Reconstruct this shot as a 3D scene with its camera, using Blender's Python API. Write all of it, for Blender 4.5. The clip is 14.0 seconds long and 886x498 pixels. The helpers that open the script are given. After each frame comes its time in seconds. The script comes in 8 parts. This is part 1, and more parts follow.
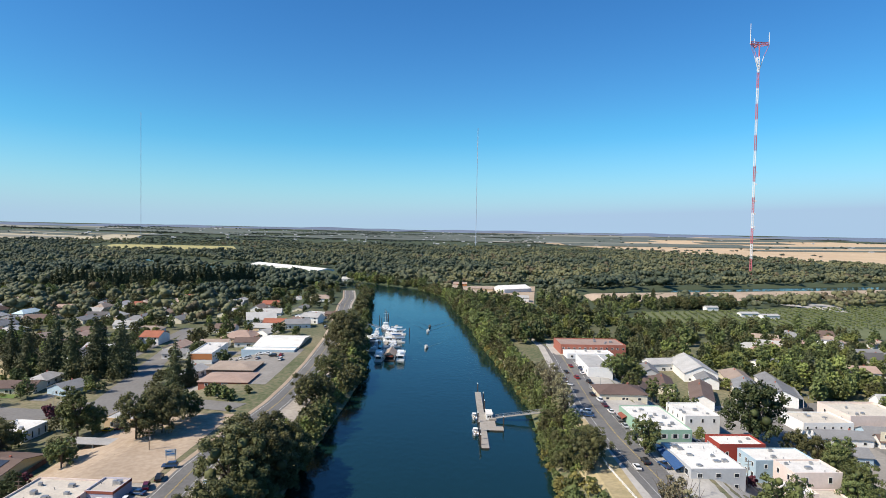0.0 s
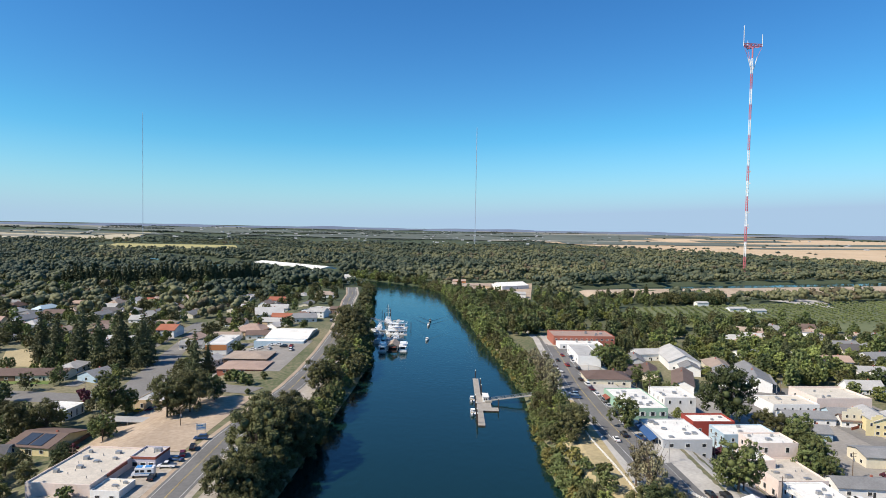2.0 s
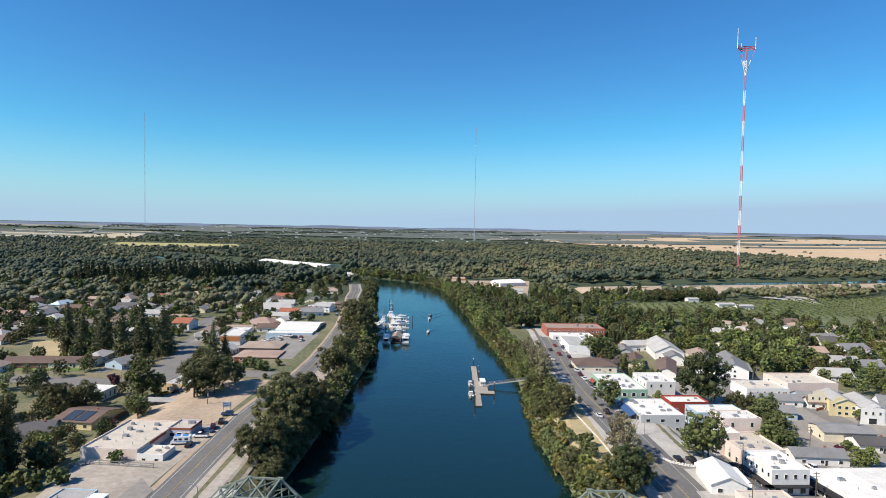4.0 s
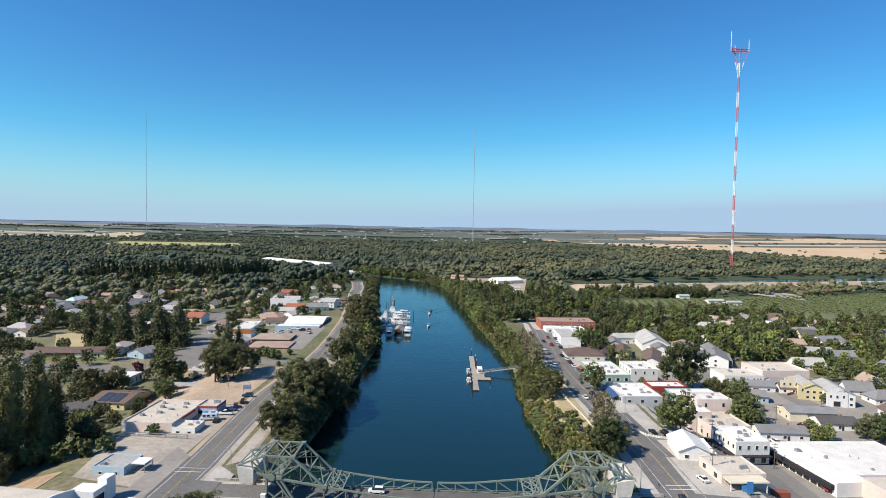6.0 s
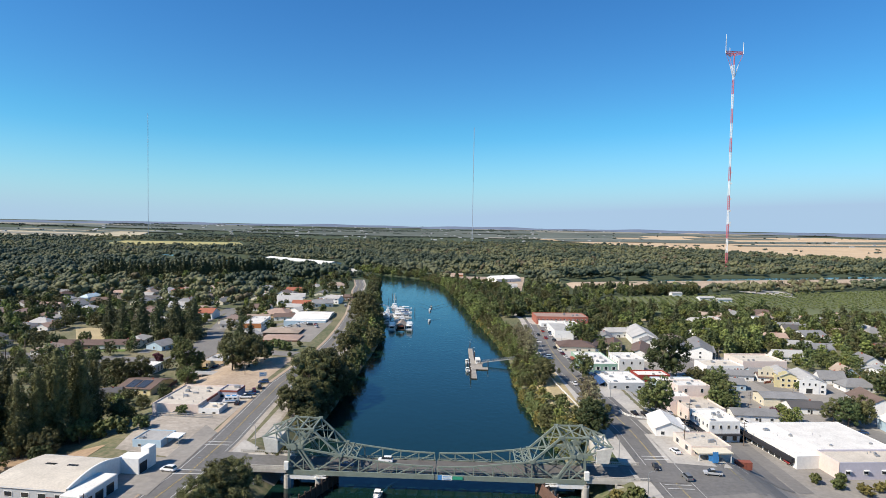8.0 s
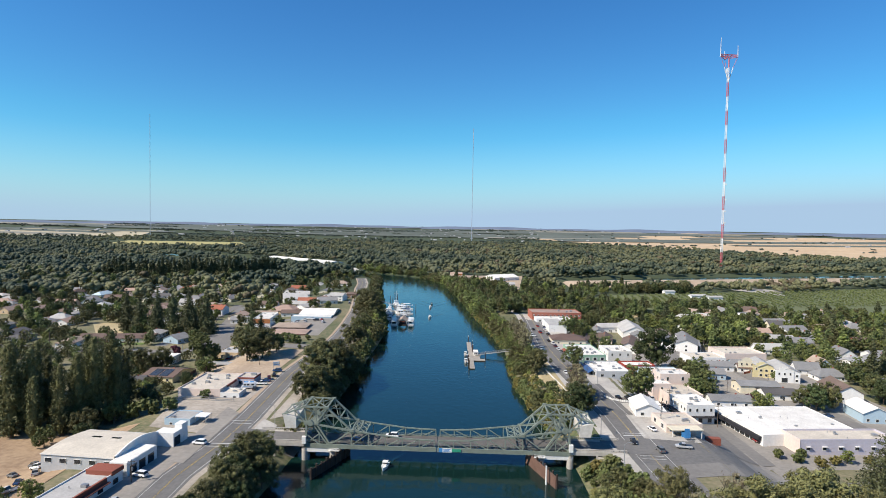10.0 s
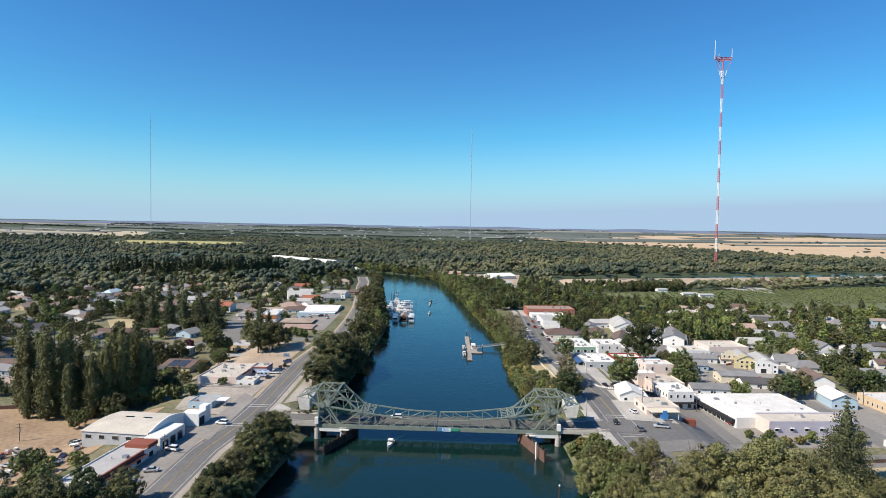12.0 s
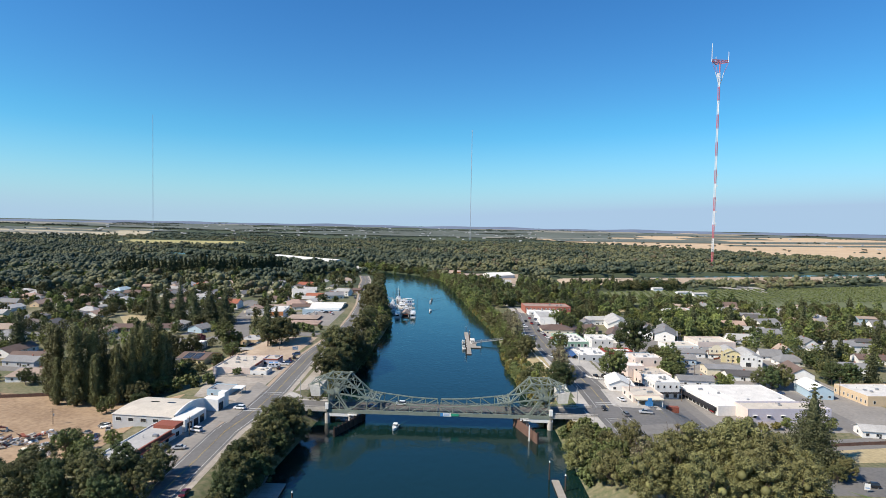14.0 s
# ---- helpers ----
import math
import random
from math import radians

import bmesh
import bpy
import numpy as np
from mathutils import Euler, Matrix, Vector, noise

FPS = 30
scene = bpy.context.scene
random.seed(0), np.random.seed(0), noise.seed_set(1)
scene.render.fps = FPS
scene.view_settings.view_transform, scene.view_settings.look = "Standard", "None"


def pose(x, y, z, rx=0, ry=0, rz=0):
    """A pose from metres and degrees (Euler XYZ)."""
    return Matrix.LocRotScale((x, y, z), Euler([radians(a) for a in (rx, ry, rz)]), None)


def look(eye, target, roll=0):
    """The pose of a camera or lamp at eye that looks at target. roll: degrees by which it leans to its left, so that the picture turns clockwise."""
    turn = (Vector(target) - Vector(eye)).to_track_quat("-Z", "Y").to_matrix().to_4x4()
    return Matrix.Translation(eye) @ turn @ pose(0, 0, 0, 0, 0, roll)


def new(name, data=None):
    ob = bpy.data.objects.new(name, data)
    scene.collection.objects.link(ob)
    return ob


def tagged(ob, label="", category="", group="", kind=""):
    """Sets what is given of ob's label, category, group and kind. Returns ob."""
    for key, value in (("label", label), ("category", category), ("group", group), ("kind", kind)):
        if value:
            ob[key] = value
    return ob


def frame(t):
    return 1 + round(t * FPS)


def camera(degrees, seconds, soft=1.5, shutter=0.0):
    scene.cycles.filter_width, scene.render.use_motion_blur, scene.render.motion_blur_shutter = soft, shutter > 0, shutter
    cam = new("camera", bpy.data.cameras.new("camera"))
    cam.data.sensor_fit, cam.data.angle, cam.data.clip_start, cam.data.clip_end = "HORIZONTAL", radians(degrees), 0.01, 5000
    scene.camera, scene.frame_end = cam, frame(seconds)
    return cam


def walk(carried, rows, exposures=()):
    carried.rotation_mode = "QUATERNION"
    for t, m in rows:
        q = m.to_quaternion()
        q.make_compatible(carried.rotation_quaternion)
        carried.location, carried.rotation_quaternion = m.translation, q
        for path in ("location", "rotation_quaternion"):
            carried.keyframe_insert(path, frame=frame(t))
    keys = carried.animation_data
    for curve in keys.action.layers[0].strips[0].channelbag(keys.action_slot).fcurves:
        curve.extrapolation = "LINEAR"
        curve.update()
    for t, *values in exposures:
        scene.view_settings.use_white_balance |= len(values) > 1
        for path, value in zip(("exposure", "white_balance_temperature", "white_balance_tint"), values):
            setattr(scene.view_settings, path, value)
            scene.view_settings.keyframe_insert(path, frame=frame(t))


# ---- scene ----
cam = camera(73.9, 14.0, 0.9)
PATH = [
    (0, (0.594, 158.124, 84.303), (0.555, 160.123, 84.229), 1.1),
    (0.5, (0.776, 152.508, 84.268), (0.736, 154.506, 84.193), 1.1),
    (1, (0.748, 146.517, 84.183), (0.71, 148.516, 84.107), 1.0),
    (1.5, (0.962, 140.477, 84.202), (0.923, 142.475, 84.125), 1.0),
    (2, (0.809, 134.548, 84.185), (0.772, 136.546, 84.107), 1.0),
    (2.5, (0.896, 128.352, 84.117), (0.859, 130.35, 84.038), 1.0),
    (3, (0.859, 122.174, 84.039), (0.823, 124.173, 83.959), 1.0),
    (5.5, (0.501, 91.315, 83.593), (0.468, 93.313, 83.511), 1.0),
    (6, (0.517, 85.543, 83.656), (0.486, 87.541, 83.573), 1.0),
    (6.5, (0.322, 79.743, 83.67), (0.291, 81.741, 83.587), 1.0),
    (7, (0.482, 74.245, 83.757), (0.451, 76.243, 83.673), 1.0),
    (7.5, (0.243, 68.467, 83.896), (0.215, 70.465, 83.811), 1.0),
    (8, (0.29, 63.115, 83.938), (0.261, 65.113, 83.853), 1.0),
    (10.5, (0.315, 34.901, 84.28), (0.289, 36.899, 84.195), 1.0),
    (11, (0.208, 29.841, 84.342), (0.184, 31.839, 84.257), 1.0),
    (11.5, (0.216, 24.43, 84.402), (0.192, 26.428, 84.317), 1.0),
    (12, (0.189, 19.1, 84.466), (0.166, 21.098, 84.38), 1.0),
    (12.5, (0.01, 13.756, 84.439), (-0.011, 15.754, 84.354), 1.1),
    (13, (-0.097, 8.687, 84.459), (-0.117, 10.685, 84.374), 1.1),
    (13.5, (0.014, 3.852, 84.631), (-0.007, 5.85, 84.545), 1.1),
    (14, (-0.056, 0.69, 84.688), (-0.079, 2.688, 84.602), 1.1),
]
walk(cam, [(t, look(eye, target, roll)) for t, eye, target, roll in PATH], [(0, 0.42), (14, 0.42)])

# ---- world, sun, exposure ----
SUN_EL, SUN_AZ = 44.0, 243.0     # degrees; azimuth clockwise from +y
world = bpy.data.worlds.new("sky")
scene.world = world
world.use_nodes = True
wn = world.node_tree.nodes
sky = wn.new("ShaderNodeTexSky")
sky.sky_type = "NISHITA"
sky.sun_disc = False
sky.sun_elevation, sky.sun_rotation = radians(SUN_EL), radians(SUN_AZ)
sky.altitude, sky.air_density, sky.dust_density, sky.ozone_density = 0, 1.0, 0.15, 5.0
wn["Background"].inputs["Strength"].default_value = 0.110
tone = wn.new("ShaderNodeHueSaturation")
tone.inputs["Saturation"].default_value = 1.16
clear = wn.new("ShaderNodeMix")
clear.data_type, clear.blend_type = "RGBA", "MULTIPLY"
clear.inputs[0].default_value = 1.0
clear.inputs[7].default_value = (0.735, 0.855, 0.985, 1)
world.node_tree.links.new(sky.outputs[0], clear.inputs[6])
world.node_tree.links.new(clear.outputs[2], tone.inputs["Color"])
# pale lavender valley air where the sky is brightest, low over the horizon
split, low, air = wn.new("ShaderNodeSeparateColor"), wn.new("ShaderNodeMapRange"), wn.new("ShaderNodeMix")
air.data_type = "RGBA"
low.inputs["From Min"].default_value, low.inputs["From Max"].default_value = 1.2, 4.4
air.inputs[7].default_value = (2.85, 4.0, 5.35, 1)
cyan, mid = wn.new("ShaderNodeMix"), wn.new("ShaderNodeMapRange")
cyan.data_type, cyan.blend_type = "RGBA", "MULTIPLY"
mid.inputs["From Min"].default_value, mid.inputs["From Max"].default_value = 0.25, 1.0
cyan.inputs[7].default_value = (0.80, 1.13, 1.0, 1)
world.node_tree.links.new(tone.outputs[0], split.inputs[0])
world.node_tree.links.new(split.outputs[0], mid.inputs["Value"])
world.node_tree.links.new(mid.outputs[0], cyan.inputs[0])
world.node_tree.links.new(tone.outputs[0], cyan.inputs[6])
world.node_tree.links.new(split.outputs[0], low.inputs["Value"])
world.node_tree.links.new(low.outputs[0], air.inputs[0])
world.node_tree.links.new(cyan.outputs[2], air.inputs[6])
world.node_tree.links.new(air.outputs[2], wn["Background"].inputs[0])
sun_data = bpy.data.lights.new("sun", "SUN")
sun_data.energy, sun_data.angle, sun_data.color = 5.0, radians(0.53), (1.0, 0.90, 0.765)
sun = new("sun", sun_data)
az, el = radians(SUN_AZ), radians(SUN_EL)
sun.matrix_world = look((math.sin(az) * math.cos(el) * 900, math.cos(az) * math.cos(el) * 900 + 300, math.sin(el) * 900), (0, 300, 0))


# ---- materials ----
def material(name, base, other=None, rough=0.8, metal=0.0, big=0.05, fine=1.5, bump=0.0, amount=0.5, per_object=0.0, spec=0.3):
    """A surface of two tones mixed by noise at two scales, with fine relief."""
    m = bpy.data.materials.new(name)
    m.use_nodes = True
    n, l = m.node_tree.nodes, m.node_tree.links
    b = n["Principled BSDF"]
    b.inputs["Roughness"].default_value, b.inputs["Metallic"].default_value = rough, metal
    b.inputs["Specular IOR Level"].default_value = spec
    geo = n.new("ShaderNodeNewGeometry")
    other = other or tuple(c * 0.72 for c in base)
    n1, n2 = n.new("ShaderNodeTexNoise"), n.new("ShaderNodeTexNoise")
    n1.inputs["Scale"].default_value, n2.inputs["Scale"].default_value = big, fine
    n1.inputs["Detail"].default_value, n2.inputs["Detail"].default_value = 4, 5
    for x in (n1, n2):
        l.new(geo.outputs["Position"], x.inputs["Vector"])
    add = n.new("ShaderNodeMath")
    add.operation = "ADD"
    l.new(n1.outputs[0], add.inputs[0])
    l.new(n2.outputs[0], add.inputs[1])
    ramp = n.new("ShaderNodeMapRange")
    ramp.inputs["From Min"].default_value, ramp.inputs["From Max"].default_value = 1.0 - amount * 0.5, 1.0 + amount * 0.5
    l.new(add.outputs[0], ramp.inputs["Value"])
    mix = n.new("ShaderNodeMix")
    mix.data_type = "RGBA"
    mix.inputs[6].default_value, mix.inputs[7].default_value = (*other, 1), (*base, 1)
    l.new(ramp.outputs[0], mix.inputs[0])
    out = mix.outputs[2]
    if per_object:
        info, hsv = n.new("ShaderNodeObjectInfo"), n.new("ShaderNodeHueSaturation")
        val = n.new("ShaderNodeMapRange")
        val.inputs["To Min"].default_value, val.inputs["To Max"].default_value = 1 - per_object, 1 + per_object
        hue = n.new("ShaderNodeMapRange")
        hue.inputs["To Min"].default_value, hue.inputs["To Max"].default_value = 0.5 - per_object * 0.05, 0.5 + per_object * 0.05
        l.new(info.outputs["Random"], val.inputs["Value"])
        l.new(info.outputs["Random"], hue.inputs["Value"])
        l.new(val.outputs[0], hsv.inputs["Value"])
        l.new(hue.outputs[0], hsv.inputs["Hue"])
        l.new(out, hsv.inputs["Color"])
        out = hsv.outputs[0]
    l.new(out, b.inputs["Base Color"])
    if bump:
        bp = n.new("ShaderNodeBump")
        bp.inputs["Strength"].default_value, bp.inputs["Distance"].default_value = bump, 0.3
        l.new(n2.outputs[0], bp.inputs["Height"])
        l.new(bp.outputs[0], b.inputs["Normal"])
    return m


def leaf_material(name, a, b2, spread=0.25, big=0.09, fine=0.8, leaf=0.26):
    """Foliage: tone by clump, leaf by leaf and by plant, a little light let through."""
    a, b2 = (a[0] * 1.16, a[1] * 0.96, a[2]), (b2[0] * 1.16, b2[1] * 0.96, b2[2])
    m = material(name, a, b2, rough=0.6, big=big, fine=fine, amount=0.9, per_object=spread, spec=0.2)
    n, l = m.node_tree.nodes, m.node_tree.links
    b = n["Principled BSDF"]
    src = b.inputs["Base Color"].links[0].from_socket
    geo, hsv, rng = n.new("ShaderNodeNewGeometry"), n.new("ShaderNodeHueSaturation"), n.new("ShaderNodeMapRange")
    rng.inputs["To Min"].default_value, rng.inputs["To Max"].default_value = 1 - leaf, 1 + leaf
    l.new(geo.outputs["Random Per Island"], rng.inputs["Value"])
    l.new(rng.outputs[0], hsv.inputs["Value"])
    l.new(src, hsv.inputs["Color"])
    l.new(hsv.outputs[0], b.inputs["Base Color"])
    return m


M = {}
M["leaf_oak"] = leaf_material("leaf_oak", (0.112, 0.132, 0.050), (0.056, 0.072, 0.028))
M["leaf_green"] = leaf_material("leaf_green", (0.118, 0.160, 0.052), (0.062, 0.092, 0.032))
M["leaf_bright"] = leaf_material("leaf_bright", (0.170, 0.222, 0.060), (0.100, 0.145, 0.042))
M["leaf_dark"] = leaf_material("leaf_dark", (0.068, 0.104, 0.038), (0.038, 0.064, 0.024))
M["leaf_conifer"] = leaf_material("leaf_conifer", (0.088, 0.112, 0.050), (0.048, 0.068, 0.031))
M["leaf_yellow"] = leaf_material("leaf_yellow", (0.205, 0.205, 0.058), (0.120, 0.140, 0.042))
M["leaf_red"] = leaf_material("leaf_red", (0.138, 0.048, 0.062), (0.083, 0.034, 0.041))
M["leaf_grey"] = leaf_material("leaf_grey", (0.207, 0.221, 0.124), (0.138, 0.152, 0.083))
M["leaf_cottonwood"] = leaf_material("leaf_cottonwood", (0.170, 0.195, 0.075), (0.095, 0.115, 0.045))
M["wood_leaf"] = leaf_material("wood_leaf", (0.100, 0.126, 0.066), (0.060, 0.083, 0.046), big=0.013, fine=0.05, leaf=0.15)
M["wood_leaf_light"] = leaf_material("wood_leaf_light", (0.140, 0.166, 0.080), (0.098, 0.123, 0.058), big=0.013, fine=0.05, leaf=0.15)
M["wood_leaf_dark"] = leaf_material("wood_leaf_dark", (0.050, 0.072, 0.042), (0.028, 0.044, 0.028), big=0.013, fine=0.05, leaf=0.15)
M["wood_leaf_dry"] = leaf_material("wood_leaf_dry", (0.128, 0.128, 0.070), (0.088, 0.098, 0.052), big=0.013, fine=0.05, leaf=0.15)
M["bark"] = material("bark", (0.13, 0.10, 0.075), fine=3, bump=0.3)
M["ground"] = material("ground", (0.235, 0.20, 0.125), (0.08, 0.10, 0.045), rough=0.95, big=0.03, fine=0.5, amount=0.5, bump=0.3)
gm = M["ground"].node_tree
gb = gm.nodes["Principled BSDF"]
gsrc = gb.inputs["Base Color"].links[0].from_socket
gpos, gsep, grng, gmix = gm.nodes.new("ShaderNodeNewGeometry"), gm.nodes.new("ShaderNodeSeparateXYZ"), gm.nodes.new("ShaderNodeMapRange"), gm.nodes.new("ShaderNodeMix")
gmix.data_type = "RGBA"
gmix.inputs[7].default_value = (0.055, 0.07, 0.035, 1)     # woodland floor and green crops beyond the town
grng.inputs["From Min"].default_value, grng.inputs["From Max"].default_value = 560, 760
gm.links.new(gpos.outputs["Position"], gsep.inputs[0])
gm.links.new(gsep.outputs["Y"], grng.inputs["Value"])
gm.links.new(grng.outputs[0], gmix.inputs[0])
gm.links.new(gsrc, gmix.inputs[6])
gm.links.new(gmix.outputs[2], gb.inputs["Base Color"])
M["asphalt"] = material("asphalt", (0.175, 0.170, 0.162), (0.115, 0.112, 0.108), rough=0.85, big=0.07, fine=0.8, amount=0.6)
M["old_asphalt"] = material("old_asphalt", (0.30, 0.28, 0.25), (0.21, 0.195, 0.175), rough=0.9, big=0.06, fine=0.7, amount=0.6)
M["street_asphalt"] = material("street_asphalt", (0.215, 0.205, 0.19), (0.155, 0.148, 0.138), rough=0.9, big=0.06, fine=0.7, amount=0.6)
M["concrete"] = material("concrete", (0.47, 0.445, 0.40), (0.33, 0.31, 0.28), rough=0.85, big=0.12, fine=1.0, amount=0.6)
M["dirt"] = material("dirt", (0.44, 0.35, 0.26), (0.32, 0.245, 0.175), rough=0.95, big=0.06, fine=0.6, amount=0.5, bump=0.2)
M["yard_dirt"] = material("yard_dirt", (0.38, 0.275, 0.175), (0.24, 0.165, 0.105), rough=0.95, big=0.05, fine=0.5, amount=0.5, bump=0.3)
M["dry_grass"] = material("dry_grass", (0.46, 0.37, 0.215), (0.30, 0.25, 0.14), rough=0.95, big=0.03, fine=0.7, amount=0.5, bump=0.2)
M["lawn"] = material("lawn", (0.10, 0.17, 0.04), (0.16, 0.18, 0.06), rough=0.9, big=0.15, fine=1.2)
M["gravel"] = material("gravel", (0.42, 0.375, 0.32), (0.28, 0.25, 0.21), rough=0.95, big=0.07, fine=0.7, amount=0.5, bump=0.2)
M["line_white"] = material("line_white", (0.62, 0.62, 0.60), (0.42, 0.42, 0.40), fine=2)
M["line_yellow"] = material("line_yellow", (0.50, 0.37, 0.12), (0.34, 0.27, 0.13), fine=2)
M["white_paint"] = material("white_paint", (0.80, 0.79, 0.76), (0.68, 0.67, 0.63), rough=0.6, big=0.1, fine=0.9, amount=0.7)
M["white_roof"] = material("white_roof", (0.72, 0.71, 0.68), (0.50, 0.49, 0.46), rough=0.8, big=0.12, fine=0.9, amount=0.6)
M["glass_dark"] = material("glass_dark", (0.03, 0.035, 0.04), rough=0.12, spec=0.6)
M["steel_green"] = material("steel_green", (0.225, 0.255, 0.21), (0.15, 0.175, 0.145), rough=0.6, big=0.5, fine=3, amount=0.7)
# red paint shifted to pink, some distance haze mixed into the colour
M["tower_red"] = material("tower_red", (0.56, 0.16, 0.19), rough=0.5)
M["tower_white"] = material("tower_white", (0.8, 0.8, 0.8), rough=0.5)


def water_material(name, base):
    m = bpy.data.materials.new(name)
    m.use_nodes = True
    n, l = m.node_tree.nodes, m.node_tree.links
    b = n["Principled BSDF"]
    b.inputs["Base Color"].default_value = (*base, 1)
    b.inputs["Roughness"].default_value, b.inputs["IOR"].default_value = 0.11, 1.46
    geo, mp = n.new("ShaderNodeNewGeometry"), n.new("ShaderNodeMapping")
    mp.inputs["Scale"].default_value = (1.0, 0.6, 1.0)
    l.new(geo.outputs["Position"], mp.inputs["Vector"])
    n1, n2 = n.new("ShaderNodeTexNoise"), n.new("ShaderNodeTexNoise")
    n1.inputs["Scale"].default_value, n2.inputs["Scale"].default_value = 0.45, 0.035
    n1.inputs["Detail"].default_value = 3
    l.new(mp.outputs[0], n1.inputs["Vector"])
    l.new(geo.outputs["Position"], n2.inputs["Vector"])
    mul = n.new("ShaderNodeMath")
    mul.operation = "MULTIPLY"
    l.new(n1.outputs[0], mul.inputs[0])
    l.new(n2.outputs[0], mul.inputs[1])
    bp = n.new("ShaderNodeBump")
    bp.inputs["Strength"].default_value, bp.inputs["Distance"].default_value = 0.8, 0.22
    l.new(mul.outputs[0], bp.inputs["Height"])
    l.new(bp.outputs[0], b.inputs["Normal"])
    return m


M["water"] = water_material("water", (0.0048, 0.0205, 0.018))


# ---- building blocks ----
def part(name, bm, mat, parent=None, label=""):
    me = bpy.data.meshes.new(name)
    bm.to_mesh(me)
    bm.free()
    me.materials.append(mat if not isinstance(mat, str) else M[mat])
    ob = new(name, me)
    ob.parent = parent
    if label:
        ob["label"] = label
    return ob


def mesh_thing(name, verts, faces, mat, parent=None, smooth=False):
    me = bpy.data.meshes.new(name)
    me.from_pydata(verts, [], faces)
    me.materials.append(mat if not isinstance(mat, str) else M[mat])
    if smooth:
        me.polygons.foreach_set("use_smooth", [True] * len(me.polygons))
    ob = new(name, me)
    ob.parent = parent
    return ob


def big_mesh(name, verts, quads, tris, mat, parent=None):
    """One mesh from arrays of corners, four-sided and three-sided faces."""
    me = bpy.data.meshes.new(name)
    me.vertices.add(len(verts))
    me.vertices.foreach_set("co", np.asarray(verts, np.float32).ravel())
    loops = np.concatenate([np.asarray(quads).ravel(), np.asarray(tris).ravel()]).astype(np.int32)
    starts = np.concatenate([np.arange(len(quads)) * 4, len(quads) * 4 + np.arange(len(tris)) * 3]).astype(np.int32)
    me.loops.add(len(loops))
    me.loops.foreach_set("vertex_index", loops)
    me.polygons.add(len(starts))
    me.polygons.foreach_set("loop_start", starts)
    me.update(calc_edges=True)
    me.materials.append(M[mat])
    ob = new(name, me)
    ob.parent = parent
    return ob


def empty(name, x, y, z, rz=0.0, label="", category="", group=""):
    ob = new(name)
    ob.empty_display_size = 0.5
    ob.matrix_basis = pose(x, y, z, 0, 0, rz)
    return tagged(ob, label, category, group)


def box(bm, x0, x1, y0, y1, z0, z1):
    v = [bm.verts.new(p) for p in ((x0, y0, z0), (x1, y0, z0), (x1, y1, z0), (x0, y1, z0), (x0, y0, z1), (x1, y0, z1), (x1, y1, z1), (x0, y1, z1))]
    for f in ((3, 2, 1, 0), (4, 5, 6, 7), (0, 1, 5, 4), (1, 2, 6, 5), (2, 3, 7, 6), (3, 0, 4, 7)):
        bm.faces.new([v[i] for i in f])
    return v


def boxes(*rows):
    bm = bmesh.new()
    for r in rows:
        box(bm, *r)
    return bm


def beam(bm, a, b, w, h=None):
    """A bar of section w by h from a to b."""
    a, b = Vector(a), Vector(b)
    h = h or w
    d = (b - a).normalized()
    s = d.cross(Vector((0, 0, 1)))
    s = s.normalized() if s.length > 1e-4 else Vector((1, 0, 0))
    u = s.cross(d)
    v = [bm.verts.new(p + s * i * w / 2 + u * j * h / 2) for p in (a, b) for i, j in ((-1, -1), (1, -1), (1, 1), (-1, 1))]
    for f in ((0, 1, 2, 3), (7, 6, 5, 4), (0, 4, 5, 1), (1, 5, 6, 2), (2, 6, 7, 3), (3, 7, 4, 0)):
        bm.faces.new([v[i] for i in f])


def tube(bm, a, b, r0, r1=None, n=8):
    """A tapered round bar from a to b."""
    a, b = Vector(a), Vector(b)
    r1 = r0 if r1 is None else r1
    d = (b - a).normalized()
    s = d.cross(Vector((0.3, 0.9, 0.1))).normalized()
    u = s.cross(d)
    ring = [[bm.verts.new(p + (s * math.cos(k * math.tau / n) + u * math.sin(k * math.tau / n)) * r) for k in range(n)] for p, r in ((a, r0), (b, r1))]
    for k in range(n):
        j = (k + 1) % n
        bm.faces.new((ring[0][k], ring[1][k], ring[1][j], ring[0][j]))
    bm.faces.new(ring[0])
    bm.faces.new(ring[1][::-1])


# ---- lie of the land ----
RIVER = [(-8, -900, 54), (-8, 100, 54), (-7, 180, 52), (-5, 240, 50), (-8, 336, 43), (-6, 430, 43), (-8, 475, 41), (-15, 545, 40), (-24, 627, 42), (-38, 734, 45),
         (-52, 845, 45), (-72, 915, 42), (-120, 965, 38), (-190, 1040, 32), (-330, 1190, 32), (-700, 1480, 30)]
SLOUGH = [(190, 935, 10), (270, 975, 16), (364, 1003, 24), (515, 1052, 30), (690, 1105, 34), (1000, 1190, 34), (2200, 1500, 34)]


def line_distance(x, y, line):
    """Distance beyond the water's edge and side (+1 right of the way) for points by a line of (x, y, half width)."""
    best, side = np.full(np.shape(x), 1e9), np.ones(np.shape(x))
    for (ax, ay, aw), (bx, by, bw) in zip(line, line[1:]):
        dx, dy = bx - ax, by - ay
        t = np.clip(((x - ax) * dx + (y - ay) * dy) / (dx * dx + dy * dy), 0, 1)
        px, py = x - ax - t * dx, y - ay - t * dy
        d = np.hypot(px, py) - (aw + t * (bw - aw))
        near = d < best
        best = np.where(near, d, best)
        side = np.where(near, np.where(px * dy - py * dx > 0, 1.0, -1.0), side)
    return best, side


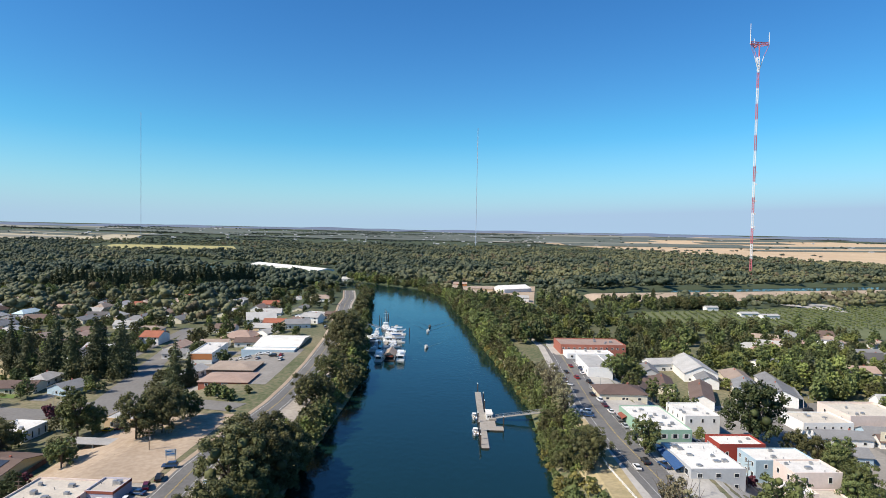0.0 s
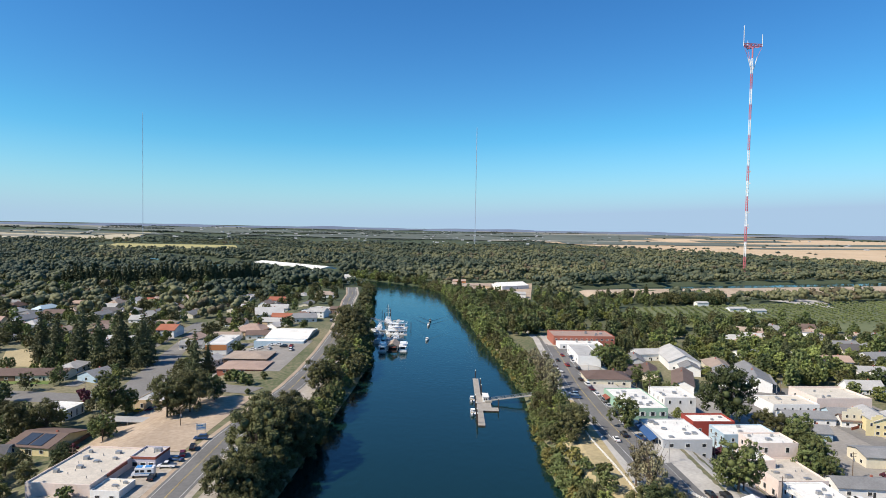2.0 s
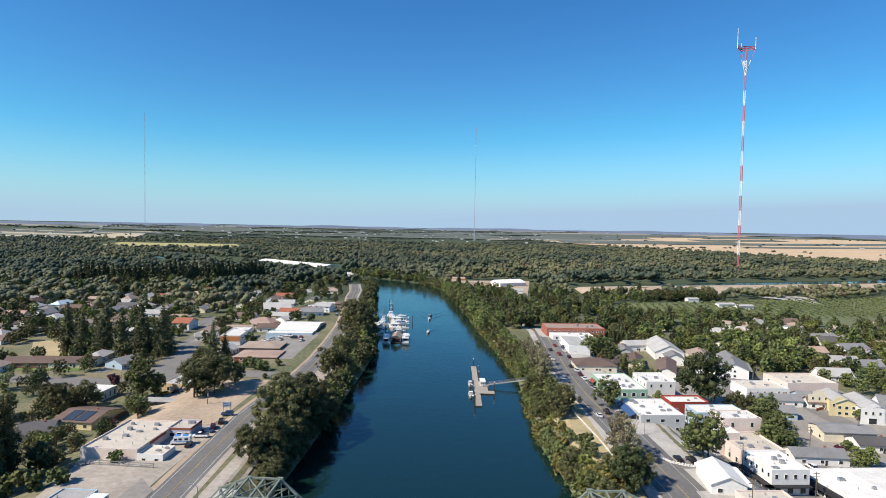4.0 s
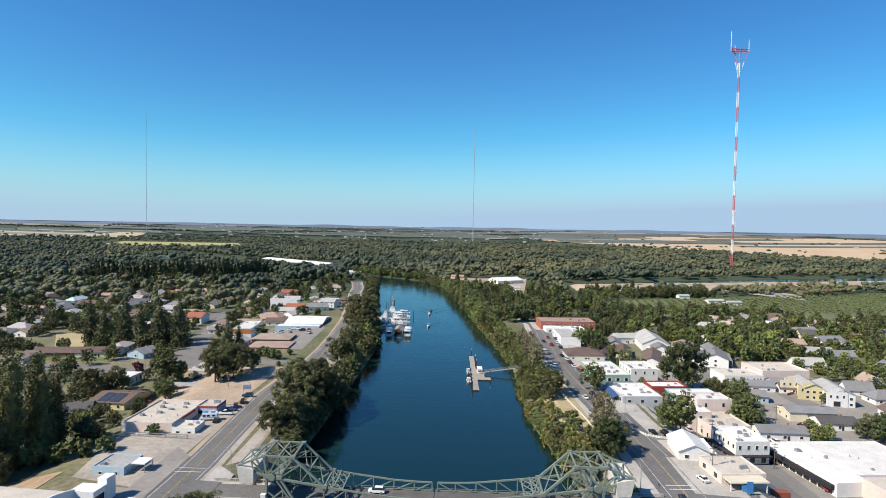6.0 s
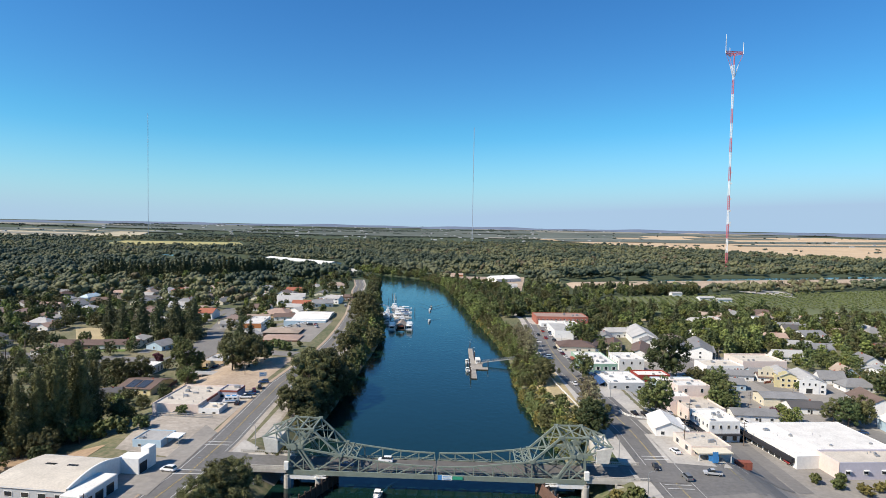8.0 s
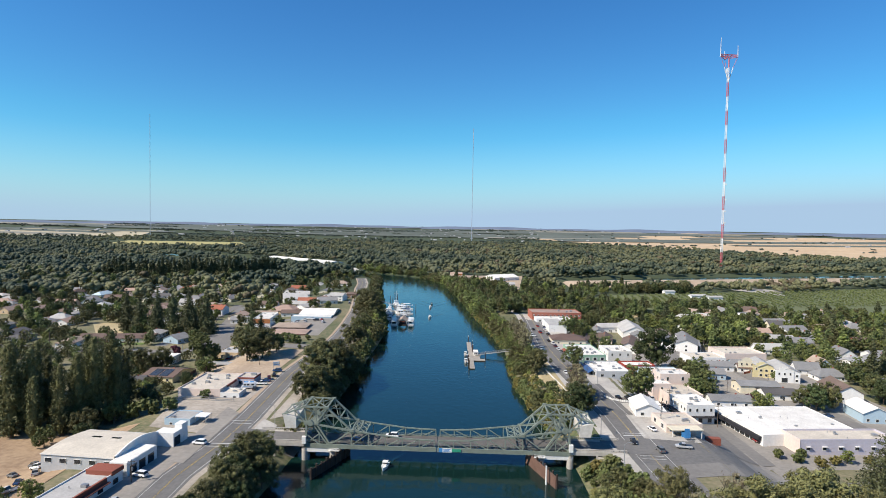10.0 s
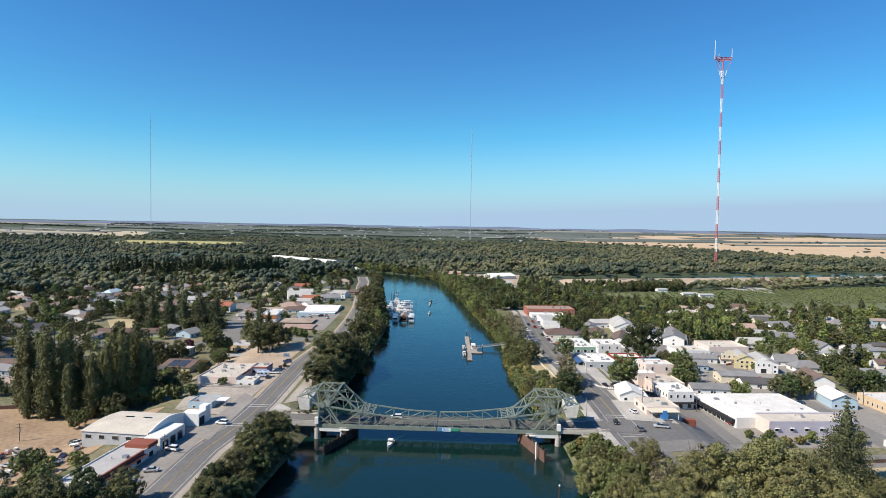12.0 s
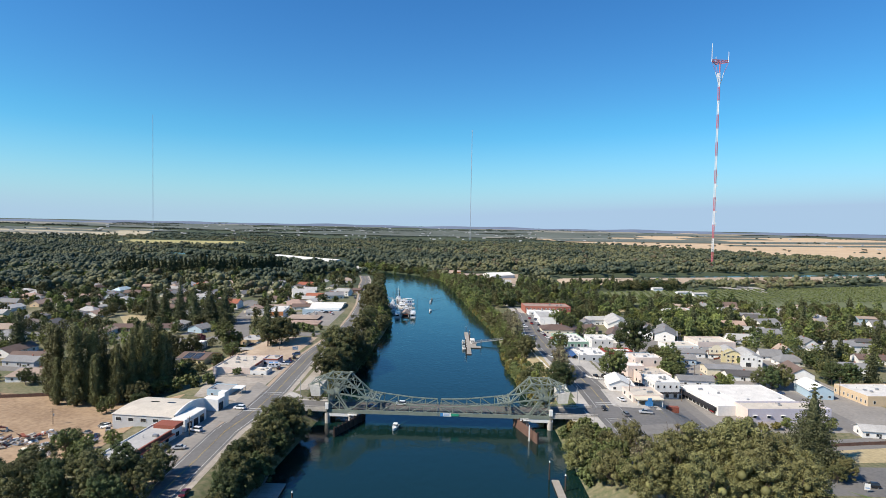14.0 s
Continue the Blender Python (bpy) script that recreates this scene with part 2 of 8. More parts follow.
def ramp01(v, a, b):
    t = np.clip((v - a) / (b - a), 0, 1)
    return t * t * (3 - 2 * t)


def land(x, y):
    """Height of the ground."""
    x, y = np.asarray(x, float), np.asarray(y, float)
    e, side = line_distance(x, y, RIVER)
    inland = np.where(side > 0, -4.0, 0.0)
    crown = np.where(side > 0, 46.0, 58.0)
    z = np.where(e < 0, np.maximum(e * 0.5, -3.0), 6.2 * ramp01(e, -1.0, 13.0))
    z = np.where(e > crown, 6.2 + (inland - 6.2) * ramp01(e, crown, crown + 30), z)
    s, _ = line_distance(x, y, SLOUGH)
    zs = np.where(s < 0, np.maximum(s * 0.5, -3.0), 4.0 * ramp01(s, -1, 12))
    zs = np.where(s > 26, 4.0 - 7.0 * ramp01(s, 26, 50), zs)
    z = np.where((s < 50) & (e > 100), zs, z)
    d = np.hypot(x, y - 80)
    z = z + ramp01(d, 900, 1400) * (np.where(s < 50, 0, -3.0 - np.where(side > 0, -4.0, 0.0)))
    return z + 57.0 * ramp01(d, 2300, 5600) / ramp01(np.array(4900.0), 2300, 5600)


def gz(x, y):
    return float(land(x, y))


def nearest_edge(x, y, line):
    return line_distance(np.asarray(x, float), np.asarray(y, float), line)[0]


def axis(stops):
    out = []
    for (a, step), (b, _) in zip(stops, stops[1:]):
        out += list(np.arange(a, b, step))
    return np.array(out + [stops[-1][0]])


xs = axis([(-6200, 250), (-1700, 60), (-500, 20), (-200, 4), (-40, 8), (24, 4), (140, 20), (700, 60), (1700, 250), (6300, 1)])
ys = axis([(-1500, 150), (0, 20), (100, 6), (560, 12), (1150, 40), (2000, 150), (6500, 1)])
gx, gy = np.meshgrid(xs, ys)
gh = land(gx, gy)
nx, ny = len(xs), len(ys)
idx = np.arange(nx * ny).reshape(ny, nx)
quads = np.stack([idx[:-1, :-1], idx[:-1, 1:], idx[1:, 1:], idx[1:, :-1]], -1).reshape(-1, 4)
ground = mesh_thing("ground", np.stack([gx, gy, gh], -1).reshape(-1, 3).tolist(), quads.tolist(), "ground", smooth=True)
tagged(ground, "patchy dry grass and green ground beside the river", "ground", kind="structure")


def along(line, step=6.0):
    """Evenly spaced places on a line, with the way to its right."""
    pts = []
    for a, b in zip(line, line[1:]):
        n = max(1, int(math.hypot(b[0] - a[0], b[1] - a[1]) / step))
        pts += [[a[k] + (b[k] - a[k]) * i / n for k in range(len(a))] for i in range(n)]
    pts.append(list(line[-1]))
    p = np.array(pts)
    t = np.gradient(p[:, :2], axis=0)
    t /= np.linalg.norm(t, axis=1)[:, None]
    return p, np.stack([t[:, 1], -t[:, 0]], -1)


def ribbon(name, line, left, right, lift, mat, label, category, kind="structure", level=None, cuts=1, step=6.0, parent=None):
    """A strip along a line, between two offsets to its right, on the ground."""
    p, r = along(line, step)
    cols = np.linspace(left, right, cuts + 1)
    q = (p[:, None, :2] + r[:, None, :] * cols[None, :, None]).reshape(-1, 2)
    z = (land(q[:, 0], q[:, 1]) if level is None else level) + lift
    v, f = np.column_stack([q, z * np.ones(len(q))]).tolist(), []
    m = cuts + 1
    for i in range(len(p) - 1):
        for k in range(cuts):
            a = i * m + k
            f.append((a, a + 1, a + m + 1, a + m))
    ob = mesh_thing(name, v, f, mat, parent)
    return tagged(ob, label, category, kind=kind)


def patch(name, corners, lift, mat, label, category, cell=5.0, kind="structure"):
    """A four-cornered piece of surfacing that lies on the ground."""
    a, b, c, d = [np.array(p, float) for p in corners]
    n = max(2, int(max(np.linalg.norm(b - a), np.linalg.norm(c - d)) / cell))
    m = max(2, int(max(np.linalg.norm(d - a), np.linalg.norm(c - b)) / cell))
    s, t = [k.reshape(-1, 1) for k in np.meshgrid(np.linspace(0, 1, n + 1), np.linspace(0, 1, m + 1))]
    q = (a * (1 - s) + b * s) * (1 - t) + (d * (1 - s) + c * s) * t
    v, f = np.column_stack([q, land(q[:, 0], q[:, 1]) + lift]).tolist(), []
    for j in range(m):
        for i in range(n):
            k = j * (n + 1) + i
            f.append((k, k + 1, k + n + 2, k + n + 1))
    return tagged(mesh_thing(name, v, f, mat), label, category, kind=kind)


def water_strip(name, line, label):
    p, r = along(line, 12)
    v, f = [], []
    for i in range(len(p)):
        for s in (-1, 1):
            q = p[i, :2] + r[i] * s * (p[i, 2] + 2.5)
            v.append((q[0], q[1], 0.0))
    for i in range(len(p) - 1):
        f.append((2 * i, 2 * i + 1, 2 * i + 3, 2 * i + 2))
    return tagged(mesh_thing(name, v, f, "water"), label, "water", kind="structure")


water_strip("water", RIVER, "calm deep blue-green river between wooded banks")
water_strip("water", SLOUGH, "narrow blue slough behind a bare levee")

LEFT_ROAD = [(-80, -300), (-81, 160), (-82, 215), (-79, 240), (-78.5, 268), (-79.5, 300), (-80.5, 340), (-78, 377), (-75, 412), (-75, 445), (-77, 490), (-82, 558), (-95, 659), (-106, 731), (-112, 790), (-125, 860)]
RIGHT_ROAD = [(72, -300), (71.5, 200), (70, 240), (70, 282), (67.5, 330), (64, 380), (63.5, 420), (65, 455), (67.5, 505), (69, 547), (62, 620), (48, 730)]
ribbon("road", LEFT_ROAD, -5.2, 5.2, 0.08, "asphalt", "two-lane levee road of worn grey asphalt", "road")
ribbon("road", RIGHT_ROAD, -7.5, 7.5, 0.08, "asphalt", "two-lane main street of worn grey asphalt", "road")
for side in (-0.18, 0.12):
    ribbon("road_marking", LEFT_ROAD, side, side + 0.12, 0.12, "line_yellow", "double yellow centre line", "road marking")
for side in (-4.2, 4.0):
    ribbon("road_marking", LEFT_ROAD, side, side + 0.18, 0.12, "line_white", "white edge line", "road marking")


# ---- trees ----
def tuft_mesh(name, centres, radii, per, size, seed, squash=0.85):
    """Leaf tufts over the skins of many clumps: small bent leaves facing every way, mostly outwards."""
    g = np.random.RandomState(seed)
    V, F = [], []
    k = 0
    for (c, r) in zip(centres, radii):
        n = max(4, int(per * (r / np.mean(radii)) ** 2))
        d = g.normal(size=(n, 3))
        d /= np.linalg.norm(d, axis=1)[:, None]
        p = np.asarray(c) + d * r * (0.45 + 0.75 * g.rand(n) ** 0.8)[:, None] * np.array([1, 1, squash])
        nrm = d * 0.9 + g.normal(size=(n, 3)) * 0.36 + np.array([0, 0, 0.2])
        nrm /= np.linalg.norm(nrm, axis=1)[:, None]
        t = np.cross(nrm, g.normal(size=(n, 3)))
        t /= np.linalg.norm(t, axis=1)[:, None]
        b = np.cross(nrm, t)
        s = size * (0.6 + 0.8 * g.rand(n))[:, None]
        quad = np.stack([p - t * s, p - b * s * 0.7 - nrm * s * 0.25, p + t * s, p + b * s * 0.7 - nrm * s * 0.25], 1)
        V.append(quad.reshape(-1, 3))
        F.append(np.arange(k, k + 4 * n).reshape(-1, 4))
        k += 4 * n
    return np.concatenate(V), np.concatenate(F)


ball = bmesh.new()
bmesh.ops.create_icosphere(ball, subdivisions=1, radius=1)
ball.verts.index_update()
BALL = (np.array([v.co[:] for v in ball.verts]), np.array([[v.index for v in f.verts] for f in ball.faces]))
ball.free()


def core_mesh(centres, radii, k0=0):
    """Dark inner lumps that close the crown."""
    v0, f0 = BALL
    V = np.concatenate([v0 * r + c for c, r in zip(np.asarray(centres), radii)])
    F = np.concatenate([f0 + i * len(v0) + k0 for i in range(len(radii))])
    return V, F


def crown_shape(kind, h, w, seed):
    """Clump places and sizes for a crown of height h and width w, and the inner lumps that close it."""
    g = np.random.RandomState(seed)
    cs, rs, inner, rin = [], [], [], []
    if kind in ("round", "tall", "bush"):
        n, count = {"round": (11, 120), "tall": (10, 105), "bush": (5, 34)}[kind]
        for i in range(n):
            a, u = i * 2.4 + 0.5 * g.randn(), (i + 0.5) / n
            if kind == "round":
                q, z, r = w / 2 * 0.56 * math.sin(math.pi * (0.30 + 0.60 * u)) ** 0.8, h * (0.27 + 0.53 * u), w * (0.17 + 0.06 * g.rand())
            elif kind == "tall":
                q, z, r = w / 2 * 0.5 * math.sin(math.pi * (0.2 + 0.74 * u)), h * (0.19 + 0.69 * u), w * (0.17 + 0.07 * g.rand())
            else:
                q, z, r = w / 2 * 0.55 * (1 - 0.6 * u), h * (0.3 + 0.34 * u), w * (0.19 + 0.05 * g.rand())
            q *= 0.8 + 0.4 * g.rand()
            inner.append([q * math.cos(a), q * math.sin(a), z]), rin.append(r)
        inner, rin = np.array(inner), np.array(rin)
        while len(cs) < count:
            k = g.randint(n)
            d = g.normal(size=3) + np.array([0, 0, 0.25])
            d /= np.linalg.norm(d)
            c = inner[k] + d * rin[k] * (0.82 + 0.22 * g.rand())
            gap = np.linalg.norm(inner - c, axis=1) - rin * 0.72
            if gap.min() < 0 or c[2] < h * 0.1:
                continue
            cs.append(c), rs.append(w * (0.045 + 0.05 * g.rand() ** 1.4) * (1.35 if kind == "bush" else 1.0))
        rin = rin * 0.38
    elif kind == "conifer":
        z = h * 0.07
        while z < h * 0.985:
            f = 1 - z / h
            r = w / 2 * (f ** 0.85) * (0.80 + 0.5 * g.rand()) + 0.4
            n = max(3, int(9 * f + 3))
            a0 = g.rand() * 6
            for i in range(n):
                a = a0 + i * math.tau / n + 0.3 * g.randn()
                m = r * (0.7 + 0.4 * g.rand())
                for q in (0.35, 0.62, 0.88):
                    cs.append([m * q * math.cos(a), m * q * math.sin(a), z - m * q * 0.22]), rs.append(m * (0.33 - 0.15 * q) + 0.3)
            inner.append([0, 0, z]), rin.append(r * 0.36)
            z += h * 0.045
    elif kind == "poplar":
        for z in np.arange(h * 0.06, h * 0.98, h * 0.03):
            f = math.sin(min(1, (z / h) ** 0.6) * math.pi * 0.93) ** 0.6
            for i in range(4):
                a = g.rand() * 6.28
                q = w / 2 * f * (0.25 + 0.65 * g.rand())
                cs.append([q * math.cos(a), q * math.sin(a), z]), rs.append(w * 0.13 * f + 0.25)
            inner.append([0, 0, z]), rin.append(w * 0.22 * f + 0.1)
    return np.array(cs), np.array(rs), np.array(inner), np.array(rin)


SQUASH = {"conifer": 0.55, "poplar": 1.7}
NAMES = {"round": "tree", "conifer": "conifer_tree", "poplar": "poplar_tree", "tall": "tree", "bush": "bush"}
protos = {}


def make_tree(kind, mat, h, w, seed, tufts=1500, size=0.42, label="", bare=0):
    """A tree with a tapered trunk and limbs and a crown of leaf tufts."""
    cs, rs, inner, rin = crown_shape(kind, h, w, seed)
    g = random.Random(seed)
    top = empty(NAMES[kind], 0, 0, 0, 0, label, "bush" if kind == "bush" else "tree")
    bm = bmesh.new()
    tr = 0.025 * h if kind != "bush" else 0.03 * h
    tube(bm, (0, 0, -0.6), (0, 0, h * (0.92 if kind in ("conifer", "poplar") else 0.5)), tr, tr * 0.35, 7)
    if kind in ("round", "tall", "bush"):
        for i in range(0, len(cs), 7):
            tube(bm, (0, 0, h * (0.15 + 0.2 * g.random())), tuple(cs[i]), tr * 0.45, tr * 0.12, 5)
    for i in range(bare):
        a, r = g.random() * 6.28, w * (0.25 + 0.25 * g.random())
        p = (r * math.cos(a) * 0.5, r * math.sin(a) * 0.5, h * (0.6 + 0.2 * g.random()))
        tube(bm, (0, 0, h * 0.4), p, tr * 0.4, tr * 0.2, 5)
        tube(bm, p, (p[0] * 1.9, p[1] * 1.9, h * (0.85 + 0.2 * g.random())), tr * 0.2, 0.03, 4)
    part("trunk", bm, "bark", top)
    v1, f1 = tuft_mesh("crown", cs, rs, tufts / len(cs), size, seed, SQUASH.get(kind, 0.85))
    if bare:
        rin = rin * 0.3
    v2, f2 = core_mesh(inner, rin, len(v1))
    big_mesh("crown", np.concatenate([v1, v2]), f1, f2, mat, top)
    return top


placed, tree_parts = set(), {}


def tree(proto, x, y, s=1.0, rot=None, z=None, group="", sz=1.0):
    """Sets out a tree of a kind; the first one is the pattern itself."""
    rot = random.random() * 360 if rot is None else rot
    z = gz(x, y) - 0.1 if z is None else z
    m = Matrix.Translation((x, y, z)) @ Matrix.Rotation(radians(rot), 4, "Z") @ Matrix.Diagonal((s, s, s * sz, 1))
    ob = protos[proto]
    if proto in placed:
        src = ob
        ob = tagged(new(src.name.split(".")[0]), src["label"], src["category"])
        for child in tree_parts[proto]:
            new(child.name.split(".")[0], child.data).parent = ob
    else:
        tree_parts[proto] = list(ob.children)
    placed.add(proto)
    ob.matrix_basis = m
    if group:
        ob["group"] = group
    return ob


KINDS = [
    ("oak", "round", "leaf_oak", 16, 16, 8200, 0.25, "broad dark green oak tree with a dense crown"),
    ("oak2", "round", "leaf_oak", 15, 17, 8200, 0.25, "spreading olive green oak tree with an uneven crown"),
    ("green", "round", "leaf_green", 15, 13.5, 5200, 0.28, "rounded mid-green shade tree with thick foliage"),
    ("green2", "tall", "leaf_green", 19, 12, 5200, 0.28, "tall green street tree with a full crown"),
    ("bright", "round", "leaf_bright", 11, 10.5, 3000, 0.28, "bright green garden tree with leafy crown"),
    ("dark", "round", "leaf_dark", 15, 14, 7600, 0.25, "dense very dark green evergreen tree"),
    ("conifer", "conifer", "leaf_conifer", 28, 12, 5200, 0.36, "tall dark redwood with drooping layered boughs"),
    ("conifer2", "conifer", "leaf_conifer", 23, 13, 5200, 0.36, "broad dark conifer with layered boughs"),
    ("cedar", "conifer", "leaf_conifer", 36, 27, 15000, 0.36, "very broad grey-green cedar with layered boughs"),
    ("poplar", "poplar", "leaf_oak", 32, 8.5, 5200, 0.32, "slender upright poplar with dense green leaves"),
    ("yellow", "bush", "leaf_yellow", 6, 7, 900, 0.36, "yellowing riverside bush with thin leaves"),
    ("bush", "bush", "leaf_green", 5, 6, 800, 0.36, "rounded green bush on the bank"),
    ("willow", "tall", "leaf_bright", 15, 12.5, 4200, 0.28, "light green riverside tree with loose foliage"),
    ("cottonwood", "round", "leaf_cottonwood", 17, 17, 11000, 0.23, "broad olive cottonwood with fine loose foliage"),
    ("plum", "bush", "leaf_red", 6, 6.5, 900, 0.36, "round purple-leaved plum tree"),
    ("sycamore", "tall", "leaf_grey", 17, 11, 1700, 0.32, "half-bare tree with grey branches and sparse leaves"),
]
SHAPES = {}
for n, (key, kind, mat, h, w, tufts, size, lab) in enumerate(KINDS):
    protos[key] = make_tree(kind, mat, h, w, 10 + n, tufts, size, lab, bare=14 if key == "sycamore" else 0)
    SHAPES[key] = (kind, mat, h, w, size)
massed = {}


def mass(key, x, y, s=1.0):
    """Notes a tree that stands too far off to be told apart: it joins the grove of its kind."""
    massed.setdefault(key, []).append((x, y, s))


def grove(key):
    """All noted trees of a kind in one piece, from a few patterns turned and sized; farther ones with fewer, larger leaves."""
    kind, mat, h, w, _ = SHAPES[key]
    g = np.random.RandomState(len(key) * 7 + int(h))
    patterns = []
    for near in (True, False):
        tufts, size = ((400, 0.66) if near else (170, 0.95)) if h > 8 else ((240, 0.44) if near else (90, 0.68))
        for k in range(6):
            cs, rs, inner, rin = crown_shape(kind, h, w, 400 + k)
            v, f = tuft_mesh("", cs, rs, tufts / len(cs), size, 500 + k, SQUASH.get(kind, 0.85))
            v2, f2 = core_mesh(inner, rin, len(v))
            patterns.append((np.concatenate([v, v2]), f, f2))
    arr = np.array(massed[key])
    zs = land(arr[:, 0], arr[:, 1])
    V, Q, T, k = [], [], [], 0
    for i in range(len(arr)):
        a, (x, y, s) = g.rand() * 6.28, arr[i]
        v, f, f2 = patterns[i % 6 + (0 if y < 450 else 6)]
        c, sn = math.cos(a) * s, math.sin(a) * s
        V.append(np.column_stack([v[:, 0] * c - v[:, 1] * sn + x, v[:, 0] * sn + v[:, 1] * c + y, v[:, 2] * s * (0.9 + 0.25 * g.rand()) + zs[i] - 0.3]))
        Q.append(f + k), T.append(f2 + k)
        k += len(v)
    ob = big_mesh("tree_grove", np.concatenate(V), np.concatenate(Q), np.concatenate(T), mat)
    return tagged(ob, {"conifer": "dark redwoods and conifers between the houses"}.get(kind, {"leaf_oak": "olive green oaks between the houses", "leaf_dark": "dark evergreens between the houses",
                  "leaf_bright": "bright green garden trees and shrubs", "leaf_cottonwood": "olive riverside cottonwoods", "leaf_yellow": "yellowing bushes along the banks"}.get(mat, "green shade trees and shrubs along streets")), "trees", kind="stuff")


def woods(name, places, mat, label, seed, tufts=22, size=1.15, lumps=4):
    """Many far trees in one piece: crowns of loose clumps, drawn from a few patterns, turned and sized."""
    g = np.random.RandomState(seed)
    patterns = []
    for k in range(14):
        n = lumps + k % 3
        a, q = g.rand(n) * 6.28, 0.30 * g.rand(n) ** 0.5
        cs = np.stack([q * np.cos(a), q * np.sin(a), 0.42 + 0.34 * g.rand(n)], 1)
        rs = 0.22 + 0.1 * g.rand(n)
        v, f = tuft_mesh("", cs, rs, tufts / n, size / 12, g.randint(1 << 30))
        v2, f2 = core_mesh(cs, rs * 0.72, len(v))
        patterns.append((np.concatenate([v, v2]), f, f2))
    arr = np.array(places)
    heights = land(arr[:, 0], arr[:, 1])
    V, Q, T, k = [], [], [], 0
    for i in range(len(arr)):
        v, f, f2 = patterns[i % 14]
        a = g.rand() * 6.28
        c, s = math.cos(a), math.sin(a)
        x, y, h, w = arr[i]
        V.append(np.column_stack([(v[:, 0] * c - v[:, 1] * s) * w + x, (v[:, 0] * s + v[:, 1] * c) * w + y, v[:, 2] * h + heights[i]]))
        Q.append(f + k), T.append(f2 + k)
        k += len(v)
    return tagged(big_mesh(name, np.concatenate(V), np.concatenate(Q), np.concatenate(T), mat), label, "trees", kind="stuff")


# ---- towers ----
# pale blue-grey for the far masts: haze painted over their own colours
M["tower_grey"] = material("tower_grey", (0.42, 0.47, 0.55), (0.36, 0.41, 0.49), rough=0.6, big=0.02)
def mast(x, y, height, width, label, bands, colours=("tower_red", "tower_white")):
    """A guyed lattice mast in red and white sections."""
    t = empty("broadcast_tower", x, y, gz(x, y), 0, label, "tower")
    legs = [(width * math.cos(a), width * math.sin(a)) for a in (0.5, 2.6, 4.7)]
    for i in range(bands):
        z0, z1 = height * i / bands, height * (i + 1) / bands
        bm = bmesh.new()
        for lx, ly in legs:
            tube(bm, (lx, ly, z0), (lx, ly, z1), width * 0.30, n=5)
        n = 6
        for k in range(n):
            for (ax, ay), (bx, by) in zip(legs, legs[1:] + legs[:1]):
                za, zb = z0 + (z1 - z0) * k / n, z0 + (z1 - z0) * (k + 1) / n
                beam(bm, (ax, ay, za), (bx, by, zb), width * 0.16)
                beam(bm, (bx, by, za), (ax, ay, zb), width * 0.16)
        part("mast_section", bm, colours[i % 2], t)
    return t


big = mast(629, 1416, 456, 2.3, "tall red and white lattice broadcast tower", 14)
bm = bmesh.new()
tube(bm, (0, 0, 456), (0, 0, 482), 1.5, 1.3, 8)
part("mast_neck", bm, "tower_red", big)
bm = bmesh.new()
corners = [(21 * math.cos(a), 21 * math.sin(a)) for a in (3.3, 0.1, 1.6)]
for (ax, ay), (bx, by) in zip(corners, corners[1:] + corners[:1]):
    for z in (481, 486):
        beam(bm, (ax, ay, z), (bx, by, z), 0.9)
    for k in range(6):
        p, q = (ax + (bx - ax) * k / 6, ay + (by - ay) * k / 6), (ax + (bx - ax) * (k + 1) / 6, ay + (by - ay) * (k + 1) / 6)
        beam(bm, (*p, 481), (*q, 486), 0.6)
for ax, ay in corners:
    for z in (481, 486):
        beam(bm, (0, 0, z), (ax, ay, z), 1.2)
    beam(bm, (0, 0, 486), (ax, ay, 481), 0.8)
part("platform", bm, "tower_red", big, "red triangular antenna platform")
for (ax, ay), h in zip(corners, (37, 21, 14)):
    bm = bmesh.new()
    tube(bm, (ax, ay, 481), (ax, ay, 486 + h), 0.9, 0.6, 7)
    part("antenna", bm, "tower_white", big, "white top antenna")
    bm = bmesh.new()
    tube(bm, (ax * 0.05, ay * 0.05, 427), (ax * 0.5, ay * 0.5, 457), 0.8, 0.8, 6)
    part("strut", bm, "tower_white", big)
    bm = bmesh.new()
    tube(bm, (ax * 0.5, ay * 0.5, 457), (ax, ay, 481), 0.45, 0.45, 6)
    part("strut_end", bm, "tower_red", big)
for z in (95, 101, 128, 155, 190, 215):
    bm = bmesh.new()
    tube(bm, (2.6, -1.6, z), (2.6, -3.2, z), 2.0, n=10)
    part("dish", bm, "tower_white", big, "white round dish antenna")
mast(97, 2859, 538, 1.15, "distant thin lattice broadcast tower, greyed with painted haze", 13, ("tower_grey", "tower_grey"))
mast(-1395, 2750, 560, 1.15, "distant thin lattice broadcast tower, greyed with painted haze", 13, ("tower_grey", "tower_grey"))

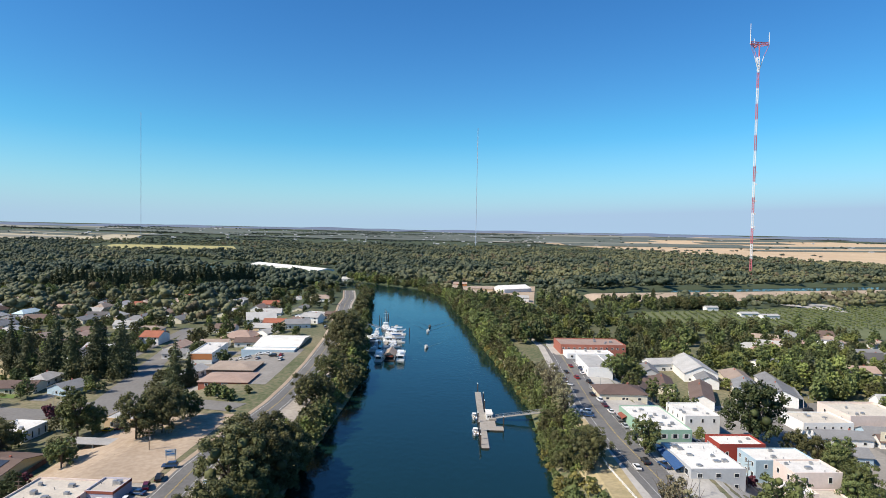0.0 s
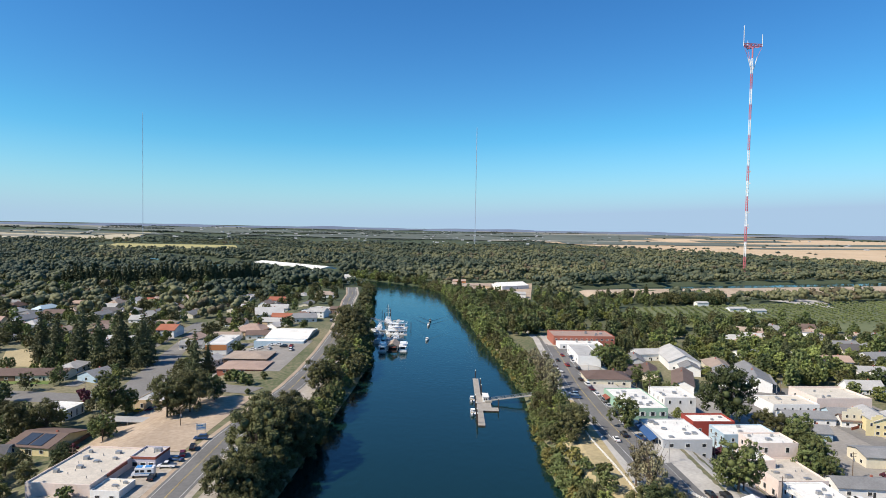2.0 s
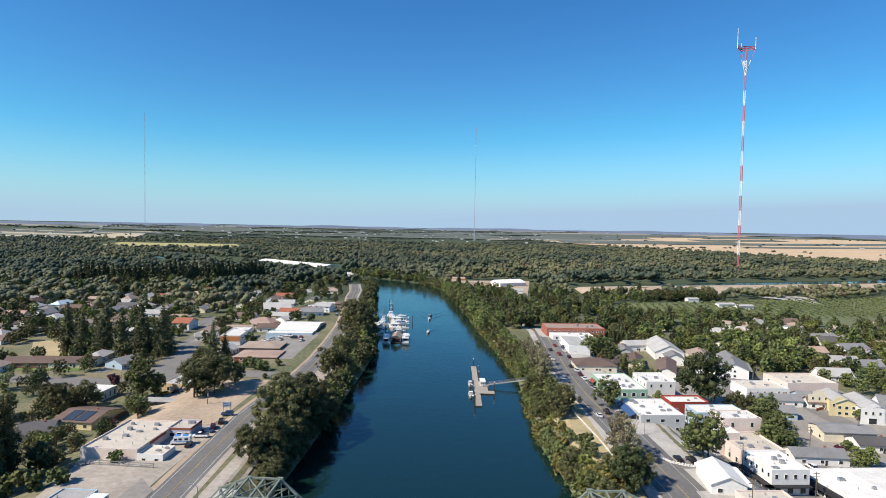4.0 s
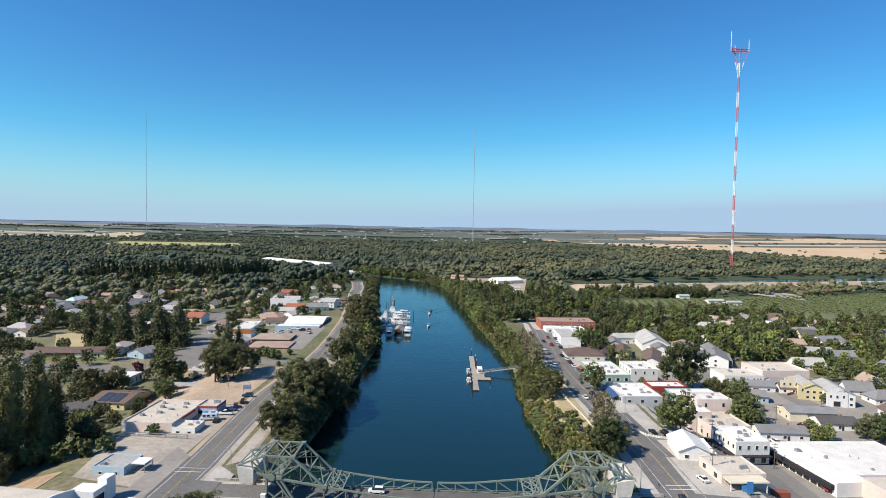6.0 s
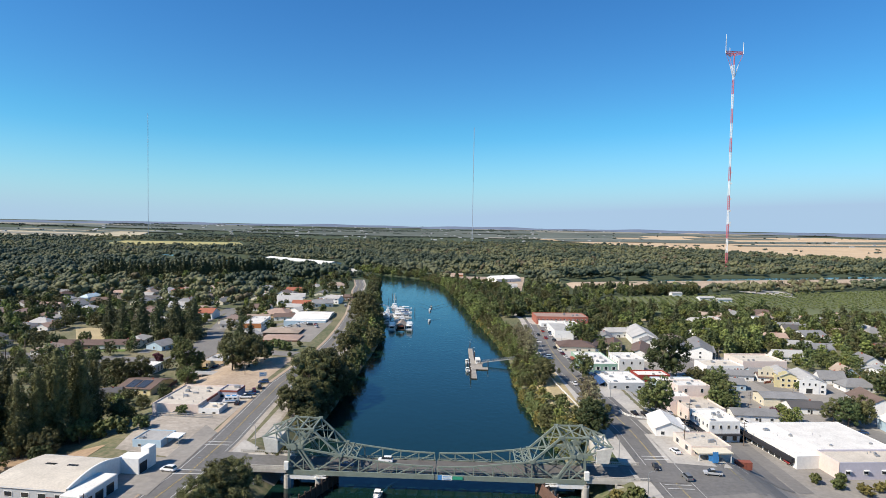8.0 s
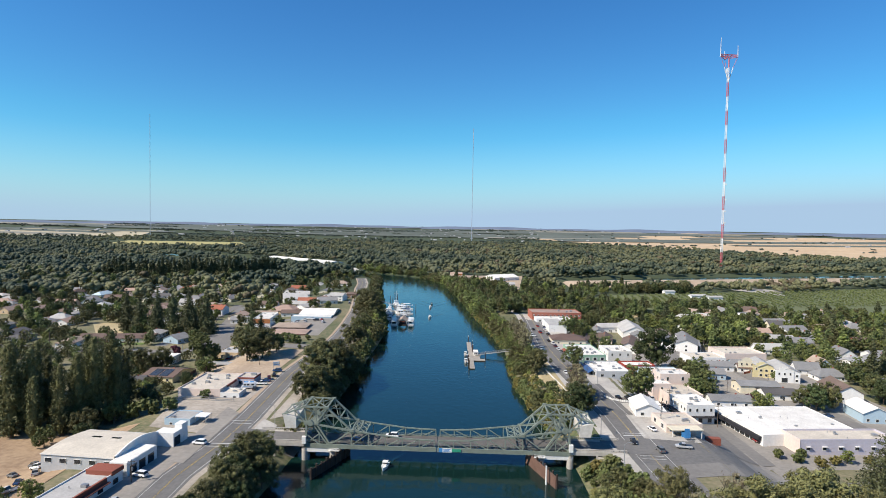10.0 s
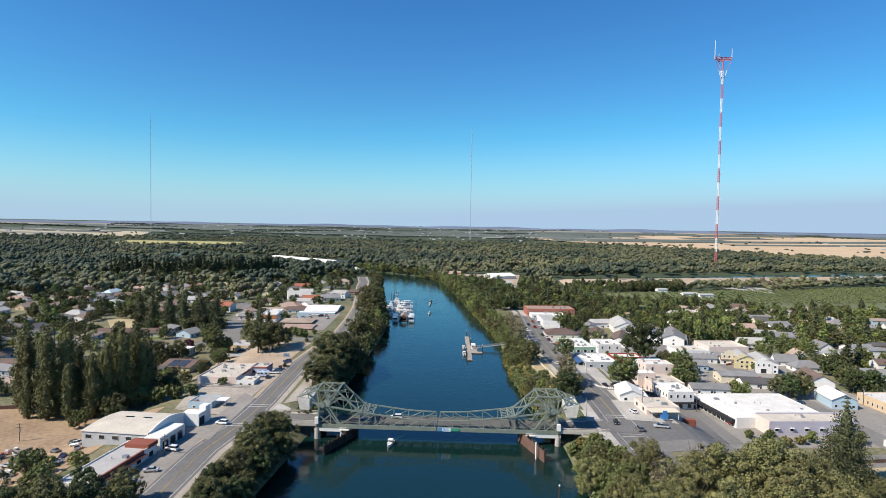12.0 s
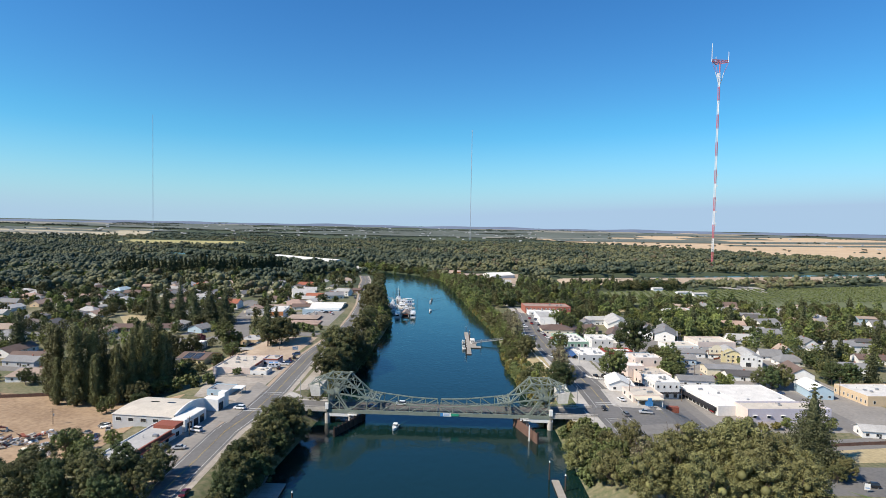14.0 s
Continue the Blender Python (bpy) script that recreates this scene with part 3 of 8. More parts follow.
# ---- bridge ----
def bridge():
    """Double-leaf bascule bridge: two trusses, raised ends over the piers, counterweights, concrete approaches."""
    top = empty("bridge", -3.6, 243.6, 0, -1.6, "grey-green steel double-leaf bascule bridge across the river", "bridge")

    def member(name, a, b, w):
        bm = bmesh.new()
        beam(bm, a, b, w)
        part(name, bm, "steel_green", top)

    W = 11.0
    S = [0.8, 6, 12, 18, 24, 30]
    ZT = [8.3, 8.4, 8.7, 9.4, 10.1, 10.9]
    BOT = 5.6
    for sgn in (-1, 1):
        for y in (0.0, W):
            P = lambda s, z: (sgn * s, y, z)
            for i in range(len(S) - 1):
                member("top_chord", P(S[i], ZT[i]), P(S[i + 1], ZT[i + 1]), 0.42)
                member("diagonal", P(S[i + 1], BOT), P(S[i], ZT[i]), 0.28)
            for s, z in zip(S, ZT):
                member("vertical", P(s, BOT), P(s, z), 0.32)
            apex, back, mid, arm, join = P(38.8, 18.8), P(46.9, 18.9), P(46.0, 13.2), P(54.2, 16.0), P(30, 10.9)
            for a, b, w in ((join, apex, 0.55), (apex, back, 0.42), (back, mid, 0.42), (mid, P(46.4, BOT), 0.6), (back, arm, 0.45), (mid, arm, 0.45), (join, P(45, 13.0), 0.5),
                            (apex, mid, 0.36), (P(50.3, 17.4), mid, 0.28), (P(50.3, 17.4), P(50.0, 15.2), 0.24), (join, P(37.5, BOT), 0.34), (join, P(30, BOT), 0.3),
                            (P(42.5, 13.0), P(37.5, BOT), 0.55), (P(44, 13.2), P(38.5, BOT), 0.4), (P(41.5, BOT), P(41.5, 9.5), 0.3), (P(41.5, 9.5), P(46.2, BOT), 0.34), (P(41.5, 9.5), P(38, BOT), 0.3),
                            (P(34.4, 14.85), P(33.2, 12.0), 0.2), (P(36.6, 16.75), P(40.3, 15.6), 0.2), (P(26, 10.35), P(30, 8.4), 0.2), (P(42.8, 18.85), mid, 0.3), (P(42.8, 18.85), P(42.5, 13.0), 0.26), (apex, P(42.5, 13.0), 0.34),
                            (P(36.6, 16.75), P(42.5, 13.0), 0.24), (P(34.4, 14.85), P(36.5, 12.1), 0.22), (P(36.5, 12.1), P(36.6, 16.75), 0.2), (P(46.4, 9.5), P(41.5, BOT), 0.3)):
                member("tower_member", a, b, w * 1.1)
            # riveted gusset plates at the joints
            for p, r in ((apex, 0.7), (back, 0.6), (mid, 0.95), (join, 0.8), (arm, 0.5), (P(42.5, 13.0), 0.8), (P(37.5, BOT + 0.4), 0.8), (P(46.4, BOT + 0.4), 0.8)):
                part("gusset_plate", boxes((p[0] - r, p[0] + r, y - 0.42, y + 0.42, p[2] - r * 0.6, p[2] + r * 0.6)), "steel_green", top)
            bm = bmesh.new()
            tube(bm, (sgn * 44.6, y - 0.5, 13.1), (sgn * 44.6, y + 0.5, 13.1), 1.0, n=14)
            part("trunnion", bm, "steel_green", top)
        # sway bracing between the trusses
        for s, z in ((38.8, 18.8), (46.9, 18.9), (30, 10.9), (27.5, 10.5), (34.4, 14.85), (50.3, 17.4)):
            member("cross_strut", (sgn * s, 0, z), (sgn * s, W, z), 0.4)
        for (s0, z0), (s1, z1) in (((30, 10.9), (34.4, 14.85)), ((34.4, 14.85), (38.8, 18.8)), ((38.8, 18.8), (46.9, 18.9)), ((46.9, 18.9), (50.3, 17.4)), ((27.5, 10.5), (30, 10.9)), ((50.3, 17.4), (54.2, 16.0))):
            member("cross_brace", (sgn * s0, 0, z0), (sgn * s1, W, z1), 0.24)
            member("cross_brace", (sgn * s0, W, z0), (sgn * s1, 0, z1), 0.24)
        for s0, s1, z0, z1 in ((25, 27.5, 10.2, 10.5), (27.5, 30, 10.5, 10.9)):
            member("portal_strut", (sgn * s0, 0, z0), (sgn * s0, W, z0), 0.34)
            for k in range(3):
                member("portal_lattice", (sgn * s0, W * k / 3, z0), (sgn * s1, W * (k + 1) / 3, z1), 0.2)
                member("portal_lattice", (sgn * s1, W * k / 3, z1), (sgn * s0, W * (k + 1) / 3, z0), 0.2)
        for s, z in ((42.8, 18.85), (42.5, 13.0), (54.2, 16.0)):
            member("cross_strut", (sgn * s, 0, z), (sgn * s, W, z), 0.4)
        for s in (27.5, 30):
            member("knee_brace", (sgn * s, 0, 11), (sgn * s, W / 2, 9.6), 0.22)
            member("knee_brace", (sgn * s, W, 11), (sgn * s, W / 2, 9.6), 0.22)
        bm = bmesh.new()
        for y in (-0.3, W + 0.3):
            box(bm, min(sgn * 0.15, sgn * 46.6), max(sgn * 0.15, sgn * 46.6), y - 0.2, y + 0.2, 4.4, 5.9)
        for k in range(12):
            s = sgn * (2 + k * 4)
            box(bm, s - 0.2, s + 0.2, 0, W, 4.5, 5.6)
        part("deck_girder", bm, "steel_green", top)
        part("road_deck", boxes((min(sgn * 0.1, sgn * 46.6), max(sgn * 0.1, sgn * 46.6), 0.9, W - 0.9, 5.75, 6.05)), "deck_grating", top, "worn brown-grey steel grating deck")
        bm = bmesh.new()
        for y in (0.75, W - 0.75):
            for z in (6.5, 6.95):
                beam(bm, (sgn * 0.3, y, z), (sgn * 46, y, z), 0.1)
            for k in range(16):
                beam(bm, (sgn * (0.5 + 3 * k), y, 6.0), (sgn * (0.5 + 3 * k), y, 7.0), 0.1)
        part("railing", bm, "steel_green", top)
        # counterweight under the rear arms
        bm = bmesh.new()
        c = [(49.6, 11.3), (53.4, 11.3), (54.4, 16.2), (49.6, 15.2)]
        v0 = [bm.verts.new((sgn * s, -0.6, z)) for s, z in c]
        v1 = [bm.verts.new((sgn * s, W + 0.6, z)) for s, z in c]
        bm.faces.new(v0)
        bm.faces.new(v1[::-1])
        for i in range(4):
            bm.faces.new((v0[i], v0[(i + 1) % 4], v1[(i + 1) % 4], v1[i]))
        bmesh.ops.recalc_face_normals(bm, faces=bm.faces)
        part("counterweight", bm, "pale_concrete", top, "pale concrete counterweight block")
        # machinery housing
        bm = boxes((min(sgn * 42.5, sgn * 45.5), max(sgn * 42.5, sgn * 45.5), 1.2, W - 1.2, 11.2, 12.6))
        part("machinery_house", bm, "steel_green", top)
        # approach span
        x0, x1 = sorted((sgn * 46.7, sgn * 66))
        part("approach_span", boxes((x0, x1, -0.8, W + 0.8, 5.0, 6.12)), "concrete", top, "concrete approach span")
        part("approach_road", boxes((x0, x1, 1.2, W - 1.2, 6.12, 6.2)), "asphalt", top)
        for y in (-0.5, W + 0.5):
            bm = bmesh.new()
            box(bm, x0, x1, y - 0.16, y + 0.16, 6.12, 6.4)
            box(bm, x0, x1, y - 0.18, y + 0.18, 6.95, 7.15)
            k = x0 + 0.3
            while k < x1:
                box(bm, k - 0.12, k + 0.12, y - 0.12, y + 0.12, 6.4, 6.95)
                k += 0.7
            part("balustrade", bm, "concrete", top, "pale concrete balustrade")
        bm = boxes((sgn * 46.7 - 0.7, sgn * 46.7 + 0.7, -1.3, -0.1, 6.1, 8.6))
        part("gate_post", bm, "white_paint", top, "white painted gate post")
        # piers: columns with cap beams
        for s in (46.6, 36.6):
            for y in (0.2, W - 0.2):
                bm = bmesh.new()
                tube(bm, (sgn * s, y, -3), (sgn * s, y, 3.4), 1.15, n=14)
                tube(bm, (sgn * s, y, 3.4), (sgn * s, y, 4.4), 0.95, n=14)
                part("column", bm, "concrete", top, "round concrete pier column")
        for y in (0.2, W - 0.2):
            part("cap_beam", boxes((min(sgn * 35.4, sgn * 47.6), max(sgn * 35.4, sgn * 47.6), y - 0.6, y + 0.6, 3.0, 4.4)), "white_paint", top)
        # small service platform
        part("platform", boxes((min(sgn * 34, sgn * 37.8), max(sgn * 34, sgn * 37.8), -1.6, -0.6, 3.9, 4.05), (min(sgn * 34, sgn * 37.8), max(sgn * 34, sgn * 37.8), -1.6, -1.5, 4.4, 4.5), (min(sgn * 34, sgn * 37.8), max(sgn * 34, sgn * 37.8), -1.6, -1.5, 4.9, 5.0)), "white_paint", top)
    # notice banner on the upstream girder, its text too small to read
    sign = part("banner", boxes((2.2, 5.4, -0.72, -0.62, 4.5, 5.9)), "white_paint", top, "white banner with unreadable lines")
    part("banner_panel", boxes((0.9, 2.2, -0.72, -0.62, 4.5, 5.9)), "sign_blue", sign, "blue end of the banner")
    part("banner_panel", boxes((5.5, 8.6, -0.72, -0.62, 4.7, 5.7)), "sign_green", sign, "green sign panel")
    for k in range(3):
        part("bar", boxes((2.5, 5.0 - 0.5 * (k % 2), -0.76, -0.73, 4.75 + 0.38 * k, 4.9 + 0.38 * k)), "sign_blue", sign)
    return top


M["pale_concrete"] = material("pale_concrete", (0.62, 0.59, 0.53), (0.50, 0.47, 0.42), rough=0.8, big=0.3, fine=1.5)
M["deck_grating"] = material("deck_grating", (0.135, 0.128, 0.118), (0.09, 0.085, 0.08), rough=0.8, big=0.3, fine=2)
M["sign_blue"] = material("sign_blue", (0.06, 0.25, 0.55))
M["sign_green"] = material("sign_green", (0.04, 0.33, 0.20))
M["timber_dark"] = material("timber_dark", (0.075, 0.05, 0.04), (0.045, 0.03, 0.025), rough=0.9, big=0.4, fine=3, bump=0.3)
M["timber_brown"] = material("timber_brown", (0.17, 0.10, 0.075), (0.11, 0.065, 0.05), rough=0.9, big=0.4, fine=3, bump=0.3)
bridge()


def fender(ax, ay, bx, by, mat, h, label):
    """A timber pile fender by a pier: piles with planking between."""
    t = empty("pier_fender", ax, ay, 0, 0, label, "fender", "timber fenders of the bridge")
    n = 9
    L = math.hypot(bx - ax, by - ay)
    for k in range(n):
        u = k / (n - 1)
        bm = bmesh.new()
        tube(bm, ((bx - ax) * u, (by - ay) * u, -3), ((bx - ax) * u, (by - ay) * u, h + 0.5 + 0.3 * (k % 2)), 0.32, n=7)
        part("pile", bm, "timber_dark", t)
    for k in range(int(h / 0.42)):
        bm = bmesh.new()
        beam(bm, (-0.35, -0.25, 0.2 + 0.42 * k), (bx - ax - 0.35, by - ay - 0.25, 0.2 + 0.42 * k), 0.2, 0.36)
        part("plank", bm, mat, t)
    return t


fender(-44.0, 228.5, -35.0, 249, "timber_dark", 3.6, "dark timber pile fender guarding the bridge pier")
fender(35.5, 226.0, 28.5, 247, "timber_brown", 4.2, "brown plank fender guarding the bridge pier")
b = bmesh.new()
tube(b, (32.6, 229, -2), (32.6, 229, 6.2), 0.28, n=8)
tagged(part("gauge_post", b, "white_paint"), "white painted river gauge post by the fender", "post")

# curved sidewalks and corner walls where the bridge meets the levee roads
patch("pavement", [(-73, 236), (-65, 240), (-65, 262), (-72, 268)], 0.14, "concrete", "concrete corner pavement beside the bridge", "pavement")
patch("road", [(-91.5, 226), (-84, 224), (-84, 274), (-91.5, 282)], 0.19, "old_asphalt", "worn asphalt apron beside the levee road", "road")
patch("road", [(-78, 243.5), (-50, 246), (-50, 254.5), (-78, 257)], 0.17, "asphalt", "asphalt junction of bridge and levee road", "road")
patch("road", [(50, 241.5), (74, 240), (74, 254), (50, 252)], 0.17, "asphalt", "asphalt junction of bridge and main street", "road")
patch("pavement", [(57, 229), (62, 229), (62, 241), (57, 241)], 0.14, "concrete", "concrete corner pavement beside the bridge", "pavement")
patch("pavement", [(57, 253), (61, 253), (61, 266), (57, 268)], 0.14, "concrete", "concrete corner pavement beside the bridge", "pavement")


def corner_wall(pts, label):
    """A low curved concrete wall with posts."""
    t = empty("corner_wall", *pts[0], gz(*pts[0]), 0, label, "wall")
    z0 = gz(*pts[0])
    for (ax, ay), (bx, by) in zip(pts, pts[1:]):
        bm = bmesh.new()
        a, c = (ax - pts[0][0], ay - pts[0][1]), (bx - pts[0][0], by - pts[0][1])
        beam(bm, (*a, 0.45), (*c, 0.45), 0.3, 1.3)
        part("wall_panel", bm, "concrete", t)
        part("post", boxes((a[0] - 0.25, a[0] + 0.25, a[1] - 0.25, a[1] + 0.25, -0.3, 1.35)), "concrete", t)


corner_wall([(-60, 241.5), (-63, 240.5), (-66, 237.5), (-68, 233), (-69, 227)], "low curved pale concrete wall beside the bridge")
corner_wall([(-60, 256), (-63, 257.5), (-65.5, 261), (-67, 266), (-67.5, 273)], "low curved pale concrete wall beside the bridge")
corner_wall([(52, 241), (55, 239.5), (57.5, 236), (59, 231)], "low curved pale concrete wall beside the bridge")
corner_wall([(52, 253.5), (55, 254.5), (57, 257), (58, 262), (58, 270)], "low curved pale concrete wall beside the bridge")

# ---- roads, yards and fields ----
patch("street", [(-92, 398), (-88, 409), (-170, 425), (-172, 412)], 0.16, "street_asphalt", "side street of pale worn asphalt", "road")
patch("street", [(-164, 418), (-143, 418), (-170, 502), (-182, 500)], 0.13, "street_asphalt", "residential street of pale worn asphalt", "road")
patch("street", [(-172, 397), (-168, 412), (-330, 425), (-330, 412)], 0.13, "street_asphalt", "residential street of pale worn asphalt", "road")
patch("street", [(-182, 499), (-170, 501), (-196, 612), (-206, 608)], 0.13, "street_asphalt", "residential street of pale worn asphalt", "road")
patch("street", [(-195, 425), (-188, 425), (-205, 620), (-213, 620)], 0.12, "street_asphalt", "residential street of pale worn asphalt", "road")
patch("street", [(-160, 535), (-92, 515), (-92, 523), (-160, 545)], 0.12, "street_asphalt", "residential street of pale worn asphalt", "road")
patch("dirt_lot", [(-134, 322), (-90, 330), (-88, 395), (-136, 392)], 0.10, "dirt", "bare tan dirt lot beside the road", "lot")
patch("parking_yard", [(-112, 257), (-86.5, 250), (-86.5, 330), (-125, 325)], 0.08, "gravel", "pale gravel yard beside the roadside buildings", "yard")
patch("dirt_yard", [(-260, 190), (-118, 190), (-118, 262), (-240, 280)], 0.10, "yard_dirt", "tan dirt salvage yard", "yard")
patch("forecourt", [(-101, 178), (-87, 178), (-87, 250), (-100, 252)], 0.09, "old_asphalt", "worn asphalt forecourt beside the road", "yard")
patch("lawn", [(-240, 426), (-205, 428), (-205, 436), (-242, 434)], 0.14, "lawn", "patch of green front lawn", "lawn")
patch("dry_field", [(-257, 462), (-228, 462), (-228, 506), (-286, 506)], 0.10, "dry_grass", "golden dry grass field", "field")
patch("parking_yard", [(-132, 440), (-90, 440), (-92, 520), (-150, 520)], 0.09, "old_asphalt", "asphalt car park of a small shopping centre", "yard")
patch("verge", [(-70, 268), (-62, 275), (-62, 470), (-71, 465)], 0.06, "gravel", "pale gravel verge of the levee", "verge")
patch("verge", [(47, 268), (58, 275), (56, 400), (41, 400)], 0.10, "dry_grass", "dry grass verge of the levee", "verge")
patch("verge", [(-70, 470), (-62, 470), (-80, 640), (-89, 640)], 0.06, "dry_grass", "dry grass verge of the levee", "verge")
patch("pavement", [(73, 256), (98, 252), (98, 283), (74, 283)], 0.12, "concrete", "concrete forecourt of the service station", "pavement")
patch("pavement", [(71.5, 330), (76, 330), (73, 440), (70.5, 440)], 0.13, "concrete", "concrete sidewalk along the main street", "pavement")
patch("street", [(76, 299), (78, 308), (190, 322), (190, 313)], 0.13, "street_asphalt", "side street sloping down from the levee", "road")
patch("street", [(128, 316), (140, 316), (162, 470), (150, 470)], 0.15, "street_asphalt", "back street of pale asphalt", "road")
patch("street", [(96, 300), (103, 300), (103, 440), (96, 440)], 0.12, "street_asphalt", "narrow alley of pale asphalt behind the shops", "road")
patch("street", [(104, 255), (123, 258), (123, 312), (106, 304)], 0.13, "street_asphalt", "pale asphalt street beside the store", "road")
patch("street", [(76, 222), (76, 232), (230, 262), (230, 250)], 0.12, "street_asphalt", "side street of pale worn asphalt", "road")
patch("street", [(178, 255), (190, 256), (186, 460), (175, 460)], 0.11, "street_asphalt", "back street of pale worn asphalt", "road")
patch("street", [(140, 450), (330, 470), (330, 480), (140, 462)], 0.14, "street_asphalt", "back street of pale worn asphalt", "road")
patch("dry_lot", [(134, 222), (230, 232), (230, 249), (134, 240)], 0.10, "dry_grass", "vacant lot of dry golden grass", "lot")
patch("parking_yard", [(120, 196), (230, 196), (230, 222), (126, 220)], 0.09, "asphalt", "dark asphalt parking lot", "yard")
patch("lawn", [(137, 200), (141, 196), (160, 186), (150, 182)], 0.16, "lawn", "strip of bright green lawn", "lawn")
patch("dry_field", [(160, 612), (190, 616), (200, 666), (170, 664)], 0.12, "dry_grass", "small field of dry grass", "field")
for k, x in enumerate((69.2, 69.5)):
    ribbon("road_marking", [(p[0], p[1]) for p in RIGHT_ROAD], -0.2 + 0.3 * k, -0.08 + 0.3 * k, 0.12, "line_yellow", "double yellow centre line", "road marking")
for side in (-5.0, 4.9):
    ribbon("road_marking", RIGHT_ROAD, side, side + 0.15, 0.12, "line_white", "white edge line", "road marking")
for x0, x1, ys in ((-83.8, -75.2, (238.5, 241.2, 262, 264.8)), (66, 74, (236, 238.6, 258, 260.6))):
    for y in ys:
        patch("road_marking", [(x0, y), (x1, y), (x1, y + 0.45), (x0, y + 0.45)], 0.22, "line_white", "white crosswalk line", "road marking")
ribbon("road_shoulder", LEFT_ROAD, 5.2, 7.4, 0.05, "gravel", "pale gravel shoulder of the levee road", "shoulder")
ribbon("road_shoulder", LEFT_ROAD, -7.0, -5.2, 0.05, "dirt", "pale gravel shoulder of the levee road", "shoulder")
ribbon("road_shoulder", RIGHT_ROAD, -11.5, -7.5, 0.05, "concrete", "pale gravel parking strip of the main street", "shoulder")

patch("town_paving", [(93, 252), (222, 262), (216, 462), (93, 455)], 0.03, "old_asphalt", "pale worn paving and yards between the buildings", "yard", cell=4)
patch("town_paving", [(74, 252), (98, 252), (98, 350), (72, 350)], 0.04, "concrete", "pale worn paving beside the main street", "yard", cell=4)
patch("town_paving", [(60, 400), (96, 400), (110, 560), (64, 560)], 0.03, "concrete", "pale worn paving beside the main street", "yard", cell=4)
patch("town_paving", [(77, 232), (106, 236), (106, 262), (77, 257)], 0.10, "asphalt", "dark asphalt forecourt by the junction", "yard", cell=4)
patch("town_paving", [(104, 226), (128, 232), (126, 276), (104, 262)], 0.06, "old_asphalt", "pale worn paving below the levee", "yard", cell=4)
patch("dirt_lot", [(22, 800), (95, 850), (125, 1060), (-35, 1040)], 0.3, "dirt", "bare pale yard around the packing sheds", "lot", cell=12)
# far fields
M["field_tan"] = material("field_tan", (0.56, 0.42, 0.27), (0.44, 0.32, 0.20), rough=0.95, big=0.006, fine=0.05, amount=0.6)
M["field_pale"] = material("field_pale", (0.48, 0.42, 0.30), (0.38, 0.33, 0.22), rough=0.95, big=0.006, fine=0.05, amount=0.6)
M["field_gold"] = material("field_gold", (0.40, 0.36, 0.15), (0.32, 0.28, 0.12), rough=0.95, big=0.01, fine=0.05, amount=0.6)
M["field_green"] = material("field_green", (0.150, 0.165, 0.08), (0.10, 0.118, 0.055), rough=0.95, big=0.01, fine=0.1, amount=0.6)
M["field_dim"] = material("field_dim", (0.27, 0.255, 0.205), (0.20, 0.195, 0.16), rough=0.95, big=0.004, fine=0.03, amount=0.6)
# crop green paled and greyed, with distance haze painted into it
M["field_far"] = material("field_far", (0.130, 0.145, 0.120), (0.09, 0.105, 0.085), rough=0.95, big=0.004, fine=0.03, amount=0.6)
patch("field", [(404, 3300), (1230, 1830), (2700, 3000), (1719, 4300)], 2.5, "field_tan", "wide dry tan field beyond the woods", "field", cell=120)
patch("field", [(1250, 1830), (3600, 1500), (4200, 2600), (2300, 2850)], 2.4, "field_tan", "wide dry tan field beyond the woods", "field", cell=120)
patch("field", [(-2700, 2000), (-1400, 2640), (-1640, 3300), (-3400, 2700)], 2.5, "field_pale", "pale harvested field beyond the woods", "field", cell=120)
patch("field", [(-1150, 1940), (-692, 2022), (-820, 2330), (-1250, 2300)], 1.5, "field_gold", "golden field framed by woods", "field", cell=60)
for k in range(46):
    g = random.Random(100 + k)
    d, a = g.uniform(3300, 4850), radians(g.uniform(-46, 46))
    x, y = d * math.sin(a), d * math.cos(a)
    w, h = g.uniform(200, 700), g.uniform(60, 160)
    patch("field", [(x - w, y - h), (x + w, y - h), (x + w, y + h), (x - w, y + h)], 3.0 + 0.03 * k, g.choice(["field_dim", "field_far", "field_far", "field_far", "field_far"]),
          "distant farm field near the horizon", "field", cell=90)
patch("orchard_ground", [(150, 668), (640, 650), (860, 1010), (210, 800)], 0.15, "field_green", "green orchard ground with rows of young trees", "field", cell=20)
patch("levee_track", [(187, 880), (374, 926), (620, 1006), (187, 890)], 0.3, "dirt", "bare tan levee track along the slough", "track", cell=10)
ribbon("levee_track", [(170, 878), (280, 910), (374, 934), (500, 972), (640, 1012), (900, 1090), (1400, 1240), (2200, 1480)], -22, 9, 0.4, "dirt", "bare tan levee track along the slough", "track", cuts=3)
patch("levee_track", [(405, 893), (445, 825), (478, 895), (440, 930)], 0.35, "concrete", "pale gravel farm track", "track", cell=10)
patch("street", [(-310, 318), (-190, 314), (-190, 323), (-310, 329)], 0.06, "street_asphalt", "pale worn side street between houses", "street", cell=4)

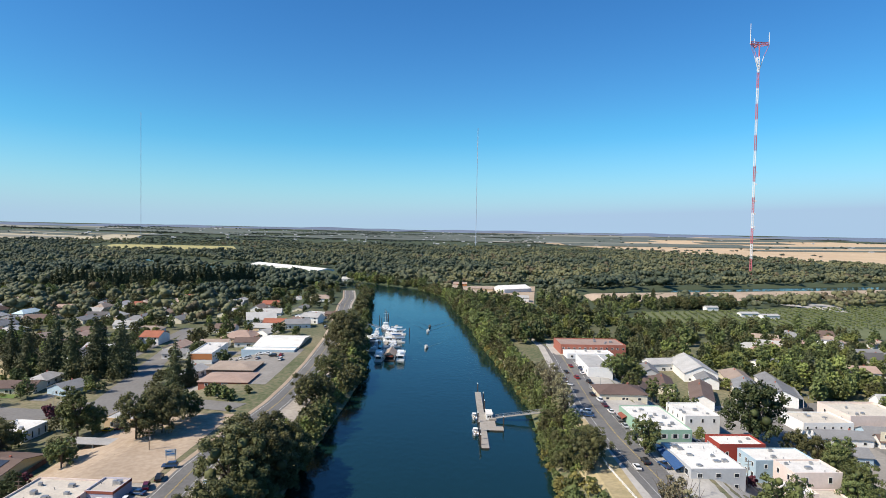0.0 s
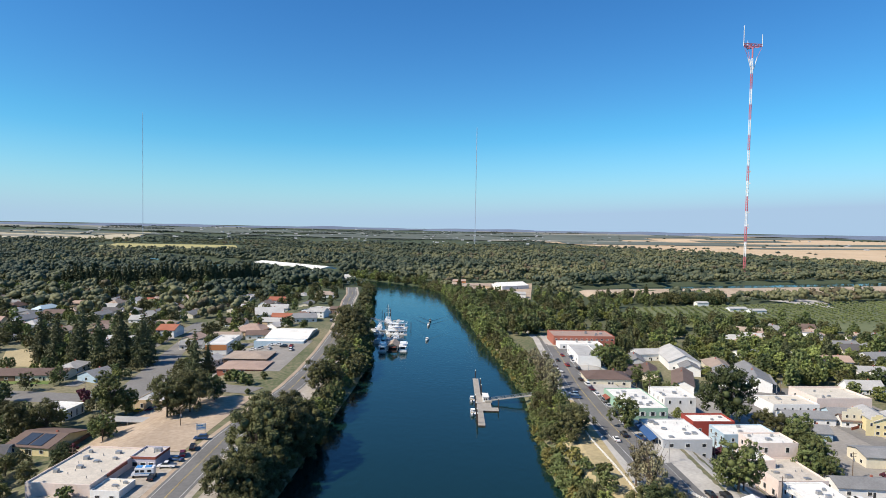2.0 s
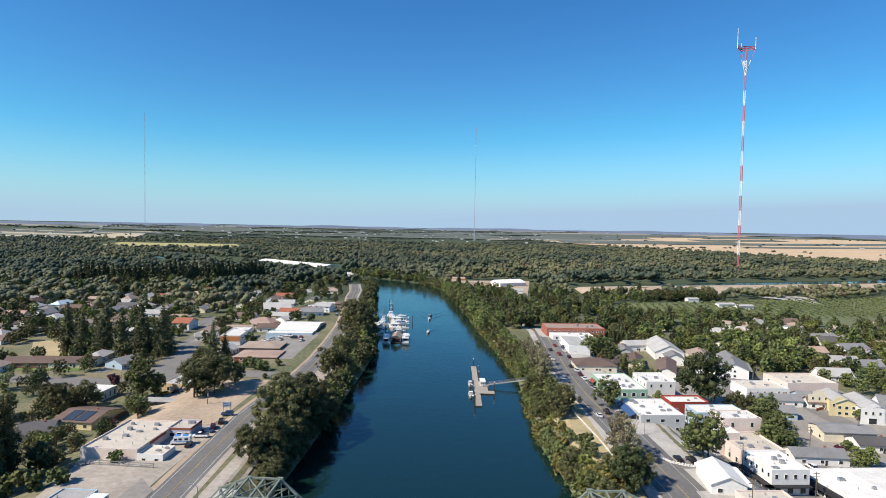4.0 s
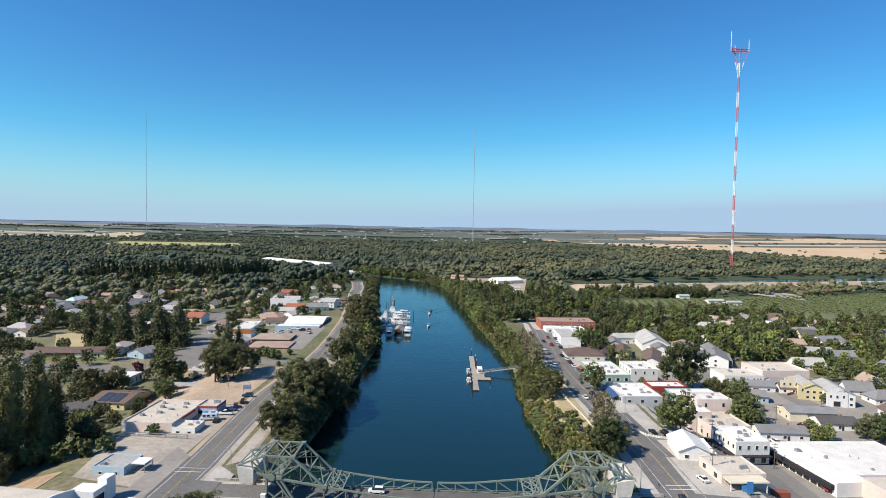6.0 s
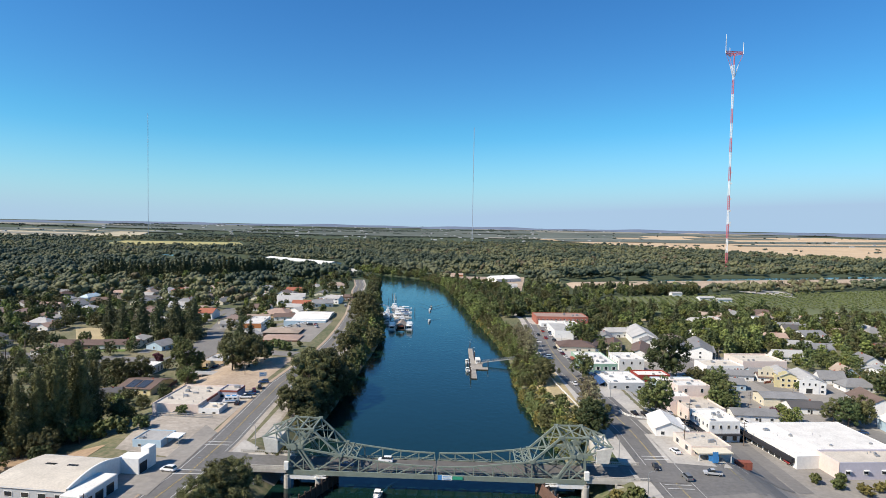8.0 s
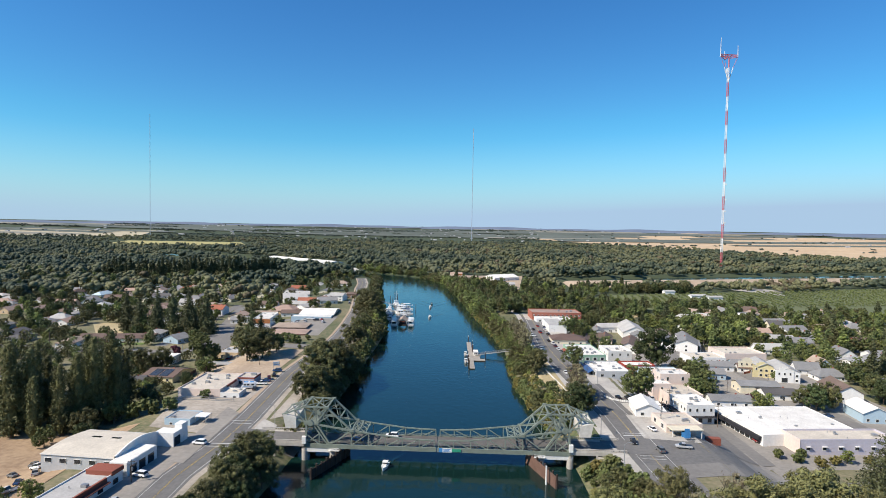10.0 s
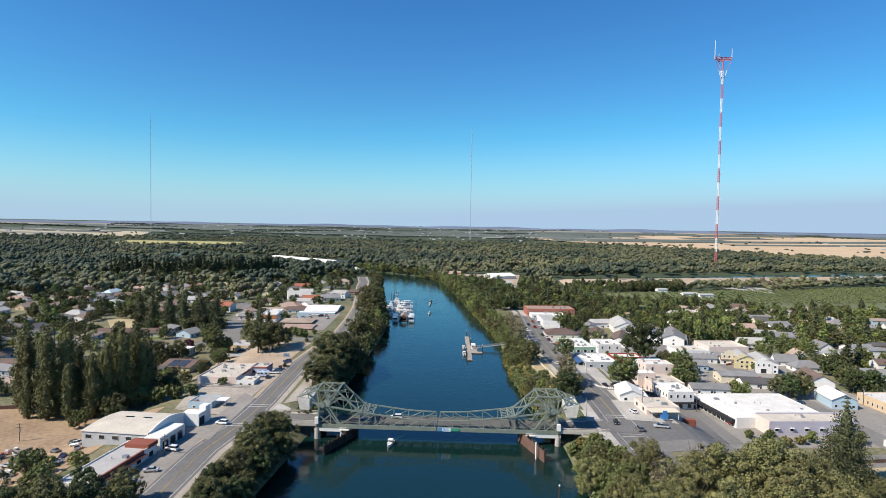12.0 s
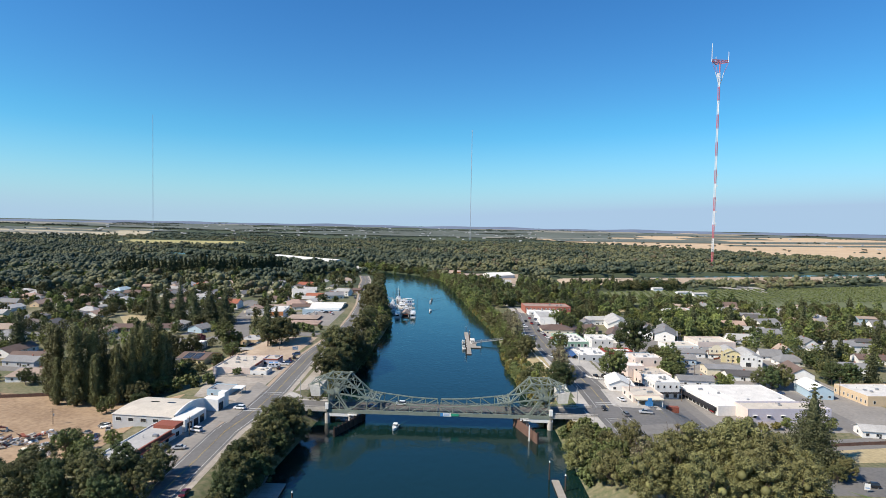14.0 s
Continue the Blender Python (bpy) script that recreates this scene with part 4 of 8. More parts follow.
# ---- buildings ----
PAINT = {
    "white": (0.78, 0.77, 0.74), "cream": (0.68, 0.62, 0.48), "pink": (0.72, 0.60, 0.53), "tan": (0.60, 0.46, 0.30), "yellow": (0.70, 0.60, 0.34), "green": (0.30, 0.45, 0.34),
    "red": (0.33, 0.06, 0.045), "brick": (0.36, 0.13, 0.09), "blue": (0.40, 0.52, 0.60), "grey": (0.46, 0.47, 0.48), "brown": (0.20, 0.13, 0.09), "orange": (0.48, 0.20, 0.08), "mauve": (0.52, 0.49, 0.55),
}
for key, c in PAINT.items():
    M["wall_" + key] = material("wall_" + key, c, tuple(v * 0.84 for v in c), rough=0.8, big=0.15, fine=1.2, amount=0.7)
ROOF = {"white": (0.78, 0.755, 0.70), "cream": (0.62, 0.56, 0.47), "grey": (0.25, 0.25, 0.25), "dark": (0.12, 0.115, 0.115), "brown": (0.17, 0.12, 0.10), "red": (0.36, 0.13, 0.08), "light": (0.46, 0.45, 0.43),
        "rust": (0.42, 0.30, 0.24), "blue": (0.55, 0.68, 0.74), "tan": (0.38, 0.30, 0.24)}


def roof_material(key, c):
    """Roofing with stains and faint courses."""
    m = material("roof_" + key, c, tuple(v * 0.66 for v in c), rough=0.85, big=0.18, fine=1.6, amount=0.75, per_object=0.10)
    return m


for key, c in ROOF.items():
    M["roof_" + key] = roof_material(key, c)
M["solar"] = material("solar", (0.05, 0.06, 0.075), (0.035, 0.042, 0.055), rough=0.25, spec=0.5, big=1.0, fine=4)
M["trim"] = material("trim", (0.75, 0.74, 0.71), rough=0.6)
M["metal"] = material("metal", (0.42, 0.43, 0.44), rough=0.45, metal=0.6, fine=3)
M["awning_black"] = material("awning_black", (0.03, 0.03, 0.035), rough=0.8)
M["awning_blue"] = material("awning_blue", (0.04, 0.10, 0.24), rough=0.8)
M["rusty"] = material("rusty", (0.28, 0.09, 0.06), fine=3)
SIDES = {"S": (0, -1, 0), "E": (1, 0, 90), "N": (0, 1, 180), "W": (-1, 0, -90)}
window_meshes = {}


def window(parent, side, u, z, hx, hy, w=1.1, h=1.3, name="window"):
    """A framed window on a side of a building: frame with sill, and a pane set back in it."""
    key = (round(w, 1), round(h, 1), name)
    if key not in window_meshes:
        fr = bmesh.new()
        o, n = (w / 2 + 0.11, h / 2 + 0.11), (w / 2, h / 2)
        ring = [[fr.verts.new((sx * r[0], y, sz * r[1])) for sx, sz in ((-1, -1), (1, -1), (1, 1), (-1, 1))] for r, y in ((o, 0.06), (o, -0.1), (n, -0.1), (n, 0.06))]
        for a, b in zip(ring, ring[1:]):
            for i in range(4):
                fr.faces.new((a[i], a[(i + 1) % 4], b[(i + 1) % 4], b[i]))
        bmesh.ops.recalc_face_normals(fr, faces=fr.faces)
        me = bpy.data.meshes.new("frame")
        fr.to_mesh(me), fr.free()
        me.materials.append(M["trim"])
        pn = boxes((-w / 2, w / 2, -0.02, 0.05, -h / 2, h / 2))
        mp = bpy.data.meshes.new("pane")
        pn.to_mesh(mp), pn.free()
        mp.materials.append(M["glass_dark"])
        window_meshes[key] = (me, mp)
    dx, dy, rot = SIDES[side]
    me, mp = window_meshes[key]
    ob = new(name, me)
    ob.parent = parent
    x, y = (u, dy * hy) if dx == 0 else (dx * hx, u)
    ob.matrix_basis = pose(x, y, z, 0, 0, rot)
    new("pane", mp).parent = ob
    return ob


def window_row(parent, side, n, z, hx, hy, w=1.1, h=1.3):
    span = hx if side in "SN" else hy
    for k in range(n):
        window(parent, side, -span + (k + 0.5) * 2 * span / n, z, hx, hy, w, h)


rects = []      # footprints, to keep trees and cars off the buildings


def site(x0, x1, y0, y1, margin=2.0):
    rects.append((min(x0, x1) - margin, max(x0, x1) + margin, min(y0, y1) - margin, max(y0, y1) + margin))


def flat_building(name, x0, x1, y0, y1, top, wall, roof, label, rz=-3.0, windows=(), units=3, parapet=0.5, category="building", door=None, base=None):
    """A building with a flat roof inside a parapet. windows: (side, number, height of the middle, width, height)."""
    cx, cy, hx, hy = (x0 + x1) / 2, (y0 + y1) / 2, (x1 - x0) / 2, (y1 - y0) / 2
    low = min(gz(a, b) for a in (x0, x1) for b in (y0, y1)) - 0.4 if base is None else base
    high = max(gz(a, b) for a in (x0, x1) for b in (y0, y1))
    site(x0, x1, y0, y1)
    t = empty(name, cx, cy, 0, rz, label, category)
    part("wall", boxes((-hx, hx, -hy, hy, low, top - parapet - 0.12)), "wall_" + wall, t)
    part("roof", boxes((-hx + 0.26, hx - 0.26, -hy + 0.26, hy - 0.26, top - parapet - 0.12, top - parapet)), "roof_" + roof, t)
    bm = boxes((-hx, hx, -hy, -hy + 0.25, top - parapet - 0.12, top), (-hx, hx, hy - 0.25, hy, top - parapet - 0.12, top),
               (-hx, -hx + 0.25, -hy + 0.25, hy - 0.25, top - parapet - 0.12, top), (hx - 0.25, hx, -hy + 0.25, hy - 0.25, top - parapet - 0.12, top))
    part("parapet", bm, "wall_" + wall, t)
    g = random.Random(int(x0 * 7 + y0 * 3))
    for k in range(units):
        ux, uy = g.uniform(-hx * 0.75, hx * 0.75), g.uniform(-hy * 0.75, hy * 0.75)
        s = g.uniform(0.4, 1.0)
        bm = boxes((ux - s, ux + s, uy - s * 0.8, uy + s * 0.8, top - parapet, top - parapet + g.uniform(0.5, 1.2)), (ux + s, ux + s * 1.6, uy - 0.25, uy + 0.25, top - parapet, top - parapet + 0.45))
        part("rooftop_unit", bm, "metal", t)
    for k in range(units):
        ux, uy = g.uniform(-hx * 0.8, hx * 0.8), g.uniform(-hy * 0.8, hy * 0.8)
        bm = bmesh.new()
        tube(bm, (ux, uy, top - parapet), (ux, uy, top - parapet + 0.7), 0.12, n=6)
        part("vent_pipe", bm, "metal", t)
    for side, n, z, w, h in windows:
        window_row(t, side, n, z, hx, hy, w, h)
    if door:
        side, u, z, w, h = door
        window(t, side, u, z, hx, hy, w, h, "door")
    return t


def gable_mesh(hx, hy, eave, ridge, over, thick=0.22, hip=0.0):
    """Roof slabs over a ridge along x."""
    bm = bmesh.new()
    X, Y = hx + over, hy + over
    drop = (ridge - eave) * over / hy
    for s in (-1, 1):
        a = [(-X, s * Y, eave - drop), (X, s * Y, eave - drop), (X - hip, 0, ridge), (-X + hip, 0, ridge)]
        lo = [bm.verts.new(p) for p in a]
        up = [bm.verts.new((p[0], p[1], p[2] + thick)) for p in a]
        bm.faces.new(up if s < 0 else up[::-1])
        bm.faces.new(lo[::-1] if s < 0 else lo)
        for i in range(4):
            bm.faces.new((lo[i], lo[(i + 1) % 4], up[(i + 1) % 4], up[i]))
        if hip:
            b = [(s * X, -Y, eave - drop), (s * X, Y, eave - drop), (s * (X - hip), 0, ridge)]
            lo2 = [bm.verts.new(p) for p in b]
            up2 = [bm.verts.new((p[0], p[1], p[2] + thick)) for p in b]
            bm.faces.new(up2), bm.faces.new(lo2[::-1])
            for i in range(3):
                bm.faces.new((lo2[i], lo2[(i + 1) % 3], up2[(i + 1) % 3], up2[i]))
    bmesh.ops.recalc_face_normals(bm, faces=bm.faces)
    return bm


def house(x, y, w, d, eave, ridge, wall, roof, label, rz=0.0, hip=False, windows=(("S", 3), ("W", 1)), storeys=1, porch=False, garage=False, name="house", chimney=True, base=None, category="house"):
    """A house whose ridge runs along its length w. Heights are over its own ground."""
    hx, hy = w / 2, d / 2
    zg = min(gz(x + a * w * 0.4, y + b * d * 0.4) for a in (-1, 0, 1) for b in (-1, 0, 1)) if base is None else base
    r = max(hx, hy) if abs(rz) > 20 and abs(abs(rz) - 90) > 20 else None
    rx, ry = (hy, hx) if abs(abs(rz) - 90) < 20 else (hx, hy)
    if r:
        rx = ry = r
    site(x - rx, x + rx, y - ry, y + ry, 1.5)
    t = empty(name, x, y, zg, rz, label, category)
    foot = min(gz(x + a * rx, y + b * ry) for a in (-1, 1) for b in (-1, 1)) - zg - 0.4
    bm = boxes((-hx, hx, -hy, hy, min(-0.6, foot), eave))
    if not hip:
        for s in (-1, 1):
            v = [bm.verts.new(p) for p in ((s * hx, -hy, eave), (s * hx, hy, eave), (s * hx, 0, ridge - 0.02))]
            q = [bm.verts.new(p) for p in ((s * (hx - 0.2), -hy, eave), (s * (hx - 0.2), hy, eave), (s * (hx - 0.2), 0, ridge - 0.02))]
            bm.faces.new(v), bm.faces.new(q[::-1])
    part("wall", bm, "wall_" + wall, t)
    part("roof", gable_mesh(hx, hy, eave, ridge, 0.5, hip=min(hx * 0.8, hy) if hip else 0), "roof_" + roof, t)
    for side, n in windows:
        for k in range(storeys):
            window_row(t, side, n, 1.5 + 2.8 * k, hx, hy, 1.3 if w > 9 else 1.0, 1.2)
    window(t, "S", hx * 0.15, 1.05, hx, hy, 0.95, 2.05, "door")
    if garage:
        part("garage_door", boxes((-hx * 0.85, -hx * 0.3, -hy - 0.06, -hy, 0.05, 2.3)), "trim", t)
    if chimney:
        part("chimney", boxes((hx * 0.35, hx * 0.35 + 0.7, 0.4, 1.0, eave, ridge + 0.7)), "wall_brick", t)
    if porch:
        bm = boxes((-hx, hx, -hy - 2.2, -hy, eave - 0.5, eave - 0.35))
        part("porch_roof", bm, "roof_" + roof, t)
        for k in range(4):
            px = -hx + 0.2 + k * (w - 0.4) / 3
            part("porch_post", boxes((px - 0.08, px + 0.08, -hy - 2.15, -hy - 2.0, -0.4, eave - 0.5)), "trim", t)
    return t


def awning(x0, x1, y0, y1, z, mat, label, slope=0.8):
    """A cloth awning sloping outwards with a valance, as a thing of its own."""
    bm = bmesh.new()
    a = [bm.verts.new(p) for p in ((x0, y0, z), (x1, y0, z - slope), (x1, y1, z - slope), (x0, y1, z))]
    c = [bm.verts.new((v.co.x, v.co.y, v.co.z - 0.1)) for v in a]
    bm.faces.new(a), bm.faces.new(c[::-1])
    for i in range(4):
        bm.faces.new((a[i], c[i], c[(i + 1) % 4], a[(i + 1) % 4]))
    box(bm, x1 - 0.05, x1, y0, y1, z - slope - 0.45, z - slope - 0.1)
    return tagged(part("awning", bm, mat), label, "awning")


# right bank: the store row on the levee and the streets behind it
t = flat_building("store", 126, 141, 279, 316, 0.8, "white", "white", "long low white store with a flat bright roof and black awning", 8, (("N", 3, -2, 1.5, 1.2),), 2, 0.3, "store")
part("canopy", boxes((-8.9, -7.52, -17.5, 14, -1.9, -0.3)), "awning_black", t, "long black canopy over the shopfront")
for k in range(9):
    part("shop_window", boxes((-7.6, -7.5, -16.5 + k * 3.4, -13.8 + k * 3.4, -3.8, -2.0)), "glass_dark", t)
flat_building("store", 140.5, 171, 285, 318, 0.7, "white", "white", "white flat-roofed hall behind the store", 4, (), 2, 0.25, "store")
t = flat_building("office_building", 138, 178, 271, 283, 2.3, "mauve", "cream", "grey office with a pinkish parapet and hooded windows", 4, (("S", 6, -1.4, 1.6, 1.3), ("W", 3, -1.0, 1.0, 1.3)), 3, 0.7)
for k in range(6):
    u = -20 + (k + 0.5) * 40 / 6
    part("window_hood", boxes((u - 1.0, u + 1.0, -6.9, -6.02, -0.65, -0.5)), "trim", t)
part("west_front", boxes((-20.12, -20.0, -6.1, 6.1, -4.4, 2.36)), "wall_pink", t, "pinkish stucco end wall")
t = flat_building("service_station", 83, 97, 263, 277, 9.6, "pink", "cream", "pale salmon service station with a flat roof", 4, (("S", 3, 7.8, 2.2, 1.6), ("W", 2, 7.8, 2, 1.6)), 4, 0.45, "station")
part("canopy", boxes((-7, 5, -12, -7.1, 8.7, 9.1)), "wall_cream", t)
for px in (-6.6, -1, 4.5):
    part("canopy_post", boxes((px - 0.12, px + 0.12, -11.7, -11.4, 5.6, 8.7)), "trim", t)
house(83.5, 288, 15, 10, 3.4, 5.6, "white", "white", "small white gabled shop with a white metal roof", 84, windows=(("S", 3), ("E", 2), ("W", 2)), porch=True, chimney=False, base=6.0, name="shop", category="shop")
t = flat_building("saloon", 107, 120, 304, 321, 4.8, "white", "white", "two-storey white corner building with a dark street canopy", 4, (("W", 5, 2.4, 1.0, 1.4), ("S", 4, 2.4, 1.0, 1.4), ("S", 3, -2.3, 1.8, 1.9)), 4, 0.6)
part("street_canopy", boxes((-8.9, -6.5, -10.6, 8.5, -0.6, -0.3), (-8.9, 6.5, -10.6, -8.5, -0.6, -0.3)), "awning_black", t, "dark flat canopy over the sidewalk")
for k in range(6):
    part("canopy_post", boxes((-8.8, -8.65, -10.4 + k * 3.6, -10.25 + k * 3.6, -4.2, -0.6)), "trim", t)
flat_building("pink_building", 110, 126, 346, 357, 8.2, "pink", "white", "tall pale pink block of a stepped stucco building", 4, (("S", 2, 5.6, 1.2, 1.8), ("W", 2, 5.6, 1.1, 1.6)), 3, 0.5)
flat_building("pink_building", 103, 112.5, 336, 346, 5.6, "pink", "white", "pale pink stucco wing with dark-trimmed windows", 4, (("W", 3, 2.8, 1.2, 2.0), ("S", 1, 2.8, 1.2, 2.0)), 1, 0.5)
flat_building("pink_building", 107, 124, 325.5, 345, 3.2, "pink", "cream", "low pale pink stucco building with roof vents", 4, (("S", 4, 1.4, 1.0, 1.2), ("W", 4, -1.4, 1.4, 1.8)), 5, 0.5)
flat_building("shop_building", 76, 94, 344, 367, 9.4, "grey", "white", "grey stucco shop with a white roof and blue awning", 4, (("S", 3, 7.2, 1.5, 1.2), ("S", 3, 3.6, 1.3, 1.3), ("W", 4, 7.4, 2, 1.8)), 7, 0.35, "shop")
awning(76, 73.4, 347, 365, 8.9, "awning_blue", "blue canvas awning along the shop front", 1.3)
t = flat_building("green_building", 72, 89, 375, 405, 11.0, "green", "white", "pale green two-storey shop with a stained white roof", 4, (("S", 4, 8.6, 1.5, 1.6),), 8, 0.35, "shop")
for k in range(4):
    u = -8.5 + (k + 0.5) * 17 / 4
    for s in (-1.15, 1.15):
        part("shutter", boxes((u + s - 0.3, u + s + 0.3, -15.08, -15.0, 7.8, 9.4)), "trim", t)
awning(72, 69.8, 395, 402, 9.6, "rusty", "orange-red awning over a shop door", 1.2)
flat_building("red_building", 102, 120, 381, 392, 4.2, "red", "white", "dark red building with a white roof and parapet", 4, (("W", 2, 1.6, 1.2, 1.5), ("S", 3, 0.5, 1.0, 1.4)), 2, 0.7)
flat_building("store", 108, 130, 366, 378, 4.2, "blue", "white", "pale blue and white two-storey store with an upper balcony", 4, (("W", 3, 2.2, 1.0, 1.4), ("S", 3, 2.0, 1.0, 1.3), ("W", 3, -1.6, 1.4, 1.8)), 2, 0.4, "store")
flat_building("white_building", 99, 114, 407, 426, 6.6, "white", "white", "white two-storey building with small dark windows", 4, (("S", 3, 4.4, 0.9, 1.5), ("W", 4, 4.4, 0.9, 1.5)), 4, 0.8)
flat_building("white_building", 155, 178, 418, 434, 1.4, "white", "cream", "long low white building with small square windows", 4, (("S", 6, -0.8, 0.8, 1.0),), 3, 0.6)
flat_building("tan_building", 179, 207, 424, 446, 3.2, "pink", "cream", "low pinkish building with a rounded parapet", 4, (("W", 2, 0.5, 1.2, 1.2),), 3, 0.9)
house(149, 523, 38, 19, 5.2, 9.6, "white", "light", "large white hall with a grey gabled roof", 84, windows=(("S", 5), ("W", 3), ("E", 3)), chimney=False, name="hall", category="hall")
house(166, 499, 34, 14, 4.5, 8.0, "cream", "tan", "long cream house with a tan hipped roof", 78, hip=True)
house(173, 470, 25, 15, 5.6, 8.6, "white", "grey", "two-storey white house with grey roof and gable fronts", 70, storeys=2, porch=True)
house(160, 478, 22, 12, 5.6, 8.4, "white", "grey", "two-storey white house with a grey gabled roof", 70, storeys=2)
house(131, 466, 34, 11, 4.8, 7.4, "white", "brown", "long white building with a brown gabled roof", 70, storeys=1)
house(119, 488, 24, 10, 3.6, 6.2, "cream", "brown", "low house with a brown gabled roof", 75)
house(121, 520, 20, 10, 3.4, 6, "grey", "grey", "low house with a grey gabled roof", 80)
t = flat_building("brick_building", 68, 109, 527, 549, 12.4, "brick", "rust", "long red brick building with a rusty flat roof", 2, (("S", 12, 10.0, 1.2, 1.0),), 5, 0.5)
flat_building("white_building", 70, 98, 514, 526, 9.4, "white", "white", "low white building before the brick hall", 2, (("S", 5, 7.6, 1.2, 1.2),), 2, 0.4)
flat_building("white_building", 73, 86, 470, 503, 11.4, "white", "light", "tall white building with a plain side wall", 0, (("W", 4, 8.6, 1.2, 1.4),), 1, 0.5)
house(80, 437, 22, 16, 3.6, 6.2, "cream", "brown", "low house with a hipped brown roof beside the street", 0, hip=True, base=5.2)
house(209, 354, 22, 13, 4.6, 8.2, "white", "brown", "white barn-like house with a brown gabled roof", 80, windows=(("S", 3), ("W", 2)), chimney=False)
house(198, 318, 17, 12, 4.6, 7.4, "blue", "white", "pale blue metal shed with a white gabled roof", 84, windows=(("S", 2), ("W", 3)), chimney=False, name="shed", category="shed")
flat_building("orange_building", 213, 242, 300, 324, 1.2, "tan", "white", "long low tan building with a white roof", 4, (("W", 8, -2.0, 0.9, 1.5), ("S", 4, -2, 1.2, 1.4)), 3, 0.3)
house(168, 361, 21, 12, 4.2, 5.6, "cream", "grey", "cream-yellow workshop with a low grey roof", -3, windows=(("S", 0), ("W", 2)), chimney=False, name="workshop", category="workshop")
house(199, 391, 24, 11, 6.5, 8.6, "white", "light", "white false-front store with a grey gabled roof", 80, windows=(("S", 2), ("W", 3)), storeys=2, chimney=False, name="store", category="store")
house(191, 400, 20, 9, 6.5, 8.4, "yellow", "light", "yellow false-front store with a grey gabled roof", 80, windows=(("S", 2), ("W", 3)), storeys=2, chimney=False, name="store", category="store")
for x, y, key in ((194.0, 379.5, "white"), (186.8, 391, "yellow"), (183.5, 402, "cream")):
    t = empty("false_front", x, y, gz(x, y), -8, "stepped stucco shop front with a raised centre", "facade", "row of stepped shop fronts")
    part("front_wall", boxes((-5, 5, -0.3, 0, -0.4, 7.2), (-3, 3, -0.3, 0, 7.2, 8.6), (-1.4, 1.4, -0.3, 0, 8.6, 9.4)), "wall_" + key, t)
    for u in (-3, 0, 3):
        window(t, "S", u, 5.2, 0, 0.3, 0.9, 1.3)
    window(t, "S", 0, 1.6, 0, 0.3, 3.2, 2.6, "shop_window")
house(141, 335, 20, 10, 3.2, 5.0, "white", "grey", "low white house with a grey gabled roof", -3, garage=False)
house(173, 349, 16, 10, 3.0, 5.0, "white", "dark", "low white house with a dark gabled roof", -4)
house(166, 409, 22, 10, 3.2, 5.2, "white", "grey", "long white cottage row with a grey roof", -3)
house(188, 414, 18, 9, 3.2, 5.4, "blue", "grey", "pale blue house with a grey gabled roof", -3)
house(186, 404.5, 14, 7, 3.0, 5.0, "white", "brown", "small white house with a brown roof", -10)
house(156, 388, 13, 9, 3.4, 5.6, "blue", "grey", "pale green-blue cottage with a grey roof", -5)
house(253, 527, 20, 13, 4.2, 7.0, "white", "rust", "white house with a faded orange roof", -5)
house(257, 499, 18, 14, 4.0, 6.5, "white", "light", "white house with a pale grey roof", -5)
house(258, 480, 20, 13, 5.6, 8.4, "white", "grey", "two-storey blue-trimmed white house with a long balcony", -5, storeys=2, porch=True)
house(287, 535, 20, 14, 5.2, 8.2, "white", "grey", "white house with steep grey gables", 10, storeys=2)
house(281, 609, 7, 7, 6.0, 7.0, "white", "white", "small white pump house", 0, chimney=False)
house(253, 645, 26, 10, 3.2, 5.6, "tan", "tan", "long low farm house with a tan roof", -20)
house(247, 620, 18, 10, 3.0, 5.0, "white", "light", "low white house with a pale roof", -20)
house(268, 625, 26, 10, 3.0, 4.8, "tan", "rust", "long low shed with a rusty roof", -15, chimney=False)
house(300, 590, 22, 11, 3.2, 5.4, "white", "grey", "low house with a grey roof", 5)
house(262, 425, 18, 12, 3.4, 6, "white", "light", "white house with a pale gabled roof", 40)
house(335, 560, 24, 12, 3.2, 5.8, "tan", "tan", "low tan house with a tan roof", 0)
house(325, 500, 22, 12, 3.2, 5.6, "brick", "brown", "brick house with a brown roof", 0)
house(300, 450, 20, 12, 3.2, 5.6, "white", "grey", "low white house with a grey roof", 0)
house(290, 400, 26, 12, 3.2, 5.6, "white", "brown", "low white house with a brown roof", -10)
house(255, 375, 20, 12, 3.2, 5.4, "white", "grey", "low white house with a grey roof", -10)
house(280, 345, 22, 12, 3.4, 5.6, "white", "light", "low white house with a pale roof", -10)
house(245, 272, 18, 10, 3.2, 5.2, "white", "light", "low white shed with a pale metal roof", -10, chimney=False, name="shed", category="shed")
house(186, 256, 12, 8, 3.0, 4.6, "white", "light", "white open shed with a metal roof", -10, chimney=False, name="shed", category="shed")
for x, y, w in ((291, 826, 14), (311, 782, 20), (326, 769, 18)):
    house(x, y, w, 8, 4.0, 5.4, "white", "light", "white farm shed between orchard and windbreak", 8, windows=(), chimney=False, name="shed", category="shed")
house(205, 545, 18, 12, 3.4, 6, "white", "grey", "white house among trees", 20)
house(36, 800, 16, 12, 7, 7.6, "white", "light", "white packing shed by the river", 0, chimney=False, name="shed", category="shed")
house(80, 872, 22, 14, 5.4, 7.5, "white", "light", "white packing shed by the river", 0, chimney=False, name="shed", category="shed")
house(82, 985, 46, 30, 5, 9, "white", "white", "wide pale riverside packing shed", 30, windows=(), chimney=False, name="shed", category="shed")
